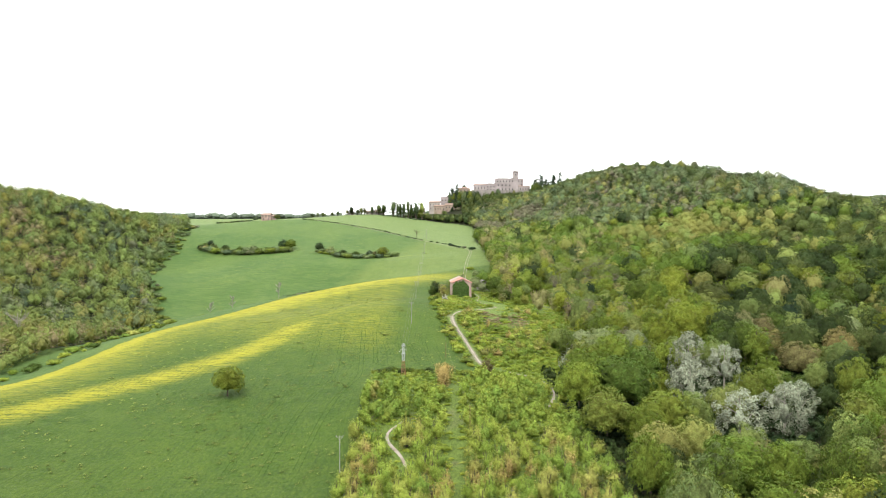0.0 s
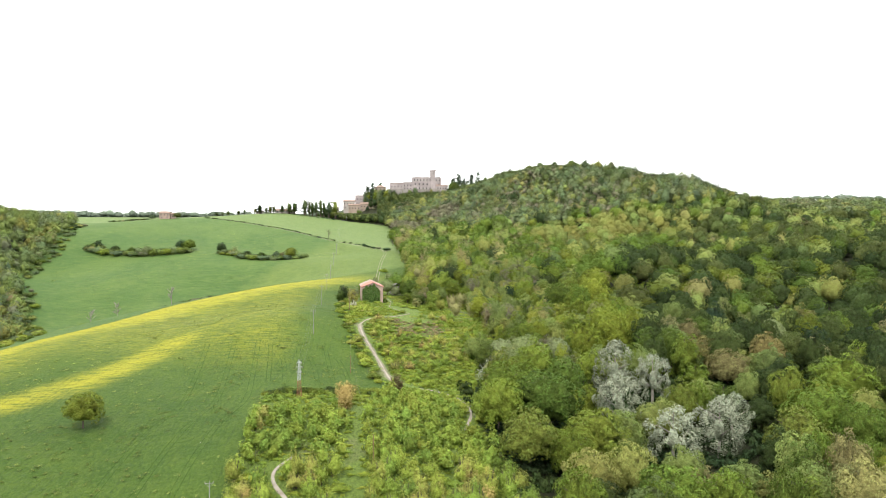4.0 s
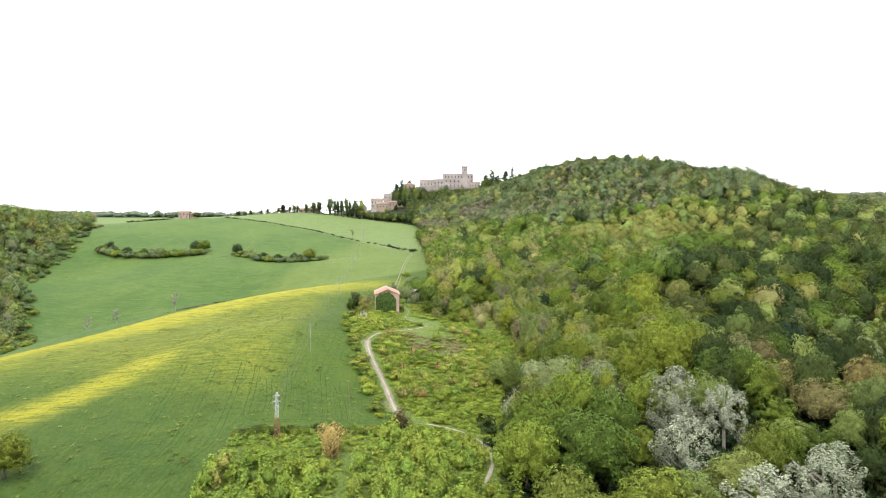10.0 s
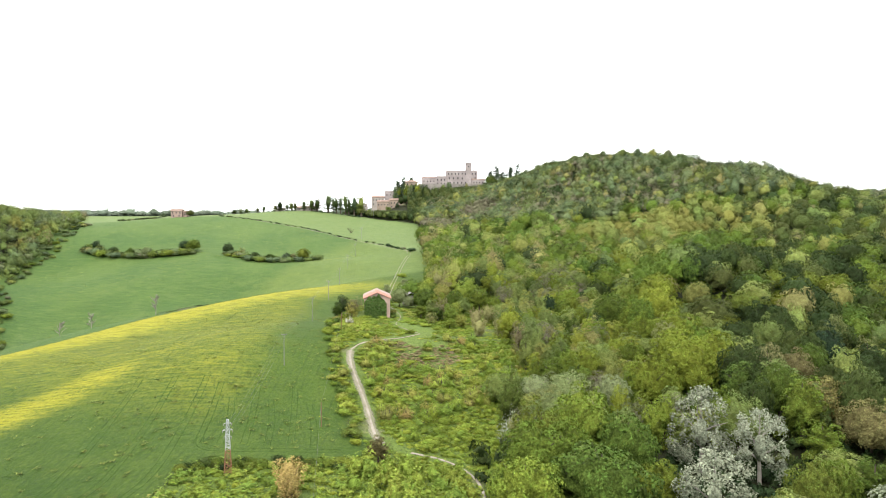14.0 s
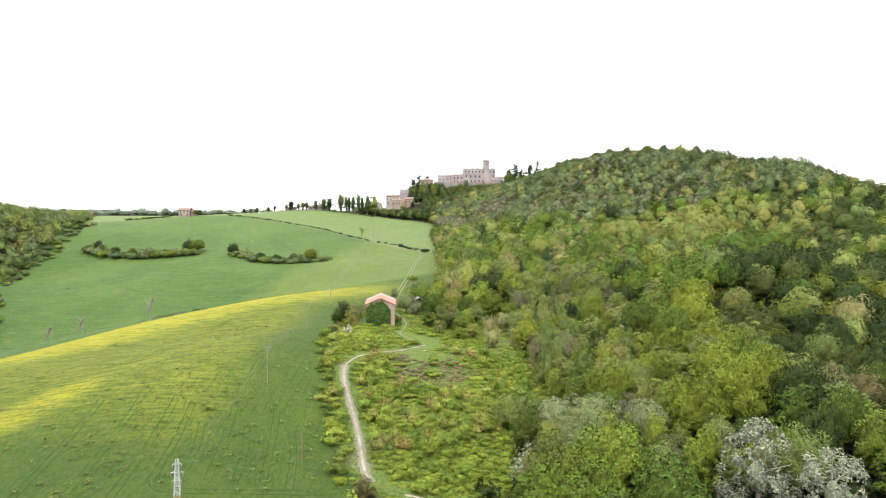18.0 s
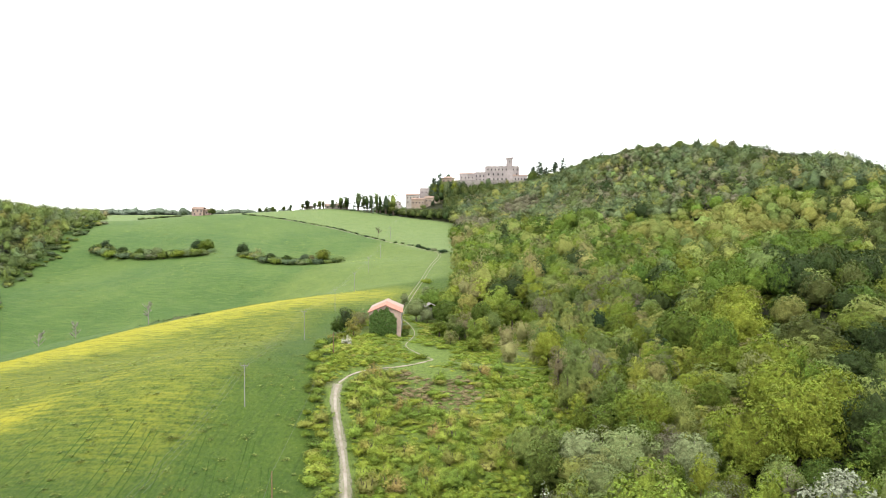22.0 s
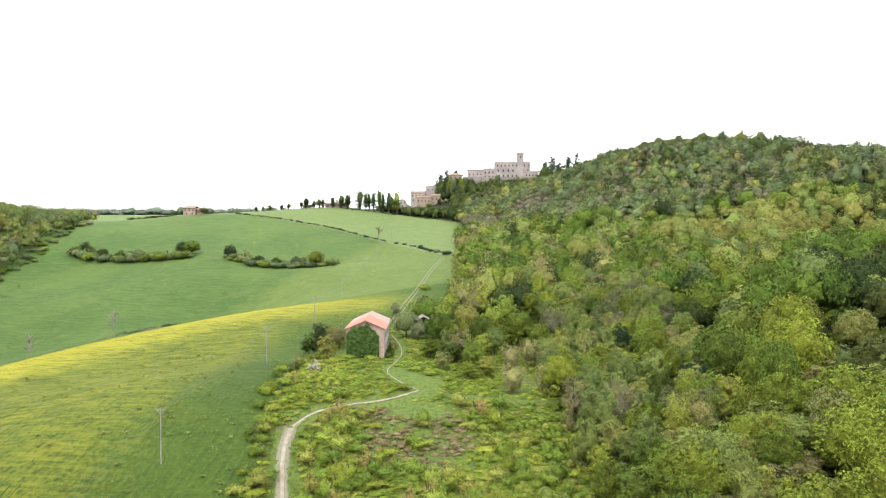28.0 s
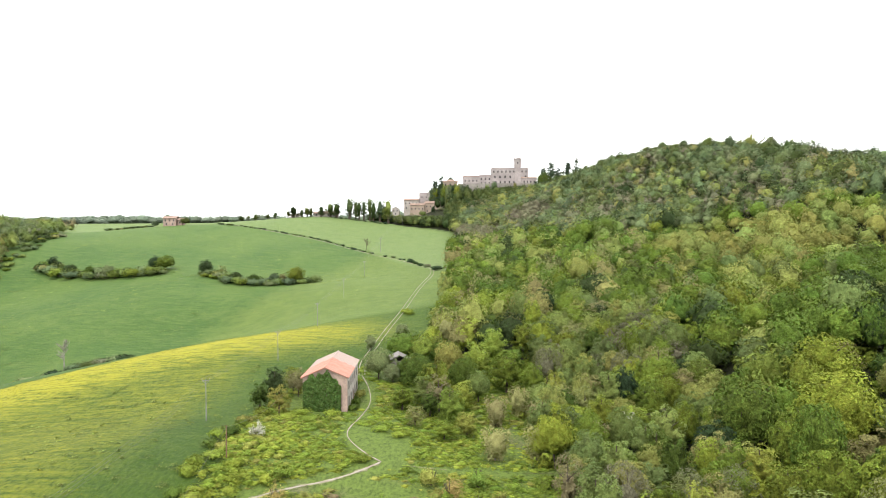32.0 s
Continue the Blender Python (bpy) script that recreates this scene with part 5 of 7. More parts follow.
# ---- buildings ----
def gable_roof(bm, x0, y0, x1, y1, z, rise, over=0.5, thick=0.25, along="y"):
    """Two sloping slabs with their thickness, ridge along x or y."""
    if along == "y":
        xm = (x0 + x1) / 2
        prof = [(x0 - over, z - over * rise / (xm - x0)), (xm, z + rise), (x1 + over, z - over * rise / (xm - x0))]
        ends = (y0 - over, y1 + over)
        pts = [[Vector((px, e, pz + t)) for px, pz in prof] for t in (0, thick) for e in ends]
    else:
        ym = (y0 + y1) / 2
        prof = [(y0 - over, z - over * rise / (ym - y0)), (ym, z + rise), (y1 + over, z - over * rise / (ym - y0))]
        ends = (x0 - over, x1 + over)
        pts = [[Vector((e, py, pz + t)) for py, pz in prof] for t in (0, thick) for e in ends]
    v = [[bm.verts.new(p) for p in row] for row in pts]
    lo0, lo1, hi0, hi1 = v
    for j in (0, 1):
        bm.faces.new([hi0[j], hi0[j + 1], hi1[j + 1], hi1[j]])
        bm.faces.new([lo0[j], lo1[j], lo1[j + 1], lo0[j + 1]])
        bm.faces.new([lo0[j], lo0[j + 1], hi0[j + 1], hi0[j]])
        bm.faces.new([lo1[j], hi1[j], hi1[j + 1], lo1[j + 1]])
    for j in (0, 2):
        bm.faces.new([lo0[j], hi0[j], hi1[j], lo1[j]])
    bmesh.ops.recalc_face_normals(bm, faces=bm.faces)
    return bm


def hip_roof(bm, x0, y0, x1, y1, z, rise, over=0.6):
    x0, y0, x1, y1 = x0 - over, y0 - over, x1 + over, y1 + over
    c = [bm.verts.new(p) for p in ((x0, y0, z), (x1, y0, z), (x1, y1, z), (x0, y1, z))]
    u = [bm.verts.new((p.co.x, p.co.y, z - 0.25)) for p in c]
    if x1 - x0 >= y1 - y0:
        h = (y1 - y0) / 2
        r = [bm.verts.new((x0 + h, (y0 + y1) / 2, z + rise)), bm.verts.new((x1 - h, (y0 + y1) / 2, z + rise))]
        bm.faces.new([c[0], c[1], r[1], r[0]]), bm.faces.new([c[1], c[2], r[1]]), bm.faces.new([c[2], c[3], r[0], r[1]]), bm.faces.new([c[3], c[0], r[0]])
    else:
        h = (x1 - x0) / 2
        r = [bm.verts.new(((x0 + x1) / 2, y0 + h, z + rise)), bm.verts.new(((x0 + x1) / 2, y1 - h, z + rise))]
        bm.faces.new([c[0], c[1], r[0]]), bm.faces.new([c[1], c[2], r[1], r[0]]), bm.faces.new([c[2], c[3], r[1]]), bm.faces.new([c[3], c[0], r[0], r[1]])
    for j in range(4):
        bm.faces.new([u[j], u[(j + 1) % 4], c[(j + 1) % 4], c[j]])
    bm.faces.new(u[::-1])
    bmesh.ops.recalc_face_normals(bm, faces=bm.faces)
    return bm


def window(parent, x, y, z, w, h, facing="front", arched=False, name="window"):
    """A stone surround with a dark pane set back in it; front faces -y, side faces +x or -x."""
    f = 0.16
    bm, pane = bmesh.new(), bmesh.new()
    for a, b, c, d in ((-w / 2 - f, -f, w / 2 + f, 0), (-w / 2 - f, h, w / 2 + f, h + f), (-w / 2 - f, 0, -w / 2, h), (w / 2, 0, w / 2 + f, h)):
        box(bm, a, -0.10, b, c, 0.10, d)
    box(pane, -w / 2, -0.03, 0, w / 2, 0.06, h)
    m = {"front": Matrix.Translation((x, y, z)), "right": Matrix.Translation((x, y, z)) @ Matrix.Rotation(radians(90), 4, "Z"), "left": Matrix.Translation((x, y, z)) @ Matrix.Rotation(radians(-90), 4, "Z")}[facing]
    bmesh.ops.transform(bm, matrix=m, verts=bm.verts)
    bmesh.ops.transform(pane, matrix=m, verts=pane.verts)
    ob = part(name, bm, TERRACE_STONE, parent, "stone window surround")
    part("pane", pane, GLASS_DARK, ob)
    return ob


MERLON = {}


def crenels(parent, x0, x1, y, z, step=1.5, size=0.8, depth=0.5, axis="x"):
    """A row of merlons along the top of a wall, each a piece of its own."""
    key = (size, depth, axis)
    if key not in MERLON:
        bm = bmesh.new()
        box(bm, 0, 0, 0, size if axis == "x" else depth, depth if axis == "x" else size, 0.55, 0.05)
        MERLON[key] = bpy.data.meshes.new("merlon")
        bm.to_mesh(MERLON[key])
        bm.free()
        MERLON[key].materials.append(CASTLE_STONE)
    n = int((x1 - x0) / step)
    for j in range(n + 1):
        p = x0 + (x1 - x0 - size) * j / max(1, n)
        ob = new("merlon", MERLON[key])
        ob.parent = parent
        ob.location = (p, y, z) if axis == "x" else (y, p, z)


castle = thing("castle", pose(0, 0, 0), "brick castle with crenellated halls and square tower", "castle")
bm = bmesh.new()
box(bm, 71, 922, 112, 108.5, 944, 140)
main_hall = part("main_hall", bm, CASTLE_STONE, castle, "three-storey brick hall")
crenels(main_hall, 71, 108.5, 921.8, 140.0)
crenels(main_hall, 922.8, 944, 108.0, 140.0, axis="y")
crenels(main_hall, 922.8, 944, 71.0, 140.0, axis="y")
bm = bmesh.new()
box(bm, 94.5, 921.4, 112, 101.2, 928, 149.6)
tower = part("tower", bm, CASTLE_STONE, castle, "tall square brick tower")
bm = bmesh.new()
box(bm, 94.2, 921.1, 148.2, 101.5, 928.3, 149.5)
part("parapet", bm, CASTLE_STONE, tower)
crenels(tower, 94.2, 101.5, 921.1, 149.5, 1.6, 0.9)
crenels(tower, 922, 928, 101.0, 149.5, 1.6, 0.9, axis="y")
crenels(tower, 922, 928, 94.2, 149.5, 1.6, 0.9, axis="y")
bm = bmesh.new()
box(bm, 58.6, 924, 112, 70.99, 940, 133.4)
mid_wing = part("wing", bm, CASTLE_STONE, castle, "lower brick wing with battlements")
crenels(mid_wing, 58.6, 70.9, 923.9, 133.4)
bm = bmesh.new()
box(bm, 41.6, 925, 112, 58.59, 940, 131.6)
long_wing = part("wing", bm, CASTLE_STONE, castle, "plain long brick wing")
bm = bmesh.new()
gable_roof(bm, 41.6, 925, 58.4, 940, 131.6, 1.4, 0.3, along="x")
part("roof", bm, ROOF_TILE, long_wing)
bm = bmesh.new()
box(bm, 101.4, 918, 112, 117, 921.9, 129)
low_wing = part("wing", bm, CASTLE_STONE, castle, "low gallery beside the hall")
bm = bmesh.new()
gable_roof(bm, 101.4, 918, 117, 921.7, 129, 1.0, 0.3, along="x")
part("roof", bm, ROOF_TILE, low_wing)
for j in range(9):
    window(main_hall, 73.5 + j * 4.1, 922, 135.2, 1.1, 1.9)
for j in range(7):
    window(main_hall, 74.5 + j * 5.2, 922, 129.6, 1.3, 2.3)
for j in range(6):
    window(main_hall, 75.5 + j * 4.6, 922, 124.4, 1.2, 2.0)
for j in range(4):
    window(main_hall, 108.5, 925.5 + j * 4.6, 134.5, 1.1, 1.9, "right")
for j in range(3):
    window(mid_wing, 60.6 + j * 4.1, 924, 128.0, 1.2, 2.0)
    window(mid_wing, 60.6 + j * 4.1, 924, 123.6, 1.2, 1.8)
for j in range(4):
    window(long_wing, 44 + j * 4.0, 925, 126.4, 1.0, 1.7)
for j in range(4):
    window(low_wing, 104 + j * 3.4, 918, 124.4, 1.2, 1.9)
window(tower, 97.8, 921.4, 144.2, 0.9, 1.6)
bm = bmesh.new()
box(bm, 36.5, 908, 112, 118, 917.9, 122.2)
box(bm, 36.5, 908, 122.2, 118, 908.6, 123.2)
tagged(part("terrace_wall", bm, TERRACE_STONE), "tall stone retaining wall of the castle terrace", "wall", kind="structure")
pav = thing("garden_pavilion", pose(0, 0, 0), "low plastered pavilion with a hipped tile roof", "building")
bm = bmesh.new()
box(bm, 21.5, 916, 104, 36, 928, 126)
pav_wall = part("wall", bm, HAMLET_PLASTER, pav)
for j in range(3):
    window(pav_wall, 24 + j * 4.7, 916, 121.6, 1.2, 2.2)
bm = bmesh.new()
hip_roof(bm, 21.5, 916, 36, 928, 126.0, 2.6, 0.9)
part("roof", bm, ROOF_TILE, pav)

keep = thing("keep_tower", pose(0, 0, 0), "square pink brick tower of the hamlet", "tower")
bm = bmesh.new()
box(bm, -3.7, 926, 88, 7.1, 936, 115.6)
part("wall", bm, CASTLE_STONE, keep)
crenels(keep, -3.7, 7.1, 925.9, 115.6, 2.0, 1.0)
for j in range(2):
    window(keep, -0.8 + j * 4.6, 926, 110, 1.0, 1.6)


def cottage(x0, y0, x1, y1, z0, z1, wall, label, along="x", rise=1.8, rows=((0.55, 3),), roof=None):
    c = thing("house", pose((x0 + x1) / 2, y0, z0), label, "house", "houses of the hamlet")
    w, d, h = x1 - x0, y1 - y0, z1 - z0
    bm = bmesh.new()
    box(bm, -w / 2, 0, -8, w / 2, d, h)
    if along == "y":
        t = [bm.verts.new(p) for p in ((-w / 2, 0.02, h), (w / 2, 0.02, h), (0, 0.02, h + rise))]
        bm.faces.new(t)
    wl_ = part("wall", bm, wall, c)
    bm = bmesh.new()
    gable_roof(bm, -w / 2, 0, w / 2, d, h, rise, 0.6, along=along)
    part("roof", bm, roof or ROOF_TILE, c, "weathered clay tile roof")
    for share, count in rows:
        for j in range(count):
            window(c, -w / 2 + w * (j + 0.5) / count, 0, h * share, 1.0, 1.5)
    return c


cottage(3, 914, 25.5, 924, 93, 104, HAMLET_PLASTER, "long ochre plastered house with shuttered windows", "x", 1.9, ((0.2, 5), (0.62, 6)))
cottage(-19, 920, -4, 931, 95, 107.5, PALE_PLASTER, "pale plastered house beside the keep", "x", 1.8, ((0.3, 3), (0.68, 4)))
cottage(-12, 912, 2.5, 919.9, 93, 102, HAMLET_PLASTER, "ochre plastered house with a gable end", "x", 1.7, ((0.5, 4),))
cottage(-31, 918, -24, 927, 90, 99, PALE_PLASTER, "small white house with a gable", "y", 1.6, ((0.3, 1), (0.65, 2)))
bm = bmesh.new()
box(bm, 27, 906, 84, 58, 908, 101)
tagged(part("retaining_wall", bm, TERRACE_STONE), "brick retaining wall below the castle", "wall", kind="structure")
cottage(-208, 782, -197.5, 790, gz(-203, 782) - 0.5, gz(-203, 782) + 6.6, PINK_BRICK, "red brick farmhouse on the ridge", "x", 1.6, ((0.2, 2), (0.62, 3)))
cottage(-197, 784, -193, 790, gz(-191, 784) - 0.5, gz(-191, 784) + 4.5, PINK_BRICK, "lower red brick barn on the ridge", "x", 1.3, ((0.4, 1),))
cottage(-96, 846, -74, 856, gz(-85, 846) - 0.3, gz(-85, 846) + 3.2, PALE_PLASTER, "low house with a brown roof behind the trees", "x", 1.8, ((0.35, 4),))
cottage(-118, 848, -110, 856, gz(-114, 848) - 0.3, gz(-114, 848) + 2.4, PALE_PLASTER, "small pale building among the trees", "x", 0.9, ((0.3, 2),))


# ---- the ruined farmhouse ----
k = Nodes("orange_clay_tiles")
co = k.coords()
tile = k.n.new("ShaderNodeTexWave")
tile.wave_type, tile.bands_direction = "BANDS", "Y"
tile.inputs["Scale"].default_value, tile.inputs["Distortion"].default_value = 1.3, 0.6
k.l.new(co, tile.inputs["Vector"])
f1, f2 = k.noise(0.5, 4, 0.6, co), k.noise(4, 4, 0.7, co)
c = k.mix(k.level(f1, 0.3, 0.7), (0.358, 0.17, 0.128), (0.397, 0.214, 0.166))
sep = k.n.new("ShaderNodeSeparateXYZ")
k.l.new(co, sep.inputs[0])
old = k.level(k.math("ADD", sep.outputs["Y"], k.math("MULTIPLY", f1, 3.0)), 14.2, 14.6)
c = k.mix(old, c, k.mix(k.level(f2, 0.35, 0.7), (0.294, 0.23, 0.198), (0.346, 0.288, 0.256)))
c = k.mix(k.level(f2, 0.5, 0.75, 0.0, 0.35), c, (0.243, 0.166, 0.134))
k.surface(c, 0.85, 0.0, k.bump(tile.outputs["Fac"], 0.8, 0.08), 0.2)
ORANGE_TILE = k.mat
HX, HY = 10.7, 383.5
HZ = 26.4
farm = thing("farmhouse", pose(HX, HY, HZ, 0, 0, 3), "abandoned pink farmhouse with orange tile roof and ivy-covered gable", "house")
hw, hd, hh, hr = 5.35, 23.5, 8.1, 2.3
bm = bmesh.new()
for a, b, c_, d in ((-hw, 0, hw, 0.5), (-hw, hd - 0.5, hw, hd), (-hw, 0.5, -hw + 0.5, hd - 0.5), (hw - 0.5, 0.5, hw, hd - 0.5)):
    box(bm, a, b, -1.5, c_, d, hh)
for yy in (0.0, hd - 0.5):
    t = [[bm.verts.new(p) for p in ((-hw, e, hh), (hw, e, hh), (0, e, hh + hr))] for e in (yy, yy + 0.5)]
    bm.faces.new(t[0]), bm.faces.new(t[1][::-1])
bmesh.ops.recalc_face_normals(bm, faces=bm.faces)
part("wall", bm, PINK_BRICK, farm, "pink rendered walls, patched and stained")
bm = bmesh.new()
gable_roof(bm, -hw, 0, hw, hd, hh, hr, 0.4, 0.14)
farm_roof = part("roof", bm, ORANGE_TILE, farm, "orange clay tile roof")
rr = random.Random(4)
tile_row = bmesh.new()
for sgn in (-1, 1):
    for j in range(60):
        yy = -0.45 + j * (hd + 0.9) / 60
        a = Vector((sgn * 0.05, yy, hh + hr + 0.26))
        b = Vector((sgn * (hw + 0.55), yy, hh - 0.55 * hr / hw + 0.26))
        rod(tile_row, a, b, 0.10 + rr.uniform(0, 0.02), 0.11, 5)
part("tile_covering", tile_row, ORANGE_TILE, farm_roof)
bm = bmesh.new()
rod(bm, (0, -0.55, hh + hr + 0.3), (0, hd + 0.55, hh + hr + 0.3), 0.17, 0.17, 7)
part("ridge", bm, ORANGE_TILE, farm_roof)
for j in range(5):
    window(farm, hw + 0.03, 3 + j * 4.3, 1.2, 1.1, 1.7, "right")
    window(farm, hw + 0.03, 3 + j * 4.3, 4.9, 1.1, 1.7, "right")
# a slab paler than the other walls covers the long side
bm = bmesh.new()
box(bm, hw - 0.01, 0.6, -0.6, hw + 0.03, hd - 0.1, hh - 0.2)
part("side_wall", bm, PALE_PLASTER, farm, "paler facing slab on the long side wall")
bm = bmesh.new()
box(bm, hw - 0.02, 12.0, -0.5, hw + 0.09, 13.6, 2.2)
part("door", bm, plain("old_door_timber", (0.16, 0.10, 0.06), 0.8), farm, "weathered timber door")


def leaf_sheet(name, points, normals, size, leaf, parent, label, seed):
    """Leaves lying over a surface, as one part."""
    g = np.random.default_rng(seed)
    n = normals + g.normal(scale=0.5, size=points.shape)
    n /= np.linalg.norm(n, axis=1)[:, None]
    t = np.cross(n, g.normal(size=points.shape))
    t /= np.linalg.norm(t, axis=1)[:, None]
    b = np.cross(n, t)
    s = size * g.uniform(0.6, 1.3, (len(points), 1))
    v = np.stack([points - t * s, points + b * s * 0.8, points + t * s, points - b * s * 0.8], 1).reshape(-1, 3)
    me = mesh_from(name, v, np.arange(len(v)).reshape(-1, 4))
    me.materials.append(leaf)
    ob = new(name, me)
    ob.parent = parent
    return tagged(ob, label)


g = np.random.default_rng(5)
n_ivy = 3200
px = g.uniform(-hw * 0.97, hw * 0.70, n_ivy)
top = (hh + hr * 0.98 - np.abs(px + 0.7) ** 1.7 * 0.22) * (0.9 + 0.1 * np.sin(px * 2.3) * np.sin(px * 0.9 + 1))
pz = g.uniform(0, 1, n_ivy)
py = -0.2 - 1.1 * np.sqrt(np.clip(1 - ((px + 0.8) / 4.6) ** 2, 0, 1)) * (0.35 + 0.65 * np.sin(np.clip(pz, 0, 1) * 3.0)) * g.uniform(0.3, 1, n_ivy)
leaf_sheet("ivy", np.stack([px, py, pz * top], 1), np.tile((0, -1.0, 0.25), (n_ivy, 1)), 0.34, IVY_LEAF, farm, "dense dark green ivy over the gable wall", 6)

shed = thing("shed", pose(25.2, 419, gz(25, 419) - 0.2, 0, 0, 8), "small ruined stone shed with a broken grey roof", "shed")
bm = bmesh.new()
for a, b, c_, d in ((-3.4, 0, 3.4, 0.4), (-3.4, 6.6, 3.4, 7), (-3.4, 0.4, -3.0, 6.6), (3.0, 0.4, 3.4, 6.6)):
    box(bm, a, b, -1, c_, d, 4.6)
part("wall", bm, TERRACE_STONE, shed)
bm = bmesh.new()
gable_roof(bm, -3.4, 0, 3.4, 7, 4.6, 1.7, 0.3, 0.15)
part("roof", bm, GREY_ROOF, shed, "sagging grey roof")
# no opening is cut: a dark panel stands in for the doorway's shade
bm = bmesh.new()
box(bm, -1.6, -0.06, 0, 0.2, 0.1, 2.6)
part("doorway", bm, GLASS_DARK, shed, "dark panel for the shade of an open doorway")

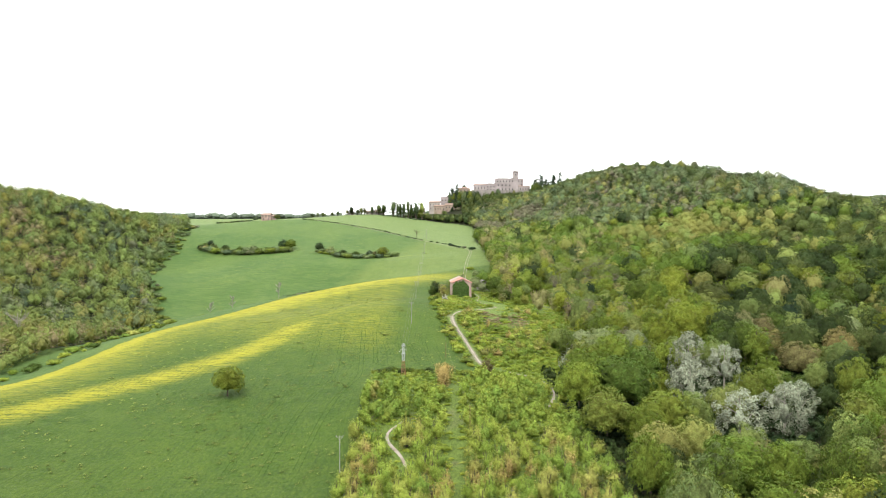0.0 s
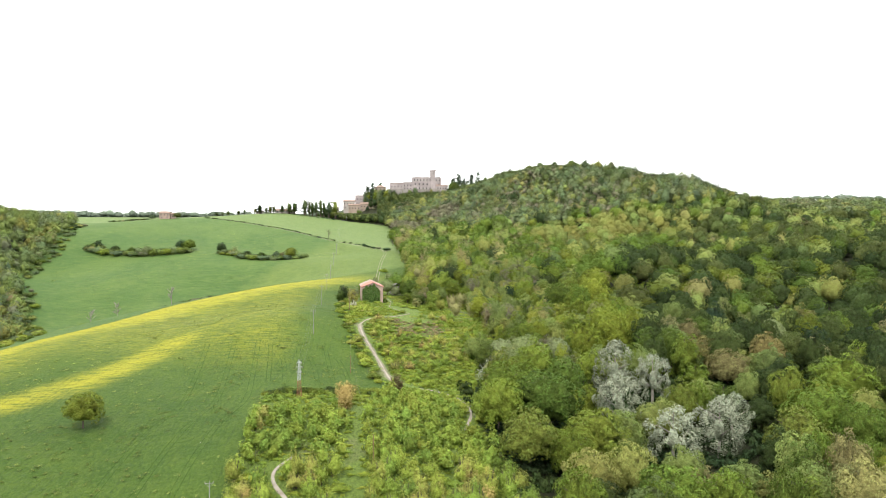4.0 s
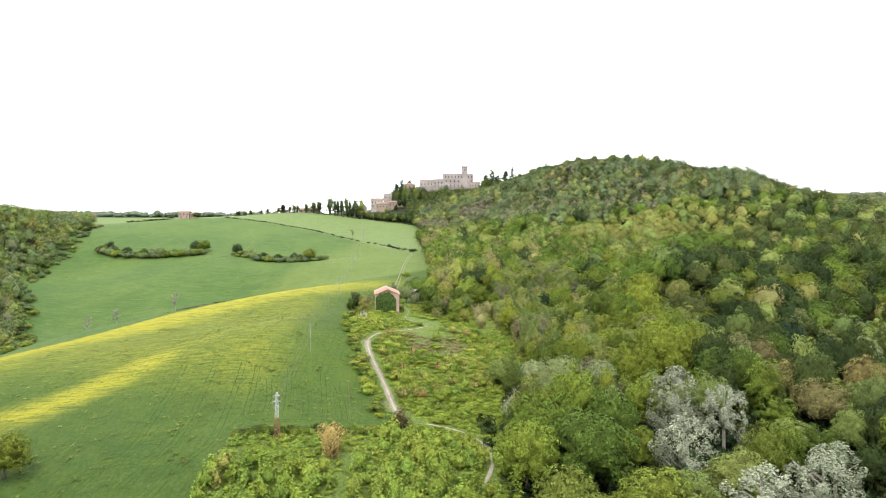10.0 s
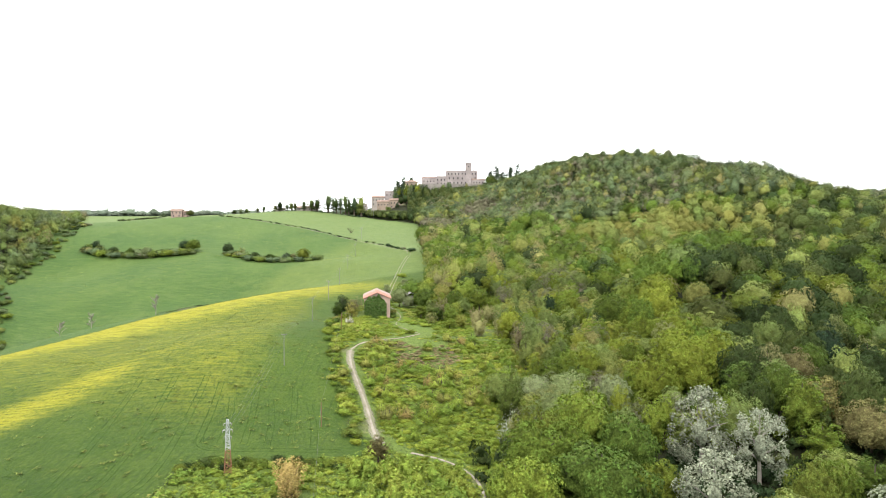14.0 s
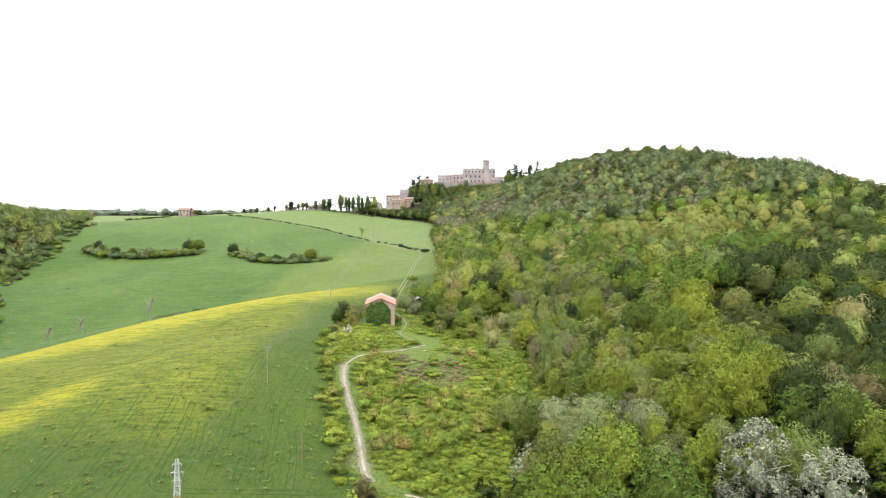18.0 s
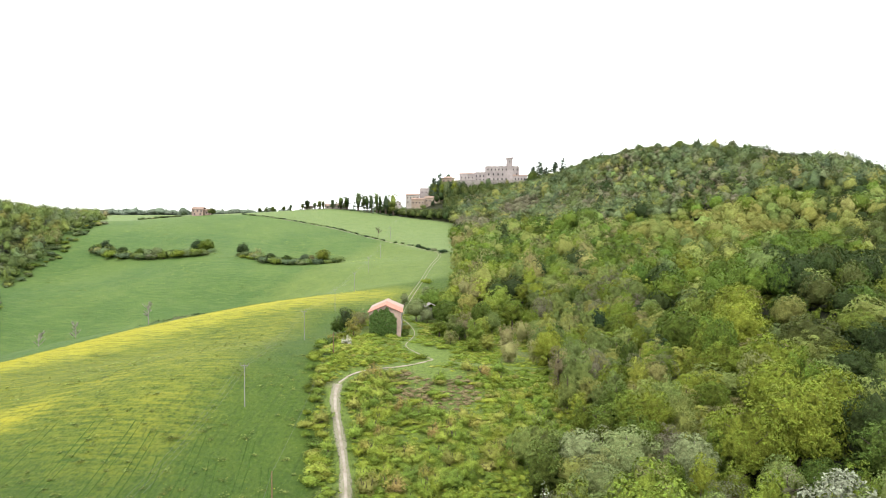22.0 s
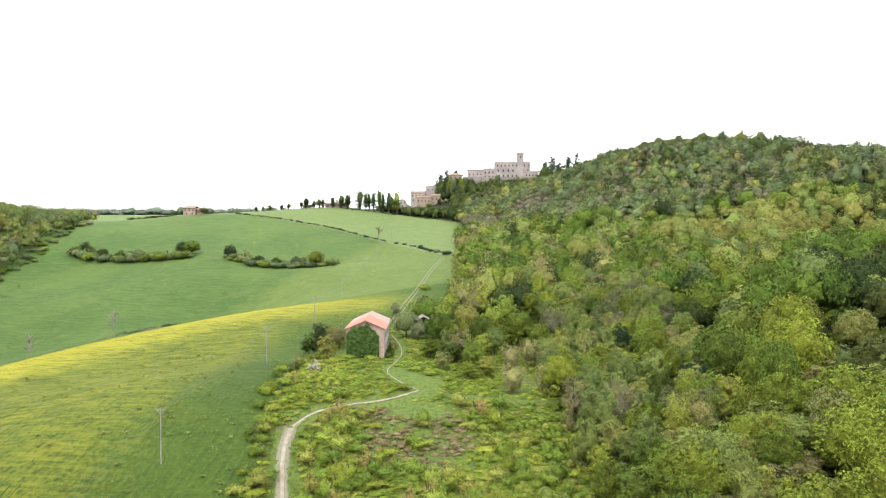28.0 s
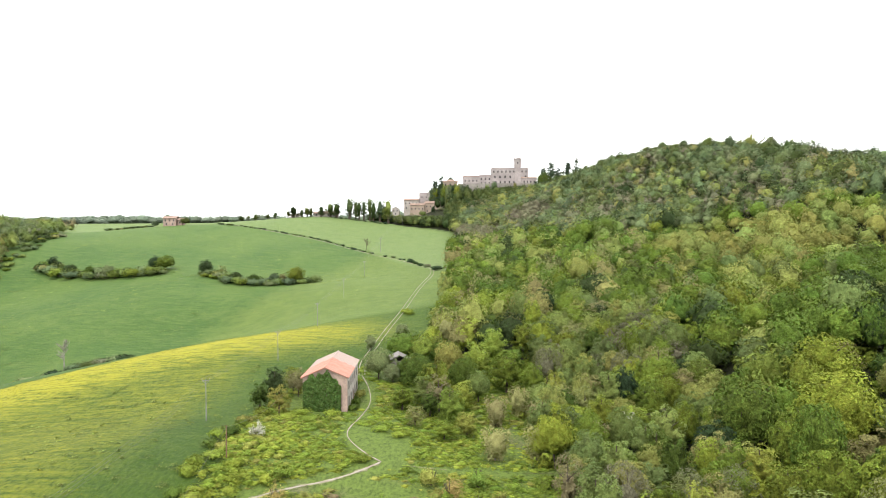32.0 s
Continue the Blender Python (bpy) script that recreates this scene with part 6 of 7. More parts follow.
# trees and bushes round the farmhouse
HOME = "trees round the farmhouse"
for px, py, ph, pw, form, leaf, nm, lab, cat in (
        (-4.5, 394, 9.0, 3.2, "tall", DARK_LEAF, "tree", "dark green tree beside the old farmhouse", "tree"),
        (-6.0, 386, 6.5, 2.4, "tall", OAK_LEAF, "tree", "green tree beside the farmhouse", "tree"),
        (0.5, 398, 7.0, 3.2, "round", TAN_TWIG, "tree", "budding tan tree beside the farmhouse", "tree"),
        (0.4, 380, 7.0, 2.9, "tall", APRICOT_LEAF, "young_tree", "russet young tree against the ivy gable", "tree"),
        (-3.0, 378, 3.2, 2.6, "bush", OAK_LEAF, "shrub", "rounded green shrub near the farmhouse", "shrub"),
        (1.0, 361, 3.4, 2.3, "plume", BLOSSOM, "blossom_bush", "small bush covered in white blossom", "shrub"),
        (6.5, 413, 7.5, 3.8, "round", OAK_LEAF, "tree", "leafy green tree behind the farmhouse", "tree"),
        (19.5, 416, 9.0, 4.6, "round", SAGE_LEAF, "willow_tree", "pale grey-green tree beside the shed", "tree"),
        (29.5, 428, 7.5, 1.8, "plume", RUSSET_LEAF, "young_tree", "tan-leaved young tree behind the shed", "tree"),
        (32, 405, 11, 5.4, "round", OAK_LEAF, "tree", "green tree in front of the shed", "tree"),
        (37, 398, 11.0, 4.6, "tall", OAK_LEAF, "tree", "green tree in front of the shed", "tree"),
        (38, 389, 10.0, 3.6, "tall", TAN_TWIG, "tree", "budding tan tree near the shed", "tree"),
        (44, 404, 11, 5, "round", OAK_LEAF, "tree", "yellow-green tree at the wood's edge", "tree"),
        (48, 414, 12, 5, "tall", YOUNG_LEAF, "tree", "yellow-green tree at the wood's edge", "tree"),
        (40, 418, 11, 5, "round", YOUNG_LEAF, "tree", "yellow-green tree at the wood's edge", "tree"),
        (56, 408, 12, 5, "tall", OAK_LEAF, "tree", "yellow-green tree at the wood's edge", "tree"),
        (41, 514, 15, 8.0, "round", MIXED_LEAF, "tree", "big olive-green tree leaning out of the wood's edge", "tree"),
        (38, 446, 12, 4.6, "tall", YOUNG_LEAF, "tree", "feathery yellow-green tree at the wood's edge", "tree"),
        (46, 436, 13, 5.0, "tall", YOUNG_LEAF, "tree", "feathery yellow-green tree at the wood's edge", "tree"),
        (53, 428, 12, 4.6, "tall", YOUNG_LEAF, "tree", "feathery yellow-green tree at the wood's edge", "tree"),
        (36, 434, 8, 2.4, "tall", RUSSET_LEAF, "tree", "tan tree at the wood's edge", "tree"),
        (30, 413, 8, 4.0, "round", OAK_LEAF, "tree", "green tree in front of the shed", "tree"),
        (29, 388, 6, 3.2, "tall", OAK_LEAF, "tree", "green tree beside the footpath", "tree"),
        (41, 381, 9, 3.6, "tall", YOUNG_LEAF, "tree", "yellow-green tree near the footpath", "tree"),
        (-3.5, 408, 6, 3.0, "tall", OAK_LEAF, "tree", "green tree behind the farmhouse", "tree"),
        (24, 353, 2.4, 2.6, "bush", OAK_LEAF, "shrub", "rounded green shrub in the bend of the path", "shrub"),
        (-2, 403, 6, 3.6, "round", TAN_TWIG, "tree", "budding tan tree beside the farmhouse", "tree"),
        (24, 413, 5.5, 3.0, "round", SAGE_LEAF, "tree", "grey-green tree in front of the ruined shed", "tree"),
        (28, 414, 6.5, 3.2, "round", OAK_LEAF, "tree", "green tree in front of the ruined shed", "tree"),
        (34, 394, 8, 3.4, "tall", MIXED_LEAF, "tree", "green tree near the footpath", "tree"),
        (36, 385, 6, 2.8, "tall", OAK_LEAF, "tree", "green tree near the footpath", "tree"),
        (33, 377, 5, 2.6, "tall", WILLOW_LEAF, "tree", "tan budding tree near the footpath", "tree"),
        (44, 392, 8, 3.4, "tall", YOUNG_LEAF, "tree", "yellow-green tree near the footpath", "tree"),
        (45, 374, 6, 2.8, "tall", YOUNG_LEAF, "tree", "yellow-green tree near the footpath", "tree"),
        (40, 370, 4.5, 2.6, "tall", SCRUB_LEAF, "tree", "small green tree near the footpath", "tree"),
        (48, 400, 9, 3.8, "round", MIXED_LEAF, "tree", "green tree at the clearing's edge", "tree"),
        (38, 347, 4.0, 2.6, "plume", YOUNG_LEAF, "sapling", "yellow-green sapling in the clearing", "sapling"),
        (42, 343, 4.6, 2.8, "plume", APRICOT_LEAF, "sapling", "tan sapling in the clearing", "sapling"),
        (47, 348, 5.0, 3.0, "plume", YOUNG_LEAF, "sapling", "yellow-green sapling in the clearing", "sapling"),
        (46, 338, 5.0, 3.0, "plume", SCRUB_LEAF, "sapling", "green sapling in the clearing", "sapling"),
        (17.5, 281, 5.2, 3.6, "plume", OLIVE_LEAF, "sapling", "olive and tan bushy sapling beside the dirt path", "sapling"),
        (20.5, 284, 4.4, 3.0, "plume", APRICOT_LEAF, "sapling", "tan bushy sapling beside the dirt path", "sapling"),
        (6, 379, 2.8, 2.8, "bush", SCRUB_LEAF, "shrub", "bramble against the gable", "shrub"),
        (13, 379.8, 2.6, 2.6, "bush", SCRUB_LEAF, "shrub", "bramble against the gable", "shrub"),
        (17.2, 391, 3.0, 1.8, "bush", OAK_LEAF, "shrub", "green shrub against the farmhouse wall", "shrub"),
        (17.0, 398, 3.4, 2.0, "bush", SCRUB_LEAF, "shrub", "green shrub against the farmhouse wall", "shrub"),
        (-2.5, 388, 4.0, 2.4, "bush", SCRUB_LEAF, "shrub", "leafy bush beside the farmhouse", "shrub"),
        (-190, 783, 6.5, 4.0, "round", GREAT_LEAF, "tree", "green tree beside the ridge farmhouse", "tree"),
        (-216, 784, 5.0, 3.6, "round", HAZED_HILL_LEAF, "tree", "green tree beside the ridge farmhouse", "tree"),
        (3, 376, 1.8, 3.4, "bush", SCRUB_LEAF, "shrub", "low green shrub below the gable", "shrub"),
        (9, 375, 1.6, 3.6, "bush", SCRUB_LEAF, "shrub", "low green shrub below the gable", "shrub"),
        (17, 386, 2.4, 2.2, "bush", OAK_LEAF, "shrub", "green shrub against the farmhouse wall", "shrub"),
        (26, 372, 2.0, 3.0, "bush", SCRUB_LEAF, "shrub", "low green shrub beside the footpath", "shrub"),
        (30, 369, 2.0, 2.4, "bush", SCRUB_LEAF, "shrub", "low green shrub beside the footpath", "shrub"),
        (22, 462, 5, 2.6, "round", SAGE_LEAF, "tree", "small grey-green tree beside the track", "tree"),
        (13, 447, 5.5, 2.2, "tall", SAGE_LEAF, "tree", "small grey-green tree beside the track", "tree"),
        (21, 505, 4.5, 2.6, "bush", SCRUB_LEAF, "shrub", "green shrub beside the field track", "shrub"),
        (19, 510, 3.5, 2.6, "bush", SCRUB_LEAF, "shrub", "green shrub beside the field track", "shrub"),
        (27, 633, 4.5, 4.6, "bush", DARK_LEAF, "shrub", "dark rounded bush at the head of the track", "shrub"),
        (-87.4, 484, 3.5, 2.4, "bush", DARK_LEAF, "shrub", "dark bush on the crest of the field", "shrub")):
    plant(form, int(abs(px * 7)) % 4, leaf, px, py, ph, pw, px * 40, nm, lab, cat, HOME if 370 < py < 430 else "")


def bare_tree(x, y, H, spread, seed, label, twig=PALE_BARK, bark=PALE_BARK, limbs=12, twigs=44, droop=0.0, name="bare_tree"):
    root = thing(name, pose(x, y, gz(x, y)), label, "tree")
    bm, tw = bare_bm(seed, H, spread, limbs, twigs, 0.018 * H, droop)
    part("trunk", bm, bark, root)
    part("twig_crown", tw, twig, root)
    return root


bare_tree(-118, 490, 14.5, 3.4, 1, "tall bare pale tree in the hollow")
bare_tree(-147, 476, 11.5, 3.6, 2, "bare grey tree in the hollow")
bare_tree(-160, 468, 10.0, 4.2, 3, "bare grey tree in the hollow")
bare_tree(-28, 716, 8.5, 4.0, 4, "leafless tree on the hedge bank", BARK, BARK)
bare_tree(-228, 365, 15, 8.5, 5, "big bare grey tree at the wood's edge", limbs=16, twigs=40)
for j, (px, py, ph, ps) in enumerate(((52, 384, 8.5, 3.6), (62, 381, 9.5, 3.8), (58, 392, 9, 3.8), (67, 376, 9, 3.2))):
    plant("fan", j % 3, WILLOW_LEAF, px, py, ph, ps * 1.15, j * 80, "willow_tree", "tan budding willow with upright whips", "tree")
bare_tree(79, 368, 7.5, 1.4, 30, "dead ivy-shrouded tree stump", RUSSET_LEAF, BARK, 26, 50, 0.8, "dead_tree")
plant("tall", 1, BLOSSOM, 81, 374, 9.0, 2.6, 20, "blossom_tree", "tree crowned with white blossom", "tree")

# ---- hedges, the avenue and the castle's conifers ----
rng = np.random.default_rng(23)


def hedge(name, line, count, lo, hi, leaves, label, spread=3.0):
    """A row of separate bushes along a line."""
    p = np.array(line, float)
    seg = np.concatenate([[0], np.cumsum(np.hypot(*np.diff(p, axis=0).T))])
    for j in range(count):
        u = seg[-1] * (j + rng.uniform(0.1, 0.9)) / count
        x, y = np.interp(u, seg, p[:, 0]) + rng.uniform(-1, 1) * spread, np.interp(u, seg, p[:, 1]) + rng.uniform(-1, 1) * spread
        h = rng.uniform(lo, hi)
        leaf = leaves[int(rng.integers(0, len(leaves)))]
        plant("bush", int(rng.integers(0, 4)), leaf, x, y, h, h * rng.uniform(0.6, 0.95), rng.uniform(0, 360), name, label, "shrub", "bushes of the field hedges")


hedge("hedge_bush", [(-232, 655), (-200, 639), (-168, 631), (-140, 634)], 60, 4.8, 9.0, [GREAT_LEAF, HAZED_HILL_LEAF, OAK_LEAF, HAZED_HILL_LEAF, MIXED_LEAF], "bush of the thick field hedge", 4.5)
hedge("hedge_bush", [(-115, 630), (-95, 617), (-68, 608), (-45, 616)], 52, 3.6, 7.6, [GREAT_LEAF, HAZED_HILL_LEAF, OAK_LEAF, MIXED_LEAF, HAZED_HILL_LEAF], "bush of the thick field hedge", 4.0)
hedge("hedge_bush", [(22, 646), (4, 684), (-12, 696)], 12, 1.8, 3.6, [DARK_LEAF, HAZED_HILL_LEAF], "dark bush along the lane", 1.5)
hedge("hedge_bush", [(-19, 702), (-45, 722), (-67, 742), (-97, 756), (-125, 768), (-160, 782)], 60, 1.1, 2.7, [DARK_LEAF, HAZED_HILL_LEAF, GREAT_LEAF], "low bush along the lane", 1.2)
hedge("verge_bush", [(-172, 466), (-150, 478), (-125, 488), (-108, 492), (-95, 496)], 20, 2.2, 4.4, [SAGE_LEAF, DARK_LEAF, SCRUB_LEAF], "low bush in the hollow below the crest", 2.0)
hedge("verge_bush", [(-114, 490), (-103, 490), (-90, 488)], 12, 3.6, 6.0, [GREAT_LEAF, HAZED_HILL_LEAF, DARK_LEAF], "dark bush just behind the crest of the field", 1.5)
hedge("verge_bush", [(-184, 400), (-184, 449), (-218, 512), (-247, 562), (-251, 630), (-271, 741)], 110, 2.2, 5.5, [HAZED_HILL_LEAF, MIXED_LEAF, GREAT_LEAF, OAK_LEAF], "bush at the foot of the wooded slope", 5)
hedge("verge_bush", [(-182, 285), (-172, 330), (-168, 380), (-176, 430)], 40, 2.0, 5.0, [YOUNG_LEAF, SCRUB_LEAF, OAK_LEAF], "bright bush along the stream", 7)
hedge("verge_bush", [(12, 263), (6, 285), (0.5, 311), (-2.5, 332), (-5, 356), (-5.5, 376)], 34, 1.6, 3.6, [SCRUB_LEAF, YOUNG_LEAF, OAK_LEAF], "green bush at the field's edge", 1.6)
hedge("bramble", [(-24, 243), (-10, 246), (10, 249)], 40, 1.6, 3.2, [GREAT_LEAF, OAK_LEAF, OAK_LEAF], "low bramble at the foot of the field", 2.0)
plant("round", 2, OAK_LEAF, -143, 640, 9.5, 6.2, 0, "oak_tree", "round green tree at the end of the hedge", "tree")
plant("round", 1, DARK_LEAF, -150, 641, 8.5, 5.0, 90, "tree", "dark round tree in the hedge", "tree")
plant("bush", 1, BLOSSOM, -158, 634, 6, 3.0, 0, "blossom_bush", "pale lilac-grey blossoming bush in the hedge", "shrub")
for j, (px, py, ph, pw) in enumerate(((-205, 642, 8, 4.5), (-190, 637, 7, 4), (-176, 634, 7.5, 4), (-90, 616, 6.5, 3.6), (-78, 611, 6, 3.4), (-66, 610, 7, 3.6))):
    plant("round", j % 3, (GREAT_LEAF, OAK_LEAF, HAZED_HILL_LEAF)[j % 3], px, py, ph, pw, j * 71, "tree", "rounded green tree in the field hedge", "tree")
plant("tall", 0, DARK_LEAF, -222, 652, 9.5, 4.5, 0, "tree", "dark tree at the hedge's end", "tree")
plant("round", 0, OAK_LEAF, -54.5, 614, 10, 5.2, 40, "oak_tree", "bright green round tree in the hedge", "tree")
plant("tall", 2, RUSSET_LEAF, -61, 611, 6.5, 2.6, 0, "tree", "reddish tree in the hedge", "tree")
plant("round", 1, DARK_LEAF, -114.5, 632, 8.5, 4.6, 10, "tree", "dark green tree in the hedge", "tree")
plant("tall", 1, TAN_TWIG, -103, 628, 7.5, 3.4, 10, "tree", "yellowish tree in the hedge", "tree")
for j, (px, ph, pw) in enumerate(((-160, 5.5, 1.5), (-154, 5.5, 1.3), (-148, 6, 1.6), (-135.6, 5.2, 1.6), (-129.4, 6, 1.4), (-118, 6.5, 1.2), (-112, 10, 2.5), (-105, 7, 1.7), (-100.5, 8.5, 2.0), (-96, 8.5, 1.6),
                                  (-87, 10.5, 1.8), (-79, 13, 2.4), (-72.4, 14, 2.6), (-61, 18.5, 2.9), (-55.7, 17.5, 1.6), (-52, 17.5, 1.8), (-48, 18.8, 1.7), (-42.8, 21.5, 1.8), (-39, 19.8, 1.5), (-33.4, 21.3, 2.4), (-26, 22, 2.6))):
    plant("column", j % 4, (GREAT_LEAF, HAZED_HILL_LEAF, MIXED_LEAF)[j % 3], px, 836 + (j % 3) * 2, ph, pw * 2.3, j * 50, "avenue_tree", "tall narrow tree of the ridge avenue with bare trunk", "tree", "avenue trees on the ridge")
hedge("hedge_bush", [(-262, 792), (-240, 788), (-220, 788)], 22, 2.0, 4.0, [HAZED_HILL_LEAF, GREAT_LEAF, MIXED_LEAF], "bush of the ridge hedge", 2)
hedge("hedge_bush", [(-75, 834), (-50, 832), (-25, 832)], 14, 2.0, 3.6, [HAZED_HILL_LEAF, DARK_LEAF], "bush at the foot of the avenue", 2)
for j, (px, py, ph, pw) in enumerate(((13, 930, 29, 9.5), (19, 934, 30, 8), (29, 936, 25, 8), (122, 905, 24, 8), (130, 908, 30, 9.5), (138, 912, 25, 8), (147, 908, 31, 9), (155, 905, 34, 6.5), (163, 900, 25, 8), (172, 896, 22, 8))):
    plant("tier", j % 3, CEDAR_LEAF, px, py, ph, pw, j * 70, "cedar_tree", "dark spreading cedar beside the castle", "tree", "cedars of the castle park")
for j, (px, py, ph, pw, leaf) in enumerate(((121, 900, 19, 7, OAK_LEAF), (66, 907, 10, 3.4, MIXED_LEAF), (73, 907, 11, 3.6, HAZED_HILL_LEAF), (55, 907, 7, 3.2, DARK_LEAF), (94, 907, 8, 2.4, RUSSET_LEAF), (-20, 895, 6.5, 4, MIXED_LEAF), (-9, 896, 6, 3.5, GREY_TWIG), (2, 896, 6, 3.6, MIXED_LEAF),
                                            (12, 900, 7, 2.6, DARK_LEAF), (20, 899, 4, 3.6, GREY_TWIG), (-34, 866, 15, 6, OAK_LEAF), (30, 893, 10, 4.2, DARK_LEAF), (-22, 880, 6, 4, MIXED_LEAF), (-4, 880, 5, 4, HAZED_HILL_LEAF), (-38, 900, 12, 5, HAZED_HILL_LEAF), (-13, 908, 4, 2.5, DARK_LEAF))):
    plant("round" if pw > 3.4 else "tall", j % 4, leaf, px, py, ph, pw, j * 33, "tree", "garden tree below the castle and hamlet", "tree", "trees of the hamlet")
x, y = scatter(rng, -45, 175, 796, 936, 5.2, lambda x, y: right_wood(x, y) & ~((x < 135) & (x > 41) & (y < 862)) & ((y < 907) | ((x > 8) & (x < 38) & (y < 915) & (x > 26))))
ceiling_z = np.where(x > 26, np.interp(x, [26, 36, 44, 110, 125, 140], [117.5, 118, 119.5, 121, 128, 140]), np.where((x > 8) & (y > 904), 112, 89.5))
room = np.clip(ceiling_z - ground_z(x, y), 0, 18)
ok = room > 2.5
x, y, room = x[ok], y[ok], room[ok]
high = np.where(y > 893, room * rng.uniform(0.82, 1.0, len(x)), np.minimum(room, rng.uniform(7, 13, len(x))))
forest("castle_bank_wood", "deep green wood on the bank below the castle", "wood", GREAT_LEAF, ["round", "tall"], np.stack([x, y, high, rng.uniform(3.2, 4.6, len(x))], 1), 33, 120, 10, 1.2, 1)
shelf = [(8, 928), (10, 931), (13, 927), (16, 929), (19.5, 927), (27, 912), (31, 913), (34.5, 909), (23, 912.5), (28, 907), (32, 905), (36, 903), (40, 905), (45, 904), (7.5, 934), (29.5, 909)]
for j, (px, py) in enumerate(shelf):
    top = np.interp(px, [8, 20, 36], [119, 121.8, 122.2]) + (j % 3) * 0.5
    plant("tall", j % 4, (HAZED_HILL_LEAF, DARK_LEAF, OAK_LEAF)[j % 3], px, py, top - gz(px, py), 5.0, j * 61, "bank_tree", "green tree on the bank below the pavilion", "tree", "trees of the hamlet")

# ---- power line ----
def beam(bm, a, b, w=0.07):
    rod(bm, a, b, w, w, 4)


pylon = thing("lattice_pylon", pose(-14, 241.5, gz(-14, 241.5), 0, 0, 8), "slim lattice power pylon, pale above and rust red below", "pylon")
PH, LV = 11.4, 9
half_w = lambda z: 0.72 - 0.044 * z
for sx in (-1, 1):
    for sy in (-1, 1):
        for z0, z1, m_ in ((-0.4, 5.2, STEEL_RUST), (5.2, PH, STEEL_WHITE)):
            bm = bmesh.new()
            beam(bm, (sx * half_w(z0), sy * half_w(z0), z0), (sx * half_w(z1), sy * half_w(z1), z1), 0.06)
            part("leg", bm, m_, pylon)
for j in range(LV * 2):
    z0, z1 = j * PH / (LV * 2), (j + 1) * PH / (LV * 2)
    bm = bmesh.new()
    for s in (-1, 1):
        d = s if j % 2 else -s
        beam(bm, (-d * half_w(z0), s * half_w(z0), z0), (d * half_w(z1), s * half_w(z1), z1), 0.04)
        beam(bm, (s * half_w(z0), -d * half_w(z0), z0), (s * half_w(z1), d * half_w(z1), z1), 0.04)
        beam(bm, (-half_w(z1), s * half_w(z1), z1), (half_w(z1), s * half_w(z1), z1), 0.035)
        beam(bm, (s * half_w(z1), -half_w(z1), z1), (s * half_w(z1), half_w(z1), z1), 0.035)
    part("lattice_bay", bm, STEEL_RUST if z1 < 5.3 else STEEL_WHITE, pylon)
for z, r in ((10.6, 0.75), (9.2, 1.0), (7.8, 0.75)):
    bm = bmesh.new()
    beam(bm, (-r, 0, z), (r, 0, z), 0.06)
    beam(bm, (-r, 0, z), (0, 0, z + 0.5), 0.035)
    beam(bm, (r, 0, z), (0, 0, z + 0.5), 0.035)
    arm = part("cross_arm", bm, STEEL_WHITE, pylon)
    for s in (-1, 1):
        bm = bmesh.new()
        rod(bm, (s * r, 0, z), (s * r, 0, z - 0.45), 0.07, 0.09, 7)
        part("insulator", bm, CERAMIC, arm)


def power_pole(x, y, H, turn, label="grey concrete power pole with a cross-arm and insulators"):
    p = thing("power_pole", pose(x, y, gz(x, y), 0, 0, turn), label, "pole", "power poles over the field")
    bm = bmesh.new()
    rod(bm, (0, 0, -0.6), (0, 0, H), 0.13, 0.08, 9)
    part("post", bm, CONCRETE, p)
    bm = bmesh.new()
    box(bm, -0.8, -0.06, H - 0.22, 0.8, 0.06, H - 0.10, 0.02)
    beam(bm, (-0.8, 0, H - 0.2), (0, 0, H - 1.0), 0.035)
    beam(bm, (0.8, 0, H - 0.2), (0, 0, H - 1.0), 0.035)
    arm = part("cross_arm", bm, CONCRETE, p)
    for s in (-1, 0, 1):
        bm = bmesh.new()
        rod(bm, (s * 0.88, 0, H - 0.1), (s * 0.88, 0, H + 0.3), 0.07, 0.05, 7)
        part("insulator", bm, CERAMIC, arm)
    return p


LINE = [(-14.3, 308.3, 9.6), (-14.8, 374, 9.4), (-15.4, 436, 9.4), (-16, 497, 9.4), (-16.5, 560, 9.4), (-17, 632, 9.4), (-17.5, 715, 9.6), (-12.6, 832, 10.5)]
for px, py, ph in LINE:
    power_pole(px, py, ph, 0)
power_pole(-26.7, 176, 9.6, 10)


def wire(a, b, sag, name="power_cable", label="thin sagging power cable"):
    a, b = Vector(a), Vector(b)
    bm = bmesh.new()
    n, r = 12, 0.018
    across = Vector((b.y - a.y, a.x - b.x, 0)).normalized() * r
    rings = []
    for j in range(n + 1):
        p = a.lerp(b, j / n) - Vector((0, 0, sag * 4 * (j / n) * (1 - j / n)))
        rings.append([bm.verts.new(p + d) for d in (across, Vector((0, 0, r)), -across, Vector((0, 0, -r)))])
    for u, v in zip(rings, rings[1:]):
        for q in range(4):
            bm.faces.new([u[q], u[(q + 1) % 4], v[(q + 1) % 4], v[q]])
    return tagged(part(name, bm, CABLE), label, "cable", "power cables")


tops = [(-14, 241.5, gz(-14, 241.5) + 9.3)] + [(px, py, gz(px, py) + ph + 0.2) for px, py, ph in LINE]
for a, b in zip(tops, tops[1:]):
    for s in (-1, 0, 1):
        wire((a[0] + s, a[1], a[2]), (b[0] + s, b[1], b[2]), 1.4)


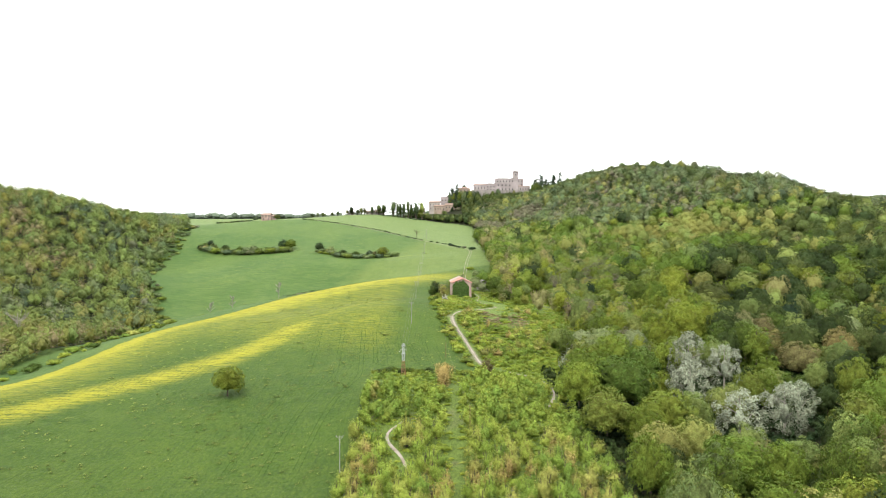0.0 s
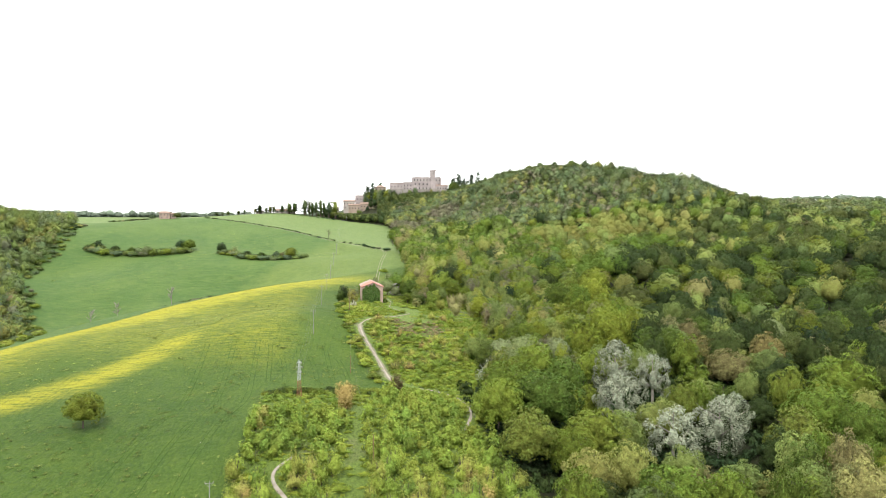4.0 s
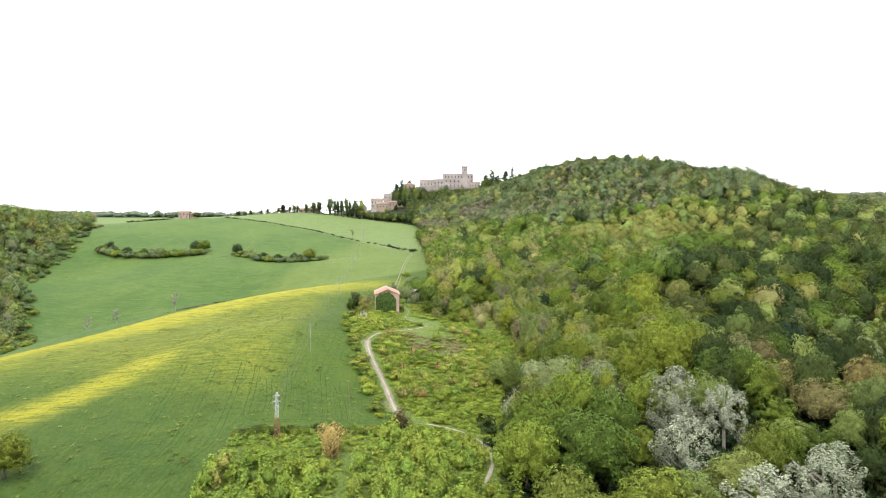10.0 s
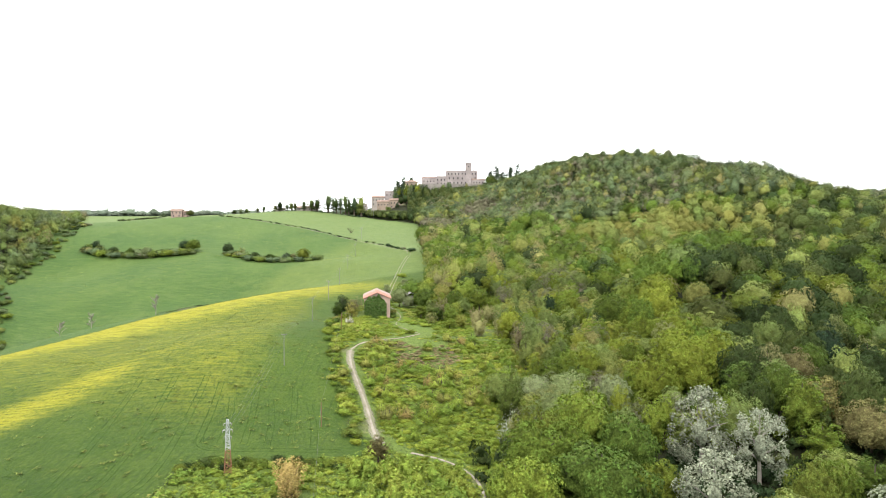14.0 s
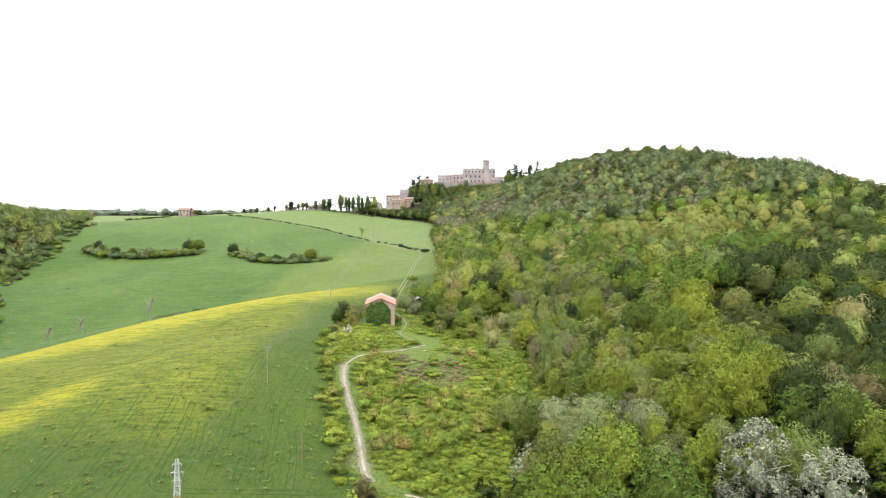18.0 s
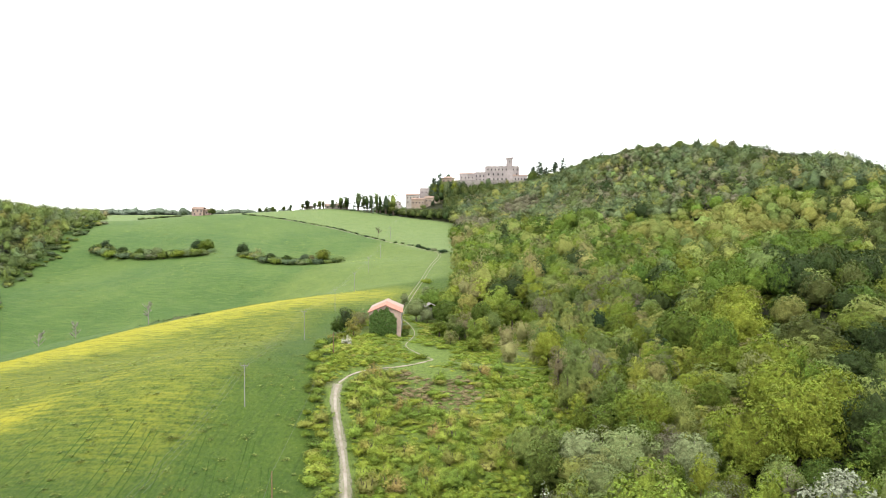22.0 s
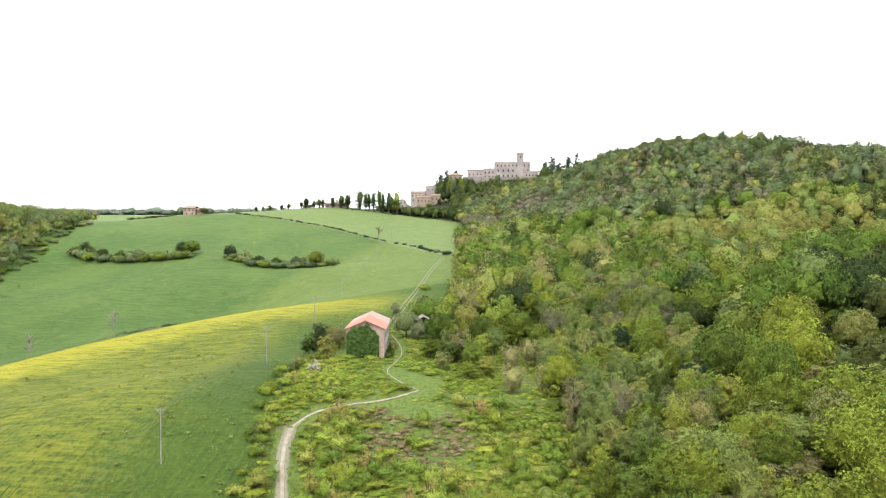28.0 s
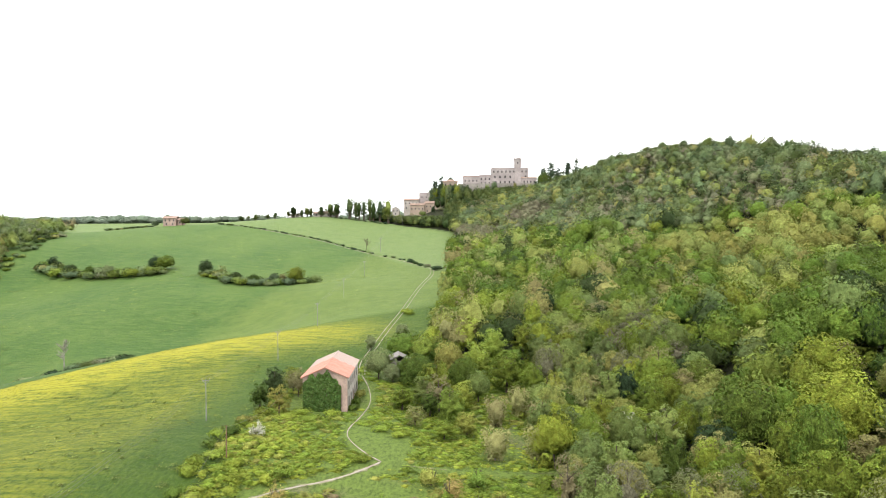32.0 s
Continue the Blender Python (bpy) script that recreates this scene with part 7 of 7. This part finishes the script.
def timber_pole(x, y, H, lean=0.0):
    p = thing("timber_pole", pose(x, y, gz(x, y), 0, lean, 0), "brown timber telephone pole", "pole", "timber poles beside the path")
    bm = bmesh.new()
    rod(bm, (0, 0, -0.5), (0, 0, H), 0.13, 0.09, 8)
    part("post", bm, WOOD_POLE, p)
    bm = bmesh.new()
    rod(bm, (0, -0.12, H - 0.35), (0, 0.12, H - 0.35), 0.05, 0.05, 6)
    part("bracket", bm, CERAMIC, p)
    return p


TIMBER = [(8, 200, 7.0), (1.2, 273.5, 6.4), (-0.5, 347, 6.4), (2.8, 384.5, 6.4)]
for px, py, ph in TIMBER[:3]:
    timber_pole(px, py, ph)
tt = [(px, py, gz(px, py) + ph - 0.3) for px, py, ph in TIMBER]
for a, b in zip(tt, tt[1:]):
    wire(a, b, 1.6, "telephone_cable", "single telephone cable slung between timber poles")

# ---- flower heads and tufts in the crop ----
rng = np.random.default_rng(41)


def tufts(name, x, y, lo, hi, material, label):
    zz = ground_z(x, y) + 0.15 + rng.uniform(0, 0.25, len(x))
    a, s = rng.uniform(0, math.tau, len(x)), rng.uniform(lo, hi, len(x))
    v = np.stack([np.stack([x + np.cos(a + j * math.tau / 3) * s * rng.uniform(0.7, 1.3, len(x)), y + np.sin(a + j * math.tau / 3) * s, zz + rng.uniform(-0.12, 0.16, len(x))], 1) for j in range(3)], 1).reshape(-1, 3)
    ob = tagged(new(name, mesh_from(name, v, None, np.arange(len(v)).reshape(-1, 3), [("tint", np.repeat(rng.uniform(0, 1, len(x)), 3))])), label, "flowers", kind="stuff")
    ob.data.materials.append(material)


n = 200000
x, y = rng.uniform(-200, 10, n), rng.uniform(175, 510, n)
crest = away(x, y, BAND_CREST)
den = np.maximum(0.9 * np.exp(-(crest / 12.0) ** 2), 0.2 * np.exp(-(crest / 26.0) ** 2))
den = np.maximum(den, 0.8 * np.exp(-(away(x, y, BAND_LOW) / 6.5) ** 2))
den = np.maximum(den, 0.08 * np.exp(-(away(x, y, BAND_TAIL) / 10.0) ** 2))
den = np.maximum(den, 0.03 * soft_step(y + 0.4 * x, 225, 290) * soft_step(y, 505, 440))
clump = np.sin(x * 0.45 + 2 * np.sin(y * 0.11)) * np.sin(y * 0.37 + 1.7 * np.sin(x * 0.13))
past = y - np.interp(x, [-190, -166, -138, -100, -59, -14, 40], [240, 262, 352, 430, 468, 500, 520]) > 5
ok = (rng.uniform(0, 1, n) < den * (0.3 + 0.7 * (clump > 0.1))) & ~right_wood(x, y) & ~left_wood(x, y) & ~past
tufts("mustard_flowers", x[ok], y[ok], 0.06, 0.13, FLOWER, "yellow mustard flowers scattered through the crop")
spot = rng.uniform(0, 1, (2600, 2)) * (190, 290) + (-180, 170)
spot = spot[rng.uniform(0, 1, len(spot)) < 0.35 + 0.65 * (drift(spot[:, 0], spot[:, 1], 0.09) > 0.45)]
spot = spot[~right_wood(spot[:, 0], spot[:, 1]) & ~left_wood(spot[:, 0], spot[:, 1])]
spot = spot[(spot[:, 1] < np.interp(spot[:, 0], [-190, -166, -138, -100, -59, -14, 40], [240, 262, 352, 430, 468, 500, 520]) - 4)]
spot = spot[(away(spot[:, 0], spot[:, 1], BAND_CREST) > 22) & (away(spot[:, 0], spot[:, 1], BAND_LOW) > 11)]
size = rng.uniform(0.25, 0.8, len(spot))
x = np.concatenate([spot[:, 0] + rng.normal(0, 1, len(spot)) * size * 0.8 for _ in range(20)])
y = np.concatenate([spot[:, 1] + rng.normal(0, 1, len(spot)) * size * 0.7 for _ in range(20)])
tufts("weed_tufts", x, y, 0.12, 0.24, WEED_TUFT, "pale yellow-green weed tufts in the crop")
spot = rng.uniform(0, 1, (1500, 2)) * (230, 330) + (-235, 400)
past = spot[:, 1] - np.interp(spot[:, 0], [-190, -166, -138, -100, -59, -14, 40], [240, 262, 352, 430, 468, 500, 520]) > 14
spot = spot[past & ~right_wood(spot[:, 0], spot[:, 1]) & ~left_wood(spot[:, 0], spot[:, 1]) & (drift(spot[:, 0], spot[:, 1], 0.07) > 0.42)]
size = rng.uniform(0.3, 0.9, len(spot))
x = np.concatenate([spot[:, 0] + rng.normal(0, 1, len(spot)) * size * 1.4 for _ in range(14)])
y = np.concatenate([spot[:, 1] + rng.normal(0, 1, len(spot)) * size for _ in range(14)])
tufts("charlock_tufts", x, y, 0.14, 0.3, WEED_TUFT, "yellowish weed tufts scattered over the far slope")
